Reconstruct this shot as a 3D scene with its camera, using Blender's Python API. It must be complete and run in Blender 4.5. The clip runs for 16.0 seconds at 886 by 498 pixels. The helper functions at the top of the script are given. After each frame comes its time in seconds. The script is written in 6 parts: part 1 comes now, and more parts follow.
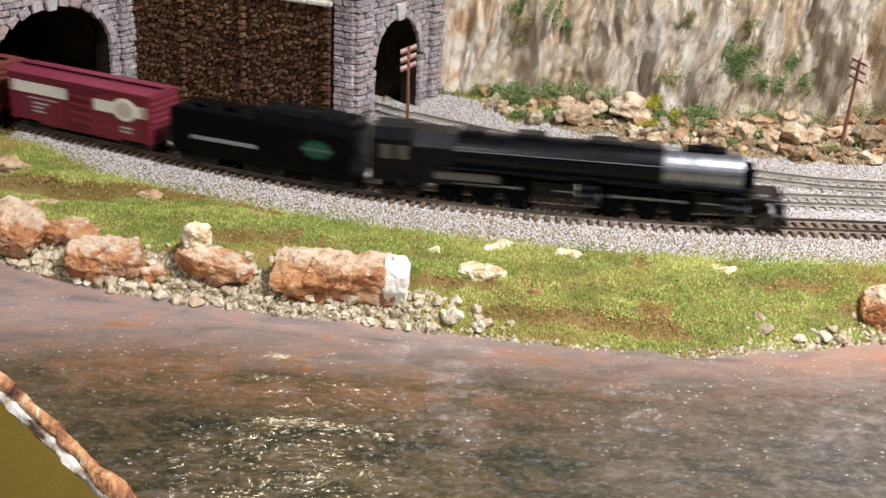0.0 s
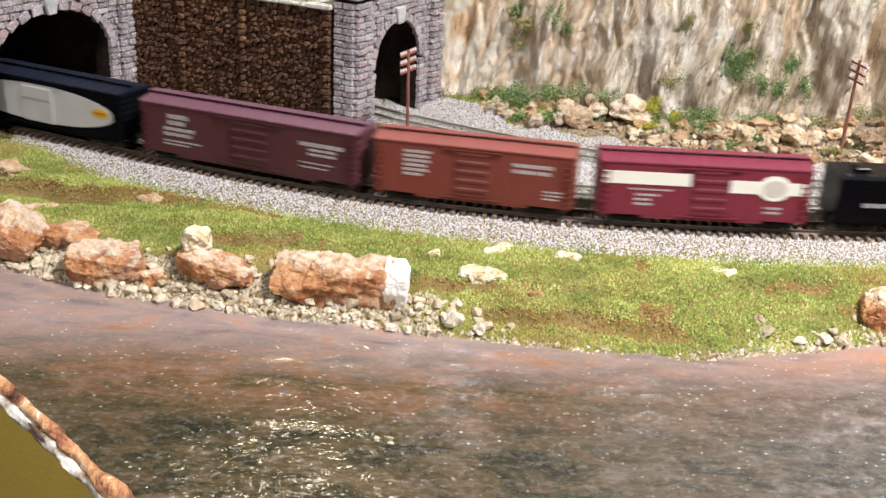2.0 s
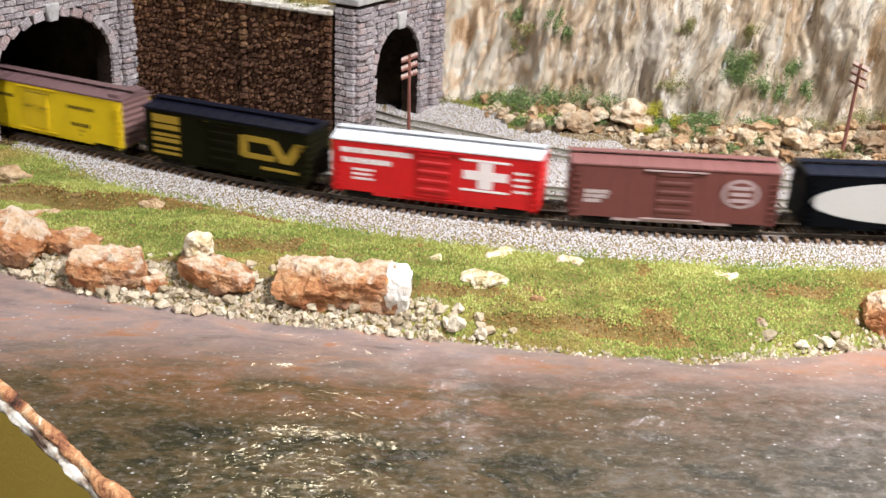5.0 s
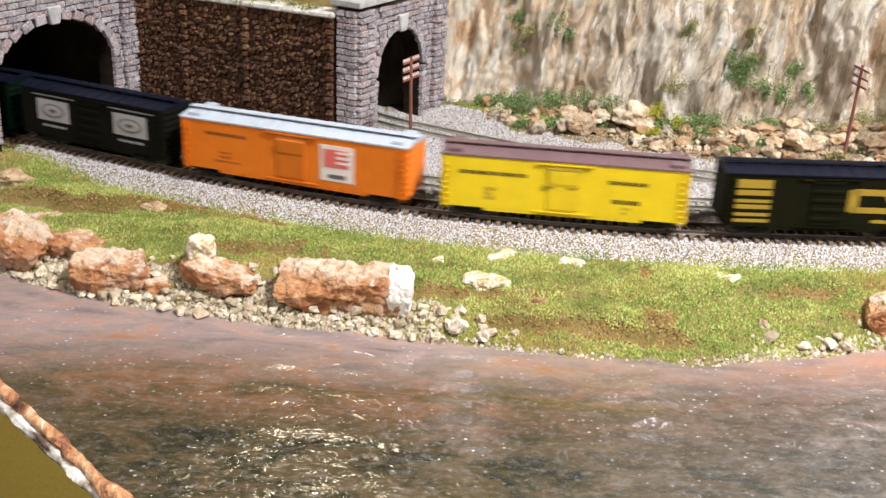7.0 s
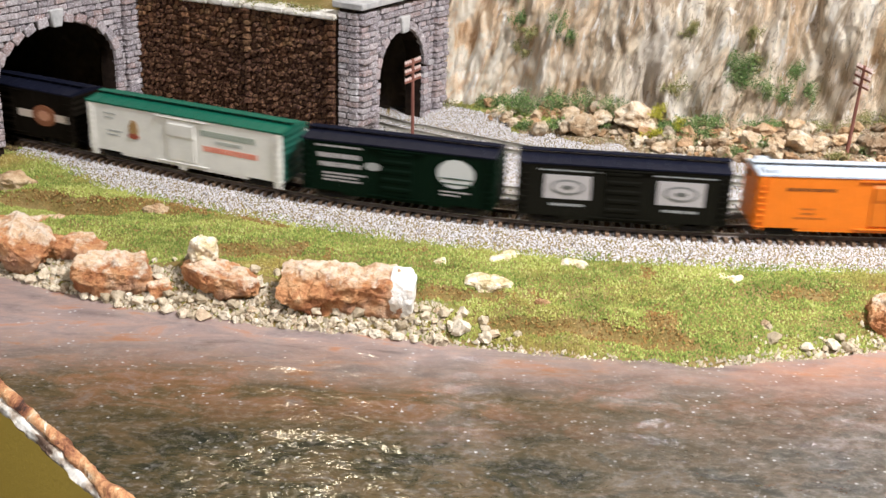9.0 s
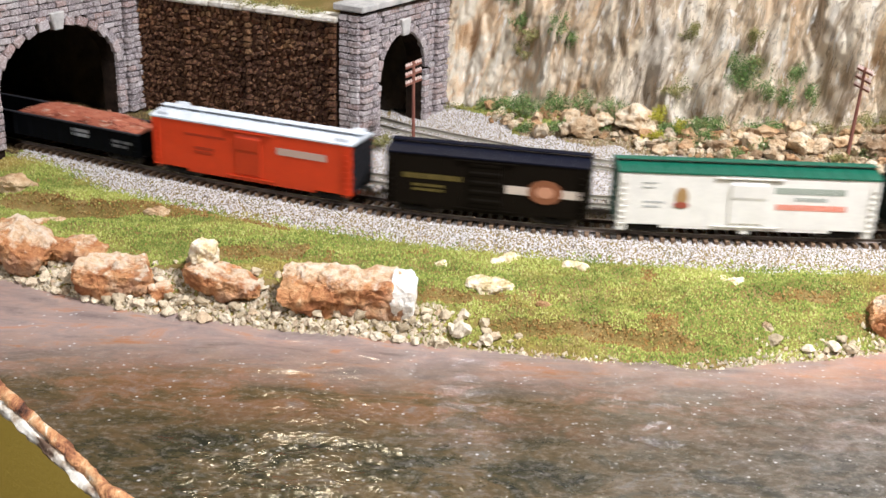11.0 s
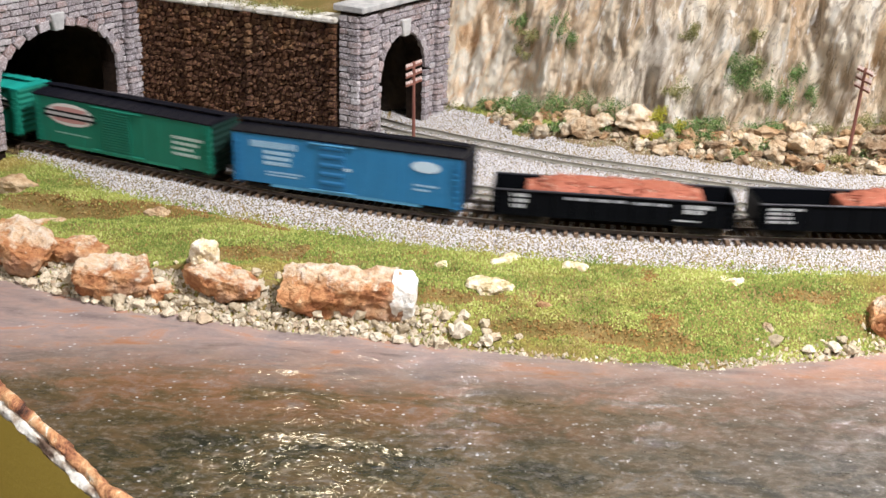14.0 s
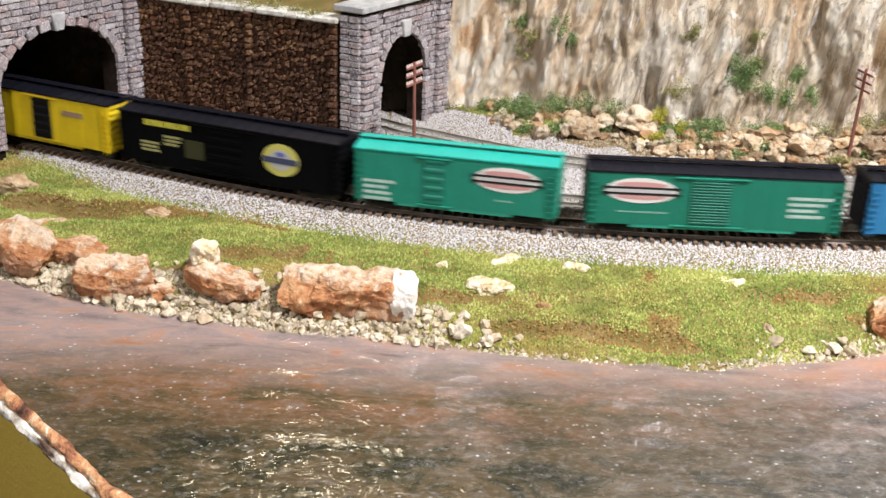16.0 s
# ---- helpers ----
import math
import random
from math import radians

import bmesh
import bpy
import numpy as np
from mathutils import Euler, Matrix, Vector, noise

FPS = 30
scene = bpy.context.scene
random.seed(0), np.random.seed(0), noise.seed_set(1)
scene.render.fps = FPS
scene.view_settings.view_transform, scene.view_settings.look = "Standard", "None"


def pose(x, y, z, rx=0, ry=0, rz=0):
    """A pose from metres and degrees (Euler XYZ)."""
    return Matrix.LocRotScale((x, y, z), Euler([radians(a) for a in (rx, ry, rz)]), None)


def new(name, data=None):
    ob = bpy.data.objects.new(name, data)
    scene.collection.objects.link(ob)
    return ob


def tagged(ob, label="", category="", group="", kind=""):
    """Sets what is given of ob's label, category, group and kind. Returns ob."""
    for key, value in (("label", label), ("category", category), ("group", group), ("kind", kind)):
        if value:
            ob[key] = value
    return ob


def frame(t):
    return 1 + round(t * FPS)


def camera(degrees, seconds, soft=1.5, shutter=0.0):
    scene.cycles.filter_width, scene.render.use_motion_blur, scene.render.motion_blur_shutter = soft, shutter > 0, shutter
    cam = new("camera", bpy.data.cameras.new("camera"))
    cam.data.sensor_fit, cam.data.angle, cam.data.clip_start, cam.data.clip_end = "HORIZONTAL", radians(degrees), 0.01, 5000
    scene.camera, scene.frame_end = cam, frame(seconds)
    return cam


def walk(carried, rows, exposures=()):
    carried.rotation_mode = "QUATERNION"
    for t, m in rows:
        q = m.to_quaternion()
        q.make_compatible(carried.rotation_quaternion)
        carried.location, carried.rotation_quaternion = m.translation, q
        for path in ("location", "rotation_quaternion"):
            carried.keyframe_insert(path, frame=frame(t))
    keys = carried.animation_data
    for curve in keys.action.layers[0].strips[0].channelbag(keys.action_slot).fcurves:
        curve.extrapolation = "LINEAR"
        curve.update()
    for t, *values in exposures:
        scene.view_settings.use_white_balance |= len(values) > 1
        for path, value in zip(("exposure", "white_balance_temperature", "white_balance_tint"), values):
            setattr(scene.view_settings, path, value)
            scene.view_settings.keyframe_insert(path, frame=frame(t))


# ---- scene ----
SECONDS = 16.0
LENS, EYE_Z = 42.81, 0.2834

# yaw, pitch down and roll of the hand-held camera, in degrees
TURNS = ((0.0, 0.0, 23.17, 2.70), (1.0, 0.006, 23.12, 2.65), (2.0, 0.014, 23.02, 2.60), (3.0, 0.035, 22.93, 2.51),
         (4.0, 0.073, 22.85, 2.43), (6.5, 0.197, 22.70, 2.25), (8.0, 0.302, 22.64, 2.13), (9.0, 0.355, 22.60, 2.04),
         (11.5, 0.415, 22.47, 1.95), (13.0, 0.415, 22.46, 1.94), (14.5, 0.437, 22.45, 1.96), (16.0, 0.449, 22.43, 2.0))
cam = camera(LENS, SECONDS, soft=1.5, shutter=0.8)
walk(cam, [(t, pose(0, 0, EYE_Z, 90 - p, 0, y) @ pose(0, 0, 0, 0, 0, r)) for t, y, p, r in TURNS],
     exposures=((0.0, -0.2), (0.6, -0.15), (1.4, -0.02), (2.5, 0.0), (16.0, 0.0)))

# ---- light: a dim room with panels in its ceiling ----
world = bpy.data.worlds.new("world")
scene.world = world
world.use_nodes = True
world.node_tree.nodes["Background"].inputs[0].default_value = (1.0, 0.93, 0.84, 1)
world.node_tree.nodes["Background"].inputs[1].default_value = 0.02

CEILING_Z, FLOOR_Z = 1.45, -1.1
# x, y, size, watts and colour of the lamps in the ceiling
WARM, CLEAR = (1.0, 0.86, 0.60), (0.94, 0.945, 1.0)
# second lamp is an added fill; last three are added to make river glints
LAMPS = ((0.78, 0.12, 0.28, 76.0, CLEAR), (-0.70, -0.70, 0.40, 27.0, CLEAR), (-0.32, 2.12, 0.14, 3.8, WARM), (0.05, 2.75, 0.05, 1.0, CLEAR), (0.55, 2.5, 0.05, 1.0, CLEAR), (1.05, 2.4, 0.05, 1.0, CLEAR))


def lamp(x, y, size, watts, colour):
    data = bpy.data.lights.new("unseen_ceiling_light", "AREA")
    data.shape, data.size, data.energy, data.color = "SQUARE", size, watts, colour
    ob = new("unseen_ceiling_light", data)
    ob.location = (x, y, CEILING_Z - 0.03)


for place in LAMPS:
    lamp(*place)


# ---- materials ----
class Nodes:
    def __init__(self, name, rough=0.7, metal=0.0, spec=0.5, placed=False):
        self.placed, self.lean = placed, 0.0
        self.m = bpy.data.materials.new(name)
        self.m.use_nodes = True
        self.t = self.m.node_tree
        self.b = self.t.nodes["Principled BSDF"]
        self.b.inputs["Roughness"].default_value = rough
        self.b.inputs["Metallic"].default_value = metal
        self.b.inputs["Specular IOR Level"].default_value = spec
        self.c = None

    def node(self, kind, **values):
        n = self.t.nodes.new(kind)
        for k, v in values.items():
            n.inputs[k].default_value = v
        return n

    def link(self, a, b):
        self.t.links.new(a, b)

    def coords(self, scale=(1, 1, 1)):
        source = self.node("ShaderNodeNewGeometry").outputs["Position"] if self.placed else self.node("ShaderNodeTexCoord").outputs["Object"]
        if self.lean:
            sp, cb, ax = self.node("ShaderNodeSeparateXYZ"), self.node("ShaderNodeCombineXYZ"), self.node("ShaderNodeMath")
            ax.operation, ax.inputs[1].default_value = "MULTIPLY_ADD", -self.lean
            self.link(source, sp.inputs[0])
            self.link(sp.outputs["Z"], ax.inputs[0])
            self.link(sp.outputs["X"], ax.inputs[2])
            for o, k in ((ax.outputs[0], "X"), (sp.outputs["Y"], "Y"), (sp.outputs["Z"], "Z")):
                self.link(o, cb.inputs[k])
            source = cb.outputs[0]
        mp = self.node("ShaderNodeMapping")
        mp.inputs["Scale"].default_value = scale
        self.link(source, mp.inputs["Vector"])
        return mp.outputs[0]

    def noise(self, scale, detail=4, rough=0.6, stretch=(1, 1, 1), distortion=0.0):
        n = self.node("ShaderNodeTexNoise", Scale=scale, Detail=detail, Roughness=rough, Distortion=distortion)
        self.link(self.coords(stretch), n.inputs["Vector"])
        return n.outputs["Fac"]

    def cells(self, scale, out="Color"):
        n = self.node("ShaderNodeTexVoronoi", Scale=scale)
        self.link(self.coords(), n.inputs["Vector"])
        return n.outputs[out]

    def island(self):
        return self.node("ShaderNodeNewGeometry").outputs["Random Per Island"]

    def piece(self):
        return self.node("ShaderNodeObjectInfo").outputs["Random"]

    def ramp(self, fac, stops, sharp=False):
        r = self.t.nodes.new("ShaderNodeValToRGB")
        e = r.color_ramp.elements
        while len(e) < len(stops):
            e.new(0.5)
        for el, (p, c) in zip(e, stops):
            el.position, el.color = p, (*c, 1)
        if sharp:
            r.color_ramp.interpolation = "CONSTANT"
        self.link(fac, r.inputs[0])
        return r.outputs[0]

    def mix(self, fac, a, b, mode="MIX"):
        n = self.t.nodes.new("ShaderNodeMix")
        n.data_type, n.blend_type = "RGBA", mode
        for value, i in ((fac, 0), (a, 6), (b, 7)):
            if isinstance(value, (int, float)):
                n.inputs[i].default_value = value
            elif isinstance(value, tuple):
                n.inputs[i].default_value = (*value, 1)
            else:
                self.link(value, n.inputs[i])
        return n.outputs[2]

    def bump(self, height, depth, strength=1.0):
        n = self.node("ShaderNodeBump", Strength=strength, Distance=depth)
        self.link(height, n.inputs["Height"])
        if self.b.inputs["Normal"].links:
            self.link(self.b.inputs["Normal"].links[0].from_socket, n.inputs["Normal"])
        self.link(n.outputs[0], self.b.inputs["Normal"])
        return self

    def color(self, c):
        if isinstance(c, tuple):
            self.b.inputs["Base Color"].default_value = (*c, 1)
        else:
            self.link(c, self.b.inputs["Base Color"])
        return self

    def roughness(self, fac, lo, hi):
        n = self.node("ShaderNodeMapRange")
        n.inputs["To Min"].default_value, n.inputs["To Max"].default_value = lo, hi
        self.link(fac, n.inputs["Value"])
        self.link(n.outputs[0], self.b.inputs["Roughness"])
        return self


def shade(c, k):
    return tuple(min(1.0, v * k) for v in c)


def paint(name, c, rough=0.45, dirt=0.35):
    """Moulded and painted plastic with a little grime and fading."""
    n = Nodes(name, rough, spec=0.4 if max(c) >= 0.05 else 0.11 if rough < 0.4 else 0.03)
    base = n.mix(n.ramp(n.noise(60, 5), ((0.35, (0, 0, 0)), (0.75, (dirt,) * 3))), c, shade(c, 0.55))
    base = n.mix(n.ramp(n.noise(900, 2), ((0.45, (0, 0, 0)), (0.8, (0.3,) * 3))), base, shade(c, 1.35))
    n.color(base).roughness(n.noise(150, 3), rough - 0.08, rough + 0.15)
    return n.bump(n.noise(1500, 2), 0.0001, 0.3).m


PAINTS = {}


def coat(c, rough=0.45, dirt=0.35):
    key = (c, rough, dirt)
    if key not in PAINTS:
        PAINTS[key] = paint("paint", c, rough, dirt)
    return PAINTS[key]


def make_materials():
    m = {}
    n = Nodes("ballast_stone", 0.9)
    c = n.ramp(n.island(), ((0, (0.49, 0.46, 0.45)), (0.3, (0.41, 0.38, 0.375)), (0.5, (0.54, 0.52, 0.515)), (0.76, (0.31, 0.285, 0.28)), (0.87, (0.44, 0.38, 0.33)), (0.95, (0.13, 0.11, 0.105))), True)
    m["ballast"] = n.color(c).bump(n.noise(1500), 0.0003).m
    n = Nodes("turf", 0.95, spec=0.15)
    green = n.ramp(n.island(), ((0, (0.085, 0.120, 0.024)), (0.4, (0.170, 0.205, 0.042)), (0.8, (0.25, 0.28, 0.062)), (1.0, (0.35, 0.36, 0.12))))
    dry = n.ramp(n.island(), ((0, (0.19, 0.105, 0.030)), (0.4, (0.29, 0.175, 0.052)), (0.7, (0.27, 0.19, 0.050)), (1, (0.40, 0.29, 0.12))))
    far = n.ramp(n.noise(14, 5, 0.6, (0.6, 1.7, 1)), ((0.52, (0, 0, 0)), (0.66, (0.7, 0.7, 0.7))))
    pale = n.ramp(n.noise(22, 4, 0.6, (0.7, 1.3, 1)), ((0.46, (0, 0, 0)), (0.64, (0.75,) * 3)))
    dark = n.ramp(n.noise(31, 5, 0.65, (0.6, 1.4, 1.2)), ((0.48, (0, 0, 0)), (0.64, (0.75,) * 3)))
    green = n.mix(dark, n.mix(pale, green, n.ramp(n.island(), ((0, (0.27, 0.285, 0.060)), (0.6, (0.35, 0.355, 0.088)), (1, (0.46, 0.45, 0.17))))), n.ramp(n.island(), ((0, (0.045, 0.075, 0.014)), (1, (0.13, 0.16, 0.03)))))
    m["turf"] = n.color(n.mix(far, green, dry)).m
    n = Nodes("rust_crumb", 0.95, spec=0.1)
    m["crumb"] = n.color(n.ramp(n.island(), ((0, (0.11, 0.055, 0.018)), (0.4, (0.21, 0.112, 0.034)), (0.75, (0.27, 0.155, 0.050)), (1, (0.36, 0.25, 0.10))))).m
    # darker brown grains for the ground along the retaining wall
    n = Nodes("sooty_dirt", 0.95, spec=0.1)
    m["wall_foot"] = n.color(n.ramp(n.island(), ((0, (0.035, 0.022, 0.012)), (0.5, (0.075, 0.050, 0.024)), (0.85, (0.12, 0.085, 0.040)), (1, (0.22, 0.16, 0.09))))).m
    n = Nodes("soil", 0.95, spec=0.2)
    c = n.ramp(n.noise(40, 6), ((0.3, (0.16, 0.12, 0.035)), (0.5, (0.28, 0.16, 0.06)), (0.7, (0.38, 0.24, 0.12))))
    m["soil"] = n.color(n.mix(n.noise(600, 3), c, (0.12, 0.12, 0.03))).bump(n.noise(500, 5), 0.0015).m
    n = Nodes("bank_grit", 0.9)
    m["grit"] = n.color(n.ramp(n.island(), ((0, (0.22, 0.18, 0.12)), (0.3, (0.38, 0.31, 0.21)), (0.6, (0.52, 0.44, 0.32)), (0.85, (0.30, 0.20, 0.12)), (1, (0.62, 0.56, 0.44))))).bump(n.noise(900, 4), 0.0006).m
    n = Nodes("orange_rock", 0.75)
    c = n.ramp(n.noise(60, 7, 0.65, distortion=0.8), ((0.28, (0.20, 0.060, 0.022)), (0.40, (0.40, 0.155, 0.055)), (0.50, (0.54, 0.25, 0.10)), (0.61, (0.64, 0.37, 0.18)), (0.72, (0.74, 0.62, 0.46))))
    c = n.mix(n.ramp(n.noise(26, 5, 0.6), ((0.52, (0, 0, 0)), (0.62, (0.6,) * 3))), c, (0.30, 0.19, 0.14))
    c = n.mix(n.ramp(n.noise(260, 5), ((0.48, (0, 0, 0)), (0.72, (0.6,) * 3))), c, (0.34, 0.14, 0.06))
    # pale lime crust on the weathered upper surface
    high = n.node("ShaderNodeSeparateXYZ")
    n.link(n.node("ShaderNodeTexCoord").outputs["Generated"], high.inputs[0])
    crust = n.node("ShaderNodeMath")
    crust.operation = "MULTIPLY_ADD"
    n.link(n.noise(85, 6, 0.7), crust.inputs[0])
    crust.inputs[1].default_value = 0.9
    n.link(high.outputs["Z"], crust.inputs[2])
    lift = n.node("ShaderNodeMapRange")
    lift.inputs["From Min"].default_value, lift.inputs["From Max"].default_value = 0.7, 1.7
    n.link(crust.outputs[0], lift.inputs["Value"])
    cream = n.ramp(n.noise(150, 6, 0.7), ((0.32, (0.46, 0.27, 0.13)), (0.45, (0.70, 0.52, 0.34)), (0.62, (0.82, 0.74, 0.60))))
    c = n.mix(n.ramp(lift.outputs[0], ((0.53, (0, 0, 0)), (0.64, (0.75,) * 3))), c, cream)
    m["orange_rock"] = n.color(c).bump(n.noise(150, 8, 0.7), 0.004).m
    n = Nodes("tan_rock", 0.85, placed=True)
    c = n.ramp(n.noise(70, 7), ((0.32, (0.30, 0.18, 0.085)), (0.44, (0.55, 0.39, 0.24)), (0.54, (0.70, 0.57, 0.41)), (0.66, (0.80, 0.73, 0.60))))
    tint = n.ramp(n.piece(), ((0, (0.42, 0.36, 0.30)), (0.3, (0.80, 0.76, 0.70)), (0.55, (1, 0.99, 0.96)), (0.8, (0.85, 0.72, 0.56)), (1, (0.60, 0.40, 0.26))))
    m["tan_rock"] = n.color(n.mix(1.0, c, tint, "MULTIPLY")).bump(n.noise(250, 7, 0.7), 0.003).m
    n = Nodes("cream_rock", 0.85)
    m["cream_rock"] = n.color(n.ramp(n.noise(120, 7), ((0.34, (0.36, 0.27, 0.11)), (0.45, (0.66, 0.52, 0.31)), (0.60, (0.84, 0.74, 0.56))))).bump(n.noise(300, 6), 0.002).m
    n = Nodes("white_rock", 0.75)
    c = n.ramp(n.noise(80, 6), ((0.3, (0.60, 0.45, 0.30)), (0.45, (0.82, 0.77, 0.68)), (0.7, (0.88, 0.86, 0.80))))
    m["white_rock"] = n.color(c).bump(n.noise(250, 7, 0.7), 0.0015).m
    n = Nodes("rubble_dirt", 0.9)
    m["rubble_dirt"] = n.color(n.ramp(n.island(), ((0, (0.09, 0.055, 0.030)), (0.35, (0.20, 0.135, 0.080)), (0.65, (0.32, 0.235, 0.15)), (0.85, (0.48, 0.40, 0.30)), (1, (0.11, 0.13, 0.04))))).m
    n = Nodes("pebble_stone", 0.85, placed=True)
    c = n.ramp(n.piece(), ((0, (0.34, 0.27, 0.17)), (0.3, (0.54, 0.44, 0.30)), (0.6, (0.66, 0.55, 0.39)), (0.85, (0.74, 0.65, 0.50)), (1, (0.50, 0.34, 0.20))))
    m["pebble_one"] = n.color(n.mix(n.ramp(n.noise(300, 5), ((0.4, (0, 0, 0)), (0.7, (0.6,) * 3))), c, (0.27, 0.21, 0.13))).bump(n.noise(500, 6), 0.0012).m
    n = Nodes("cliff_plaster", 0.85, spec=0.3)
    n.lean = 0.16
    c = n.ramp(n.noise(15, 7, 0.65, (1.6, 1.6, 0.45), 0.6), ((0.30, (0.44, 0.27, 0.14)), (0.40, (0.66, 0.47, 0.29)), (0.49, (0.78, 0.64, 0.46)), (0.60, (0.84, 0.75, 0.61)), (0.72, (0.88, 0.84, 0.77))))
    streak = n.ramp(n.noise(52, 7, 0.7, (1.5, 1.5, 0.22), 0.7), ((0.505, (0, 0, 0)), (0.585, (0.80,) * 3)))
    c = n.mix(streak, c, (0.41, 0.29, 0.175))
    grey = n.ramp(n.noise(22, 5, 0.6, (1, 1, 0.45), 0.5), ((0.56, (0, 0, 0)), (0.66, (0.55,) * 3)))
    c = n.mix(grey, c, (0.47, 0.41, 0.34))
    umber = n.ramp(n.noise(17, 6, 0.7, (1.5, 1.5, 0.5), 0.8), ((0.55, (0, 0, 0)), (0.63, (0.35,) * 3)))
    c = n.mix(umber, c, (0.40, 0.25, 0.13))
    sx = n.node("ShaderNodeSeparateXYZ")
    n.link(n.node("ShaderNodeTexCoord").outputs["Object"], sx.inputs[0])
    warm = n.node("ShaderNodeMapRange")
    for k, v in (("From Min", 0.03), ("From Max", 0.16), ("To Min", 0.75), ("To Max", 0.0)):
        warm.inputs[k].default_value = v
    n.link(sx.outputs["X"], warm.inputs["Value"])
    fleck = n.ramp(n.noise(150, 7, 0.75, (1.3, 1.3, 0.6), 0.8), ((0.54, (0, 0, 0)), (0.59, (0.7,) * 3)))
    c = n.mix(fleck, c, n.ramp(n.noise(35, 4), ((0.4, (0.28, 0.17, 0.09)), (0.6, (0.44, 0.38, 0.30)))))
    c = n.mix(warm.outputs[0], c, n.ramp(n.noise(36, 6, 0.7, (1.3, 1.3, 0.6), 0.6), ((0.32, (0.58, 0.30, 0.13)), (0.44, (0.84, 0.60, 0.37)), (0.56, (0.90, 0.81, 0.66)))))
    chalk = n.ramp(n.noise(75, 6, 0.7, (1.4, 1.4, 0.32), 0.6), ((0.56, (0, 0, 0)), (0.63, (0.7,) * 3)))
    c = n.mix(chalk, c, (0.92, 0.89, 0.83))
    m["cliff"] = n.color(c).bump(n.noise(100, 8, 0.75, (1.4, 1.4, 0.42)), 0.0050).bump(n.noise(380, 5, 0.7, (1.3, 1.3, 0.6)), 0.0025).m
    for key, stops in (("portal_stone", ((0, (0.17, 0.135, 0.14)), (0.35, (0.31, 0.26, 0.265)), (0.6, (0.42, 0.36, 0.35)), (0.8, (0.37, 0.235, 0.205)), (1, (0.56, 0.53, 0.53)))),
                       ("rubble_stone", ((0, (0.032, 0.010, 0.006)), (0.3, (0.080, 0.027, 0.013)), (0.55, (0.13, 0.050, 0.020)), (0.75, (0.048, 0.015, 0.009)), (0.85, (0.16, 0.070, 0.028)), (1, (0.21, 0.115, 0.052))))):
        n = Nodes(key, 0.85, spec=0.3 if key == "portal_stone" else 0.35, placed=True)
        c = n.ramp(n.piece(), stops)
        c = n.mix(n.ramp(n.noise(180, 6), ((0.35, (0, 0, 0)), (0.7, (0.65,) * 3))), c, shade(stops[2][1], 0.5))
        c = n.mix(n.ramp(n.noise(13, 5, 0.65, (1.3, 1.3, 0.35)), ((0.46, (0, 0, 0)), (0.60, (0.7 if key == "rubble_stone" else 0.45,) * 3))), c, (0.032, 0.012, 0.009) if key == "rubble_stone" else (0.13, 0.085, 0.08))
        m[key] = n.color(n.mix(n.ramp(n.noise(650, 4, 0.7), ((0.47, (0, 0, 0)), (0.68, (0.75,) * 3))), c, shade(stops[-1][1], 1.35))).bump(n.noise(450, 6), 0.0016).m
    n = Nodes("dark_mortar", 0.95, spec=0.1)
    m["mortar"] = n.color(n.ramp(n.noise(120), ((0.3, (0.012, 0.008, 0.006)), (0.7, (0.035, 0.022, 0.015))))).bump(n.noise(500), 0.001).m
    n = Nodes("cast_concrete", 0.85)
    m["concrete"] = n.color(n.ramp(n.noise(90, 6), ((0.3, (0.30, 0.29, 0.28)), (0.6, (0.52, 0.50, 0.47))))).bump(n.noise(600, 5), 0.0006).m
    n = Nodes("pale_coping", 0.85)
    m["coping"] = n.color(n.ramp(n.noise(110, 6), ((0.3, (0.42, 0.37, 0.29)), (0.6, (0.78, 0.74, 0.66))))).bump(n.noise(500, 5), 0.0012).m
    n = Nodes("leaf", 0.8, spec=0.2)
    m["leaf"] = n.color(n.ramp(n.island(), ((0, (0.055, 0.11, 0.030)), (0.4, (0.115, 0.20, 0.055)), (0.75, (0.20, 0.28, 0.095)), (1, (0.34, 0.38, 0.17))))).m
    n = Nodes("dry_leaf", 0.85, spec=0.2)
    m["dry_leaf"] = n.color(n.ramp(n.island(), ((0, (0.14, 0.15, 0.04)), (0.5, (0.26, 0.25, 0.09)), (1, (0.42, 0.36, 0.16))))).m
    n = Nodes("yellow_leaf", 0.85, spec=0.2)
    m["yellow_leaf"] = n.color(n.ramp(n.island(), ((0, (0.25, 0.26, 0.03)), (1, (0.55, 0.48, 0.06))))).m
    n = Nodes("tie_wood", 0.85)
    m["tie"] = n.color(n.mix(n.piece(), n.ramp(n.noise(500, 4, stretch=(0.2, 1, 1)), ((0.3, (0.06, 0.038, 0.023)), (0.7, (0.19, 0.12, 0.072)))), (0.22, 0.14, 0.085))).m
    n = Nodes("old_tie_wood", 0.9)
    m["old_tie"] = n.color(n.mix(n.piece(), n.ramp(n.noise(500, 4, stretch=(0.2, 1, 1)), ((0.3, (0.20, 0.17, 0.14)), (0.7, (0.40, 0.36, 0.31)))), (0.34, 0.30, 0.26))).m
    n = Nodes("rail_side", 0.55, 0.3)
    m["rail"] = n.color(n.ramp(n.noise(90), ((0.3, (0.05, 0.035, 0.028)), (0.7, (0.12, 0.09, 0.07))))).m
    n = Nodes("rail_head", 0.3, 1.0)
    m["railtop"] = n.color(n.ramp(n.noise(50), ((0.3, (0.42, 0.40, 0.37)), (0.7, (0.62, 0.6, 0.57))))).m
    n = Nodes("dull_rail", 0.6, 0.1)
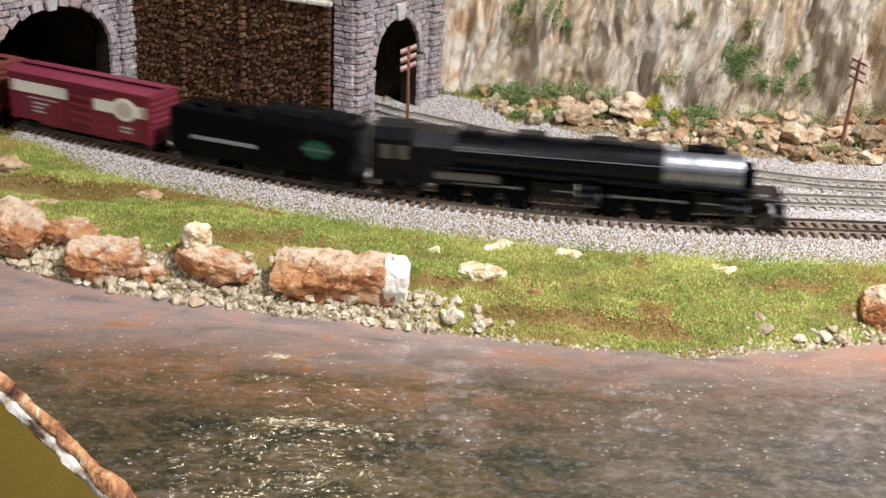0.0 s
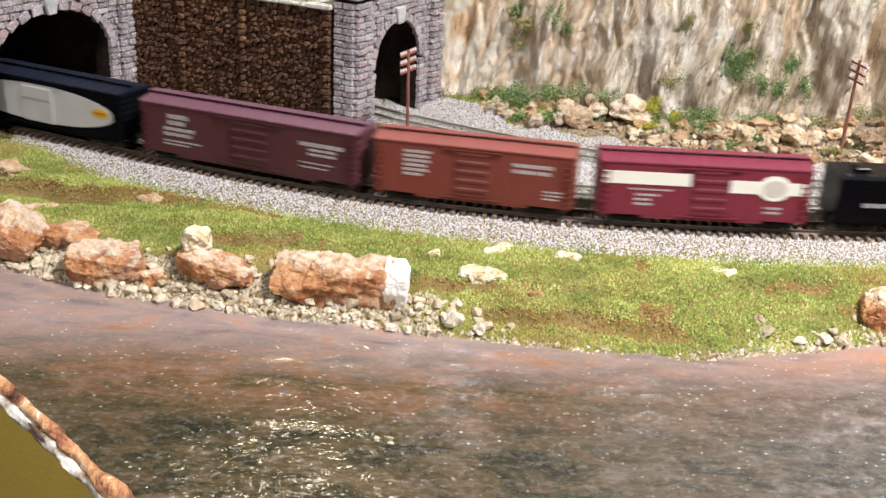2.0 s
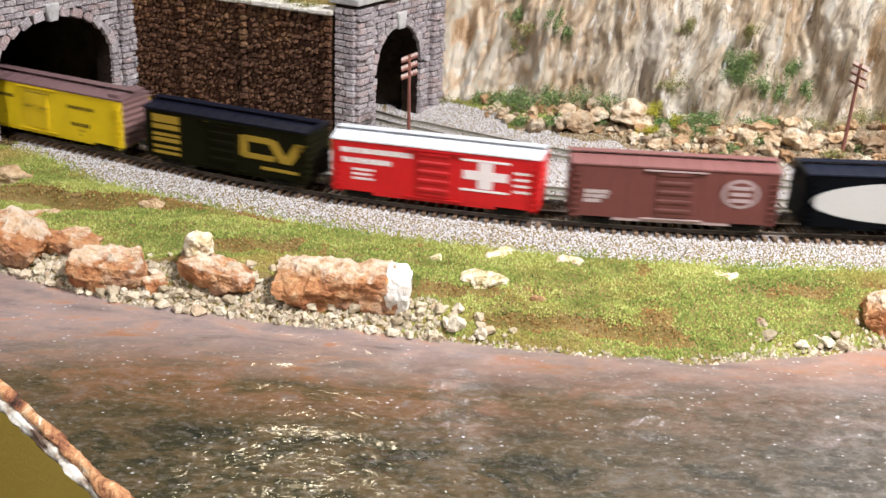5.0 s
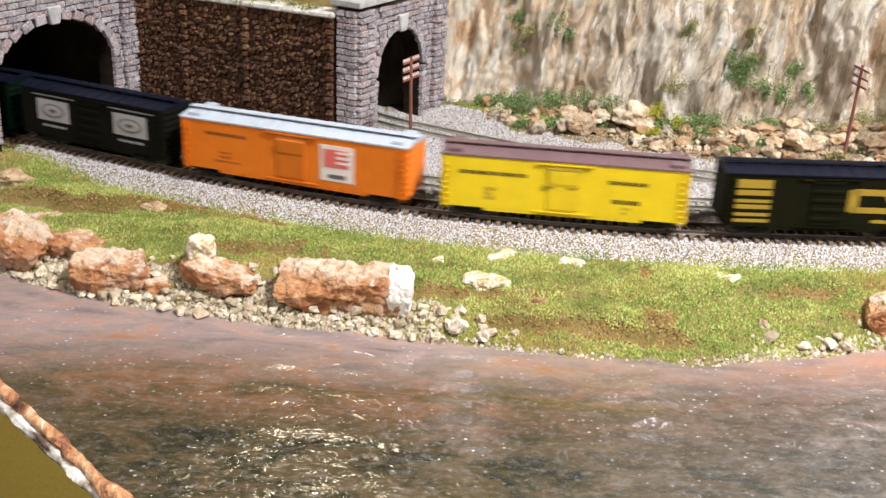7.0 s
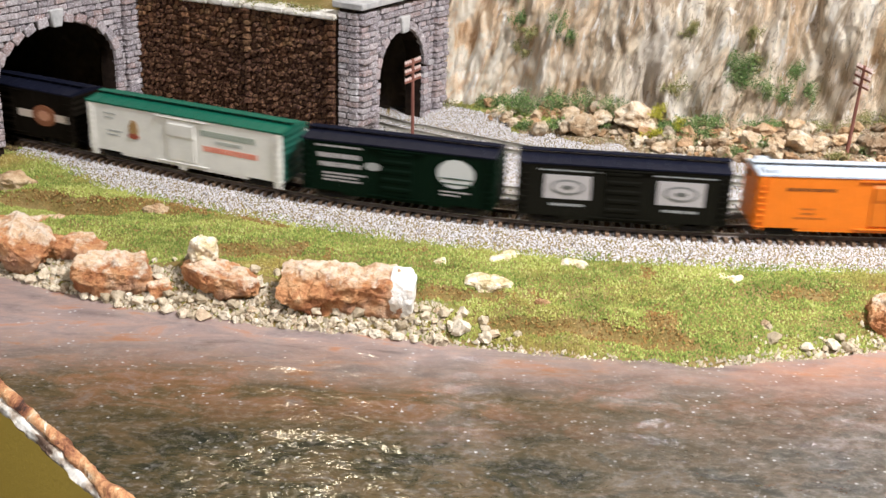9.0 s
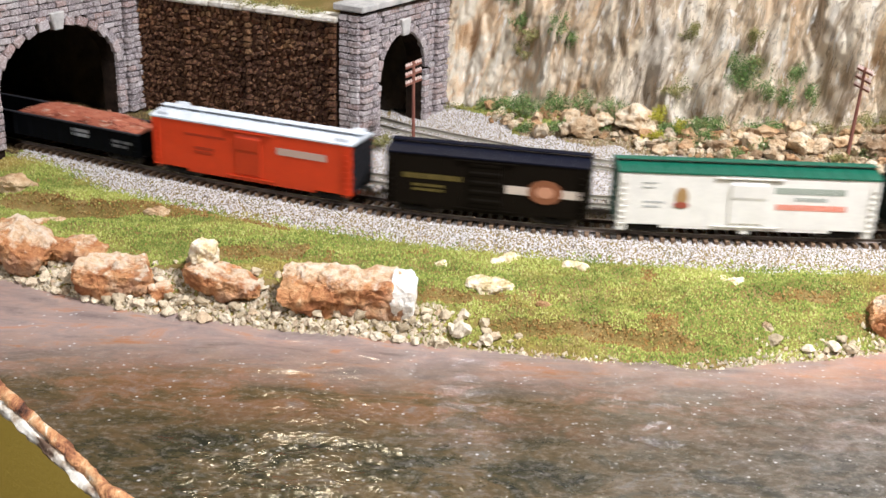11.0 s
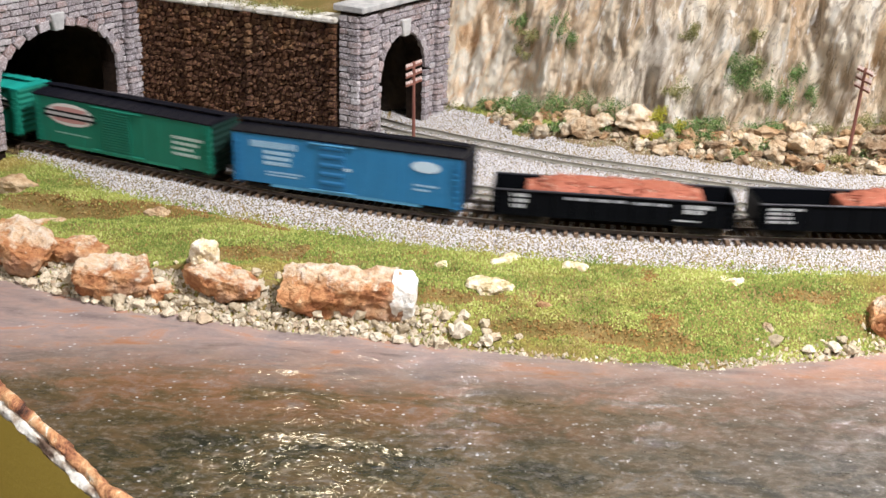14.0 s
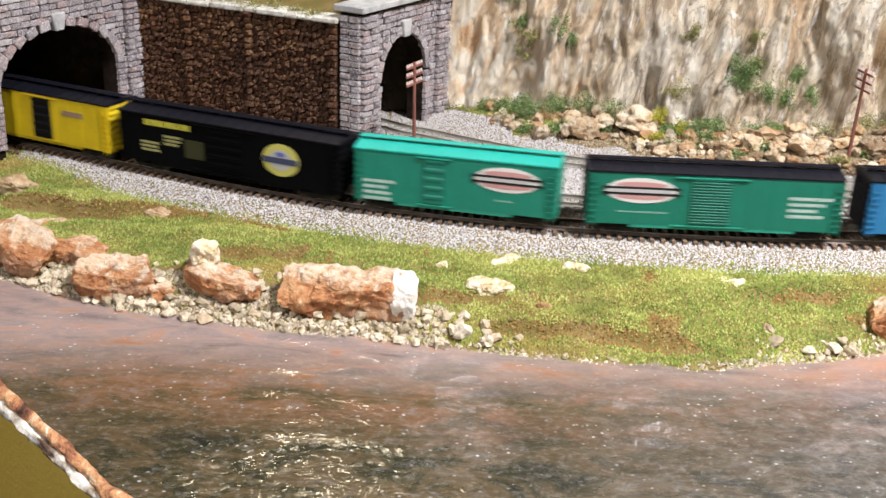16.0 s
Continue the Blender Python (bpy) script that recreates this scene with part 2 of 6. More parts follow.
    m["old_rail"] = n.color(n.ramp(n.noise(90), ((0.3, (0.16, 0.15, 0.115)), (0.7, (0.30, 0.28, 0.22))))).m
    n = Nodes("pole_wood", 0.7)
    m["pole"] = n.color(n.ramp(n.noise(300, 4, stretch=(1, 1, 0.1)), ((0.3, (0.15, 0.05, 0.035)), (0.7, (0.30, 0.12, 0.08))))).m
    n = Nodes("insulator", 0.5)
    m["insulator"] = n.color(n.ramp(n.noise(300), ((0.3, (0.62, 0.42, 0.36)), (0.7, (0.80, 0.64, 0.58))))).m
    # resin river with painted bed: dark olive in the deep, brown, then mauve-grey silt and clay at the shore; a cool
    # reflection is coloured in on the right
    n = Nodes("resin_water", 0.12, spec=0.6)
    sep = n.node("ShaderNodeSeparateXYZ")
    n.link(n.node("ShaderNodeTexCoord").outputs["Object"], sep.inputs[0])

    def reach(lo, hi, wander):
        add = n.node("ShaderNodeMath")
        add.operation = "MULTIPLY_ADD"
        n.link(n.noise(9, 4, 0.6, (0.7, 1.3, 1)), add.inputs[0])
        add.inputs[1].default_value = wander
        n.link(sep.outputs["Y"], add.inputs[2])
        r = n.node("ShaderNodeMapRange")
        r.inputs["From Min"].default_value, r.inputs["From Max"].default_value = lo + wander / 2, hi + wander / 2
        n.link(add.outputs[0], r.inputs["Value"])
        return r.outputs[0]

    deep = n.ramp(n.noise(42, 6, 0.68, (0.75, 1.25, 1), 0.8), ((0.30, (0.014, 0.016, 0.012)), (0.45, (0.042, 0.036, 0.018)), (0.58, (0.085, 0.058, 0.028)), (0.72, (0.10, 0.095, 0.085))))
    mid = n.ramp(n.noise(36, 7, 0.68, (0.65, 1.4, 1), 0.7), ((0.30, (0.042, 0.034, 0.014)), (0.45, (0.096, 0.064, 0.030)), (0.57, (0.178, 0.090, 0.045)), (0.72, (0.18, 0.15, 0.13))))
    silt = n.ramp(n.noise(34, 7, 0.68, (0.5, 1.6, 1), 0.6), ((0.30, (0.14, 0.105, 0.095)), (0.44, (0.24, 0.185, 0.17)), (0.56, (0.32, 0.225, 0.19)), (0.66, (0.38, 0.17, 0.09))))
    c = n.mix(reach(0.50, 0.555, 0.10), deep, mid)
    # grey room reflection painted into the colour, stronger towards the right
    cool_reflection = n.node("ShaderNodeMapRange")
    cool_reflection.inputs["From Min"].default_value, cool_reflection.inputs["From Max"].default_value, cool_reflection.inputs["To Max"].default_value = 0.02, 0.24, 0.60
    n.link(sep.outputs["X"], cool_reflection.inputs["Value"])
    c = n.mix(cool_reflection.outputs[0], c, n.ramp(n.noise(75, 6, 0.72, (0.8, 1.25, 1), 0.8), ((0.3, (0.032, 0.036, 0.036)), (0.5, (0.105, 0.096, 0.088)), (0.7, (0.24, 0.225, 0.21)))))
    c = n.mix(reach(0.562, 0.622, 0.06), c, silt)
    east = n.node("ShaderNodeMapRange")
    east.inputs["From Min"].default_value, east.inputs["From Max"].default_value, east.inputs["To Max"].default_value = 0.08, 0.26, 0.42
    n.link(sep.outputs["X"], east.inputs["Value"])
    c = n.mix(n.mix(1.0, n.mix(1.0, reach(0.583, 0.602, 0.03), east.outputs[0], "MULTIPLY"), n.ramp(n.noise(30, 5, 0.65, (0.5, 1.5, 1)), ((0.40, (0.1,) * 3), (0.55, (1, 1, 1)))), "MULTIPLY"), c, (0.46, 0.20, 0.10))
    c = n.mix(n.ramp(n.noise(230, 5, 0.75, (0.8, 1.2, 1)), ((0.50, (0, 0, 0)), (0.70, (0.26,) * 3))), c, (0.36, 0.31, 0.27))
    # small glints painted into the colour as pale round flecks
    glint_dots = n.node("ShaderNodeTexVoronoi", Scale=260.0)
    n.link(n.coords((0.8, 1, 0)), glint_dots.inputs["Vector"])
    glint_spot = n.ramp(glint_dots.outputs["Distance"], ((0.10, (1, 1, 1)), (0.26, (0, 0, 0))))
    some = n.ramp(n.noise(30, 4, 0.7), ((0.42, (0, 0, 0)), (0.58, (0.8,) * 3)))
    pick = n.ramp(glint_dots.outputs["Color"], ((0.62, (0, 0, 0)), (0.68, (1, 1, 1))))
    c = n.mix(n.mix(1.0, n.mix(1.0, glint_spot, some, "MULTIPLY"), pick, "MULTIPLY"), c, (0.50, 0.48, 0.45))
    n.color(c).roughness(n.noise(60, 4), 0.07, 0.15)
    ripple = n.mix(reach(0.47, 0.54, 0.05), n.noise(85, 2, 0.5, (0.8, 1.25, 1), 1.2), n.mix(0.88, n.noise(85, 2, 0.5, (0.6, 1.4, 1), 1.2), (0.5, 0.5, 0.5)))
    m["water"] = n.bump(ripple, 0.0013, 1.0).bump(n.noise(300, 2, 0.5, (0.85, 1.15, 1), 0.6), 0.00024, 1.0).m
    n = Nodes("bark", 0.8)
    c = n.ramp(n.noise(60, 7, 0.75, (1, 0.5, 1), distortion=0.9), ((0.36, (0.05, 0.020, 0.012)), (0.44, (0.30, 0.11, 0.05)), (0.53, (0.58, 0.28, 0.12)), (0.60, (0.68, 0.42, 0.22)), (0.66, (0.82, 0.75, 0.62))))
    m["bark"] = n.color(c).bump(n.noise(200, 7), 0.003).m
    n = Nodes("mustard_board", 0.55)
    m["fascia"] = n.color(n.ramp(n.noise(5, 5), ((0.3, (0.50, 0.35, 0.055)), (0.7, (0.62, 0.45, 0.09))))).bump(n.noise(300, 4), 0.0006).m
    n = Nodes("plaster_edge", 0.8)
    m["plaster"] = n.color(n.ramp(n.noise(70, 5), ((0.38, (0.12, 0.07, 0.045)), (0.47, (0.40, 0.32, 0.24)), (0.58, (0.72, 0.68, 0.60))))).bump(n.noise(300, 5), 0.001).m
    n = Nodes("room_paint", 0.9)
    m["room"] = n.color(n.ramp(n.noise(3), ((0.3, (0.22, 0.20, 0.18)), (0.7, (0.28, 0.26, 0.23))))).m
    n = Nodes("room_floor", 0.7)
    m["floor"] = n.color(n.ramp(n.noise(9, 5), ((0.3, (0.16, 0.13, 0.10)), (0.7, (0.24, 0.20, 0.16))))).m
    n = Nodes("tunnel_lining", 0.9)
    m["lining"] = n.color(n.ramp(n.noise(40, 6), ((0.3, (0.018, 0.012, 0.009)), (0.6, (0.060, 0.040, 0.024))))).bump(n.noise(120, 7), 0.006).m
    n = Nodes("panel_glow", 0.6)
    n.b.inputs["Emission Color"].default_value = (1.0, 0.93, 0.83, 1)
    n.b.inputs["Emission Strength"].default_value = 4.0
    m["glow"] = n.color((0.9, 0.9, 0.9)).m
    n = Nodes("smokebox_silver", 0.24, 0.9)
    m["smokebox"] = n.color(n.ramp(n.noise(120, 5), ((0.3, (0.30, 0.31, 0.33)), (0.7, (0.50, 0.51, 0.54))))).roughness(n.noise(160, 4), 0.18, 0.40).m
    n = Nodes("engine_black", 0.3, spec=0.30)
    m["engine"] = n.color(n.ramp(n.noise(90, 5), ((0.3, (0.0008, 0.0009, 0.0018)), (0.7, (0.0018, 0.0020, 0.0034))))).roughness(n.noise(140, 4), 0.20, 0.38).m
    n = Nodes("scrap_metal", 0.7, 0.2)
    m["scrap"] = n.color(n.ramp(n.island(), ((0, (0.17, 0.040, 0.022)), (0.5, (0.33, 0.085, 0.045)), (0.85, (0.42, 0.17, 0.10)), (1, (0.55, 0.40, 0.30))))).m
    return m


MAT = make_materials()


# ---- building helpers ----
def finish(bm, name, material, smooth=False):
    me = bpy.data.meshes.new(name)
    bm.to_mesh(me)
    bm.free()
    me.materials.append(material)
    if smooth:
        me.polygons.foreach_set("use_smooth", [True] * len(me.polygons))
    return me


def part(name, bm, material, parent=None, label="", smooth=False):
    ob = new(name, finish(bm, name, material, smooth))
    ob.parent = parent
    return tagged(ob, label)


def thing(name, label, category, group="", m=None):
    ob = tagged(new(name), label, category, group)
    if m is not None:
        ob.matrix_basis = m
    return ob


def box(bm, x0, x1, y0, y1, z0, z1, bevel=0.0):
    r = bmesh.ops.create_cube(bm, size=1, matrix=Matrix.Translation(((x0 + x1) / 2, (y0 + y1) / 2, (z0 + z1) / 2)) @ Matrix.Diagonal((abs(x1 - x0), abs(y1 - y0), abs(z1 - z0), 1)))
    if bevel:
        edges = list({e for v in r["verts"] for e in v.link_edges})
        bmesh.ops.bevel(bm, geom=edges, offset=bevel, segments=1, affect="EDGES")
    return bm


def rod(bm, a, b, r0, r1=None, n=8):
    a, b = Vector(a), Vector(b)
    m = Matrix.Translation((a + b) / 2) @ (b - a).to_track_quat("Z", "Y").to_matrix().to_4x4()
    bmesh.ops.create_cone(bm, cap_ends=True, segments=n, radius1=r0, radius2=r0 if r1 is None else r1, depth=(b - a).length, matrix=m)
    return bm


def prism(bm, outline, y0, y1):
    """A solid from an outline of (x, z) pairs, between two y values."""
    a = [bm.verts.new((x, y0, z)) for x, z in outline]
    b = [bm.verts.new((x, y1, z)) for x, z in outline]
    bm.faces.new(a)
    bm.faces.new(b[::-1])
    for i in range(len(a)):
        j = (i + 1) % len(a)
        bm.faces.new((a[j], a[i], b[i], b[j]))
    return bm


def sheet(name, rows, material, kind="structure", label="", category="", smooth=True):
    """A surface from rows of points, all of one length."""
    rows = [list(r) for r in rows]
    k = len(rows[0])
    faces = [(i * k + j, i * k + j + 1, (i + 1) * k + j + 1, (i + 1) * k + j) for i in range(len(rows) - 1) for j in range(k - 1)]
    me = bpy.data.meshes.new(name)
    me.from_pydata([p for r in rows for p in r], [], faces)
    me.materials.append(material)
    if smooth:
        me.polygons.foreach_set("use_smooth", [True] * len(me.polygons))
    return tagged(new(name, me), label, category, kind=kind)


def fractal(x, y, z=0.0, octaves=4):
    return noise.fractal((x, y, z), 0.8, 2.1, octaves)


# ---- the railway's line: straight, a curve, then straight into the tunnel ----
LINE_X, LINE_Y, RADIUS, ARC, SKEW = 0.2181, 0.7377, 0.9397, 0.4617, 0.0271


def line(s, off=0.0):
    """Centre of the front track s metres back from the start of its curve, off metres towards the hill, and the heading of the train there."""
    s = float(s)
    r = RADIUS - off
    if s <= 0:
        p, h = Vector((-s, off)), 0.0
    else:
        h = min(s / RADIUS, ARC)
        p = Vector((-r * math.sin(h), RADIUS - r * math.cos(h)))
        rest = max(0.0, s - RADIUS * ARC)
        p += Vector((-math.cos(h), math.sin(h))) * rest
    c, q = math.cos(SKEW), math.sin(SKEW)
    p = Vector((c * p.x - q * p.y, q * p.x + c * p.y))
    return p + Vector((LINE_X, LINE_Y)), SKEW - h


def back_line(s):
    """Centre of the rear track from the small portal, s from 0 to 1 along what can be seen and on beyond."""
    pts = ((-0.245, 1.135), (-0.063, 0.978), (-0.027, 0.955), (0.022, 0.927), (0.07, 0.902), (0.115, 0.883), (0.25, 0.840), (0.336, 0.828), (0.55, 0.838), (4.4, 0.95))
    s = float(s)
    i = min(int(s), len(pts) - 2)
    f = s - i
    p0, p1, p2, p3 = (Vector(pts[max(0, min(len(pts) - 1, k))]) for k in (i - 1, i, i + 1, i + 2))
    if i >= len(pts) - 3:
        return p1.lerp(p2, f)
    return 0.5 * ((2 * p1) + (p2 - p0) * f + (2 * p0 - 5 * p1 + 4 * p2 - p3) * f * f + (3 * p1 - p0 - 3 * p2 + p3) * f ** 3)


WATER_Z = -0.040
LINE_TABLE = np.array([tuple(line(s)[0]) for s in np.arange(-4.6, 1.2, 0.01)])
SHORE = ((-4.6, 0.75), (-0.50, 0.735), (-0.36, 0.715), (-0.302, 0.698), (-0.213, 0.661), (-0.137, 0.644), (-0.063, 0.634), (0.008, 0.622), (0.077, 0.613), (0.145, 0.606), (0.218, 0.621), (0.283, 0.640), (0.40, 0.66), (4.8, 0.67))
FRONT = ((-4.6, 0.70), (-0.42, 0.70), (-0.31, 0.615), (-0.245, 0.548), (-0.197, 0.50), (-0.154, 0.453), (-0.10, 0.40), (-0.03, 0.36), (0.08, 0.34), (4.8, 0.33))


def along(points, x):
    return float(np.interp(x, [p[0] for p in points], [p[1] for p in points]))


def track_gap(x, y):
    """Distance from the front track's centre, positive on the river side."""
    yc = float(np.interp(x, LINE_TABLE[::-1, 0], LINE_TABLE[::-1, 1]))
    slope = 0.0 if x > LINE_X else min(0.47, (LINE_X - x) / RADIUS)
    return (yc - y) * math.cos(slope)


# small worn scarps in the bank: centre, half length, slope of the line, drop
SCARPS = ((-0.258, 0.785, 0.090, -0.15, 0.0110), (0.085, 0.635, 0.080, -0.14, 0.0060), (0.006, 0.665, 0.036, -0.10, 0.0050), (0.250, 0.678, 0.055, 0.16, 0.0035), (-0.130, 0.717, 0.040, 0.05, 0.0050), (-0.160, 0.760, 0.050, -0.35, 0.0035))


def scarp_z(x, y):
    z = 0.0
    for cx, cy, half, slope, drop in SCARPS:
        e = 1 - ((x - cx) / half) ** 2
        if e <= 0:
            continue
        v = cy + slope * (x - cx) + 0.005 * noise.noise((x * 45, cy, 1.0)) - y
        k = min(1.0, max(0.0, (v + 0.003) / 0.006))
        z -= drop * min(1.0, 2 * e) * k * k * (3 - 2 * k) * max(0.0, 1 - max(0.0, v - 0.004) / 0.026)
        z += 0.40 * drop * min(1.0, 2 * e) * max(0.0, 1 - abs(v + 0.008) / 0.010)
    return z


def ground_z(x, y):
    """Height of the scenery: ballast bed, shoulder, grassy bank, river bed."""
    d = track_gap(x, y)
    if d < 0.0165:
        return -0.0042 if d < -0.018 else -0.0056
    ys = along(SHORE, x)
    top, edge = -0.0125, 0.043
    if d < edge:
        return -0.0056 + (top + 0.0056) * (d - 0.0165) / (edge - 0.0165)
    run = max(0.012, track_gap(x, ys) - edge)
    f = (d - edge) / run
    if f < 1.25:
        z = top + (WATER_Z - top) * (0.45 * f + 0.55 * f ** 2.6)
        return z + (0.0044 * fractal(x * 17, y * 24) + 0.0024 * fractal(x * 55, y * 60) + scarp_z(x, y)) * min(1, 4 * f) * max(0.0, min(1, 4 * (1.1 - f)))
    return WATER_Z - 0.02


def ground():
    xs = [-4.6, -3.0, -1.8, -1.0, -0.7] + list(np.arange(-0.6, 0.75, 0.004)) + [0.9, 1.4, 2.4, 3.6, 4.8]
    ys = list(np.arange(0.575, 0.85, 0.003)) + list(np.arange(0.85, 1.20, 0.006)) + [1.4, 2.0, 3.0]
    sheet("ground", [[(x, y, surface_z(x, y)) for x in xs] for y in ys], MAT["soil"], label="brown and green scenic ground of a model railway")
    xs = [-4.6, -2, -1] + list(np.arange(-0.6, 0.75, 0.0075)) + [1.0, 2.0, 4.8]
    rows = []
    for f in np.linspace(0, 1, 70):
        row = []
        for x in xs:
            y0, y1 = along(FRONT, x), along(SHORE, x) + 0.02
            y = y0 + f * (y1 - y0)
            row.append((x, y, WATER_Z + 0.0009 * fractal(x * 45, y * 80, 0.3)))
        rows.append(row)
    sheet("water", rows, MAT["water"], label="glossy brown resin river with ripples and silt")



# ---- tracks ----
def rails(parent, centre, lo, hi, step, old=False):
    """The two rails of a track, each with foot, web and bright head."""
    pts = [centre(s) for s in np.arange(lo, hi + step / 2, step)]
    for side in (-1, 1):
        for nm, mat, prof in (("rail", MAT["old_rail" if old else "rail"], ((-0.0011, -0.0025), (0.0011, -0.0025), (0.0004, -0.0019), (0.0004, -0.0008), (0.0005, -0.0002), (-0.0005, -0.0002), (-0.0004, -0.0008), (-0.0004, -0.0019))),
                              ("rail_head", MAT["railtop"], ((-0.0005, -0.0002), (0.0005, -0.0002), (0.00045, 0.0001), (-0.00045, 0.0001)))):
            bm = bmesh.new()
            last = None
            for i, p in enumerate(pts):
                d = (pts[min(i + 1, len(pts) - 1)] - pts[max(i - 1, 0)]).normalized()
                nrm = Vector((-d.y, d.x))
                ring = [bm.verts.new((p.x + nrm.x * (side * 0.0087 + a), p.y + nrm.y * (side * 0.0087 + a), z)) for a, z in prof]
                if last:
                    for j in range(len(ring)):
                        k = (j + 1) % len(ring)
                        bm.faces.new((last[j], last[k], ring[k], ring[j]))
                last = ring
            part(nm, bm, mat, parent)


TIE = OLD_TIE = None


def ties(parent, centre, lo, hi, n, old=False):
    """Wooden sleepers, one by one."""
    global TIE, OLD_TIE
    if TIE is None:
        bm = bmesh.new()
        box(bm, -0.0015, 0.0015, -0.0150, 0.0150, -0.0062, -0.0025, 0.0003)
        TIE = finish(bm, "sleeper", MAT["tie"])
        OLD_TIE = TIE.copy()
        OLD_TIE.materials[0] = MAT["old_tie"]
    for i in range(n):
        s = lo + (hi - lo) * i / (n - 1)
        p, q = centre(s), centre(s + 0.002)
        d = q - p
        ob = new("sleeper", OLD_TIE if old else TIE)
        ob.parent = parent
        ob.matrix_basis = pose(p.x, p.y, random.uniform(-0.0003, 0.0001), 0, 0, math.degrees(math.atan2(d.y, d.x)) + random.uniform(-1.5, 1.5))


def tracks():
    front = tagged(new("railway_track"), "curved model railway track with brown wooden sleepers on pale ballast", "railway track", "railway tracks")
    rails(front, lambda s: line(s)[0], -4.4, 4.2, 0.02)
    ties(front, lambda s: line(s)[0], -0.36, 0.95, 180)
    mid = tagged(new("railway_track"), "middle model railway track running beside the front one", "railway track", "railway tracks")
    rails(mid, lambda s: line(s, 0.0508)[0], -4.4, 1.4, 0.02, True)
    ties(mid, lambda s: line(s, 0.0508)[0], -0.40, 0.95, 185, True)
    rear = tagged(new("railway_track"), "weathered rear track curving out of the small stone portal", "railway track", "railway tracks")
    rails(rear, back_line, 0.0, 9.0, 0.1, True)
    pts, total = [], 0.0
    for s in np.arange(0.2, 8.2, 0.01):
        q = back_line(s)
        if pts:
            total += (q - pts[-1][1]).length
        pts.append((s, q, total))
    count = int(total / 0.0073)
    at = np.interp(np.arange(count) * 0.0073, [p[2] for p in pts], [p[0] for p in pts])
    for i, s in enumerate(at):
        p, q = back_line(s), back_line(s + 0.02)
        ob = new("sleeper", OLD_TIE)
        ob.parent = rear
        ob.matrix_basis = pose(p.x, p.y, -0.0004, 0, 0, math.degrees(math.atan2(q.y - p.y, q.x - p.x)))


tracks()


# ---- hill, cliff, portals and the retaining wall ----
PORTAL_L, PORTAL_R = pose(-0.359, 0.874, 0, 0, 0, 62), pose(-0.082, 0.908, 0, 0, 0, 60)
BRICKS = []


def brick_meshes():
    for i in range(6):
        bm = bmesh.new()
        box(bm, -0.5, 0.5, -0.5, 0.5, -0.5, 0.5, 0.10)
        for v in bm.verts:
            v.co += Vector([random.uniform(-0.06, 0.06) for _ in range(3)])
        BRICKS.append(finish(bm, "brick", MAT["portal_stone"]))


brick_meshes()


def lay(parent, x0, x1, z0, z1, proud, name="brick", turn=0.0):
    ob = new(name, random.choice(BRICKS))
    ob.parent = parent
    ob.matrix_basis = pose((x0 + x1) / 2, -proud / 2 + random.uniform(-0.0006, 0.0004), (z0 + z1) / 2, 0, turn, 0) @ Matrix.Diagonal((x1 - x0, proud + 0.003, z1 - z0, 1))
    return ob


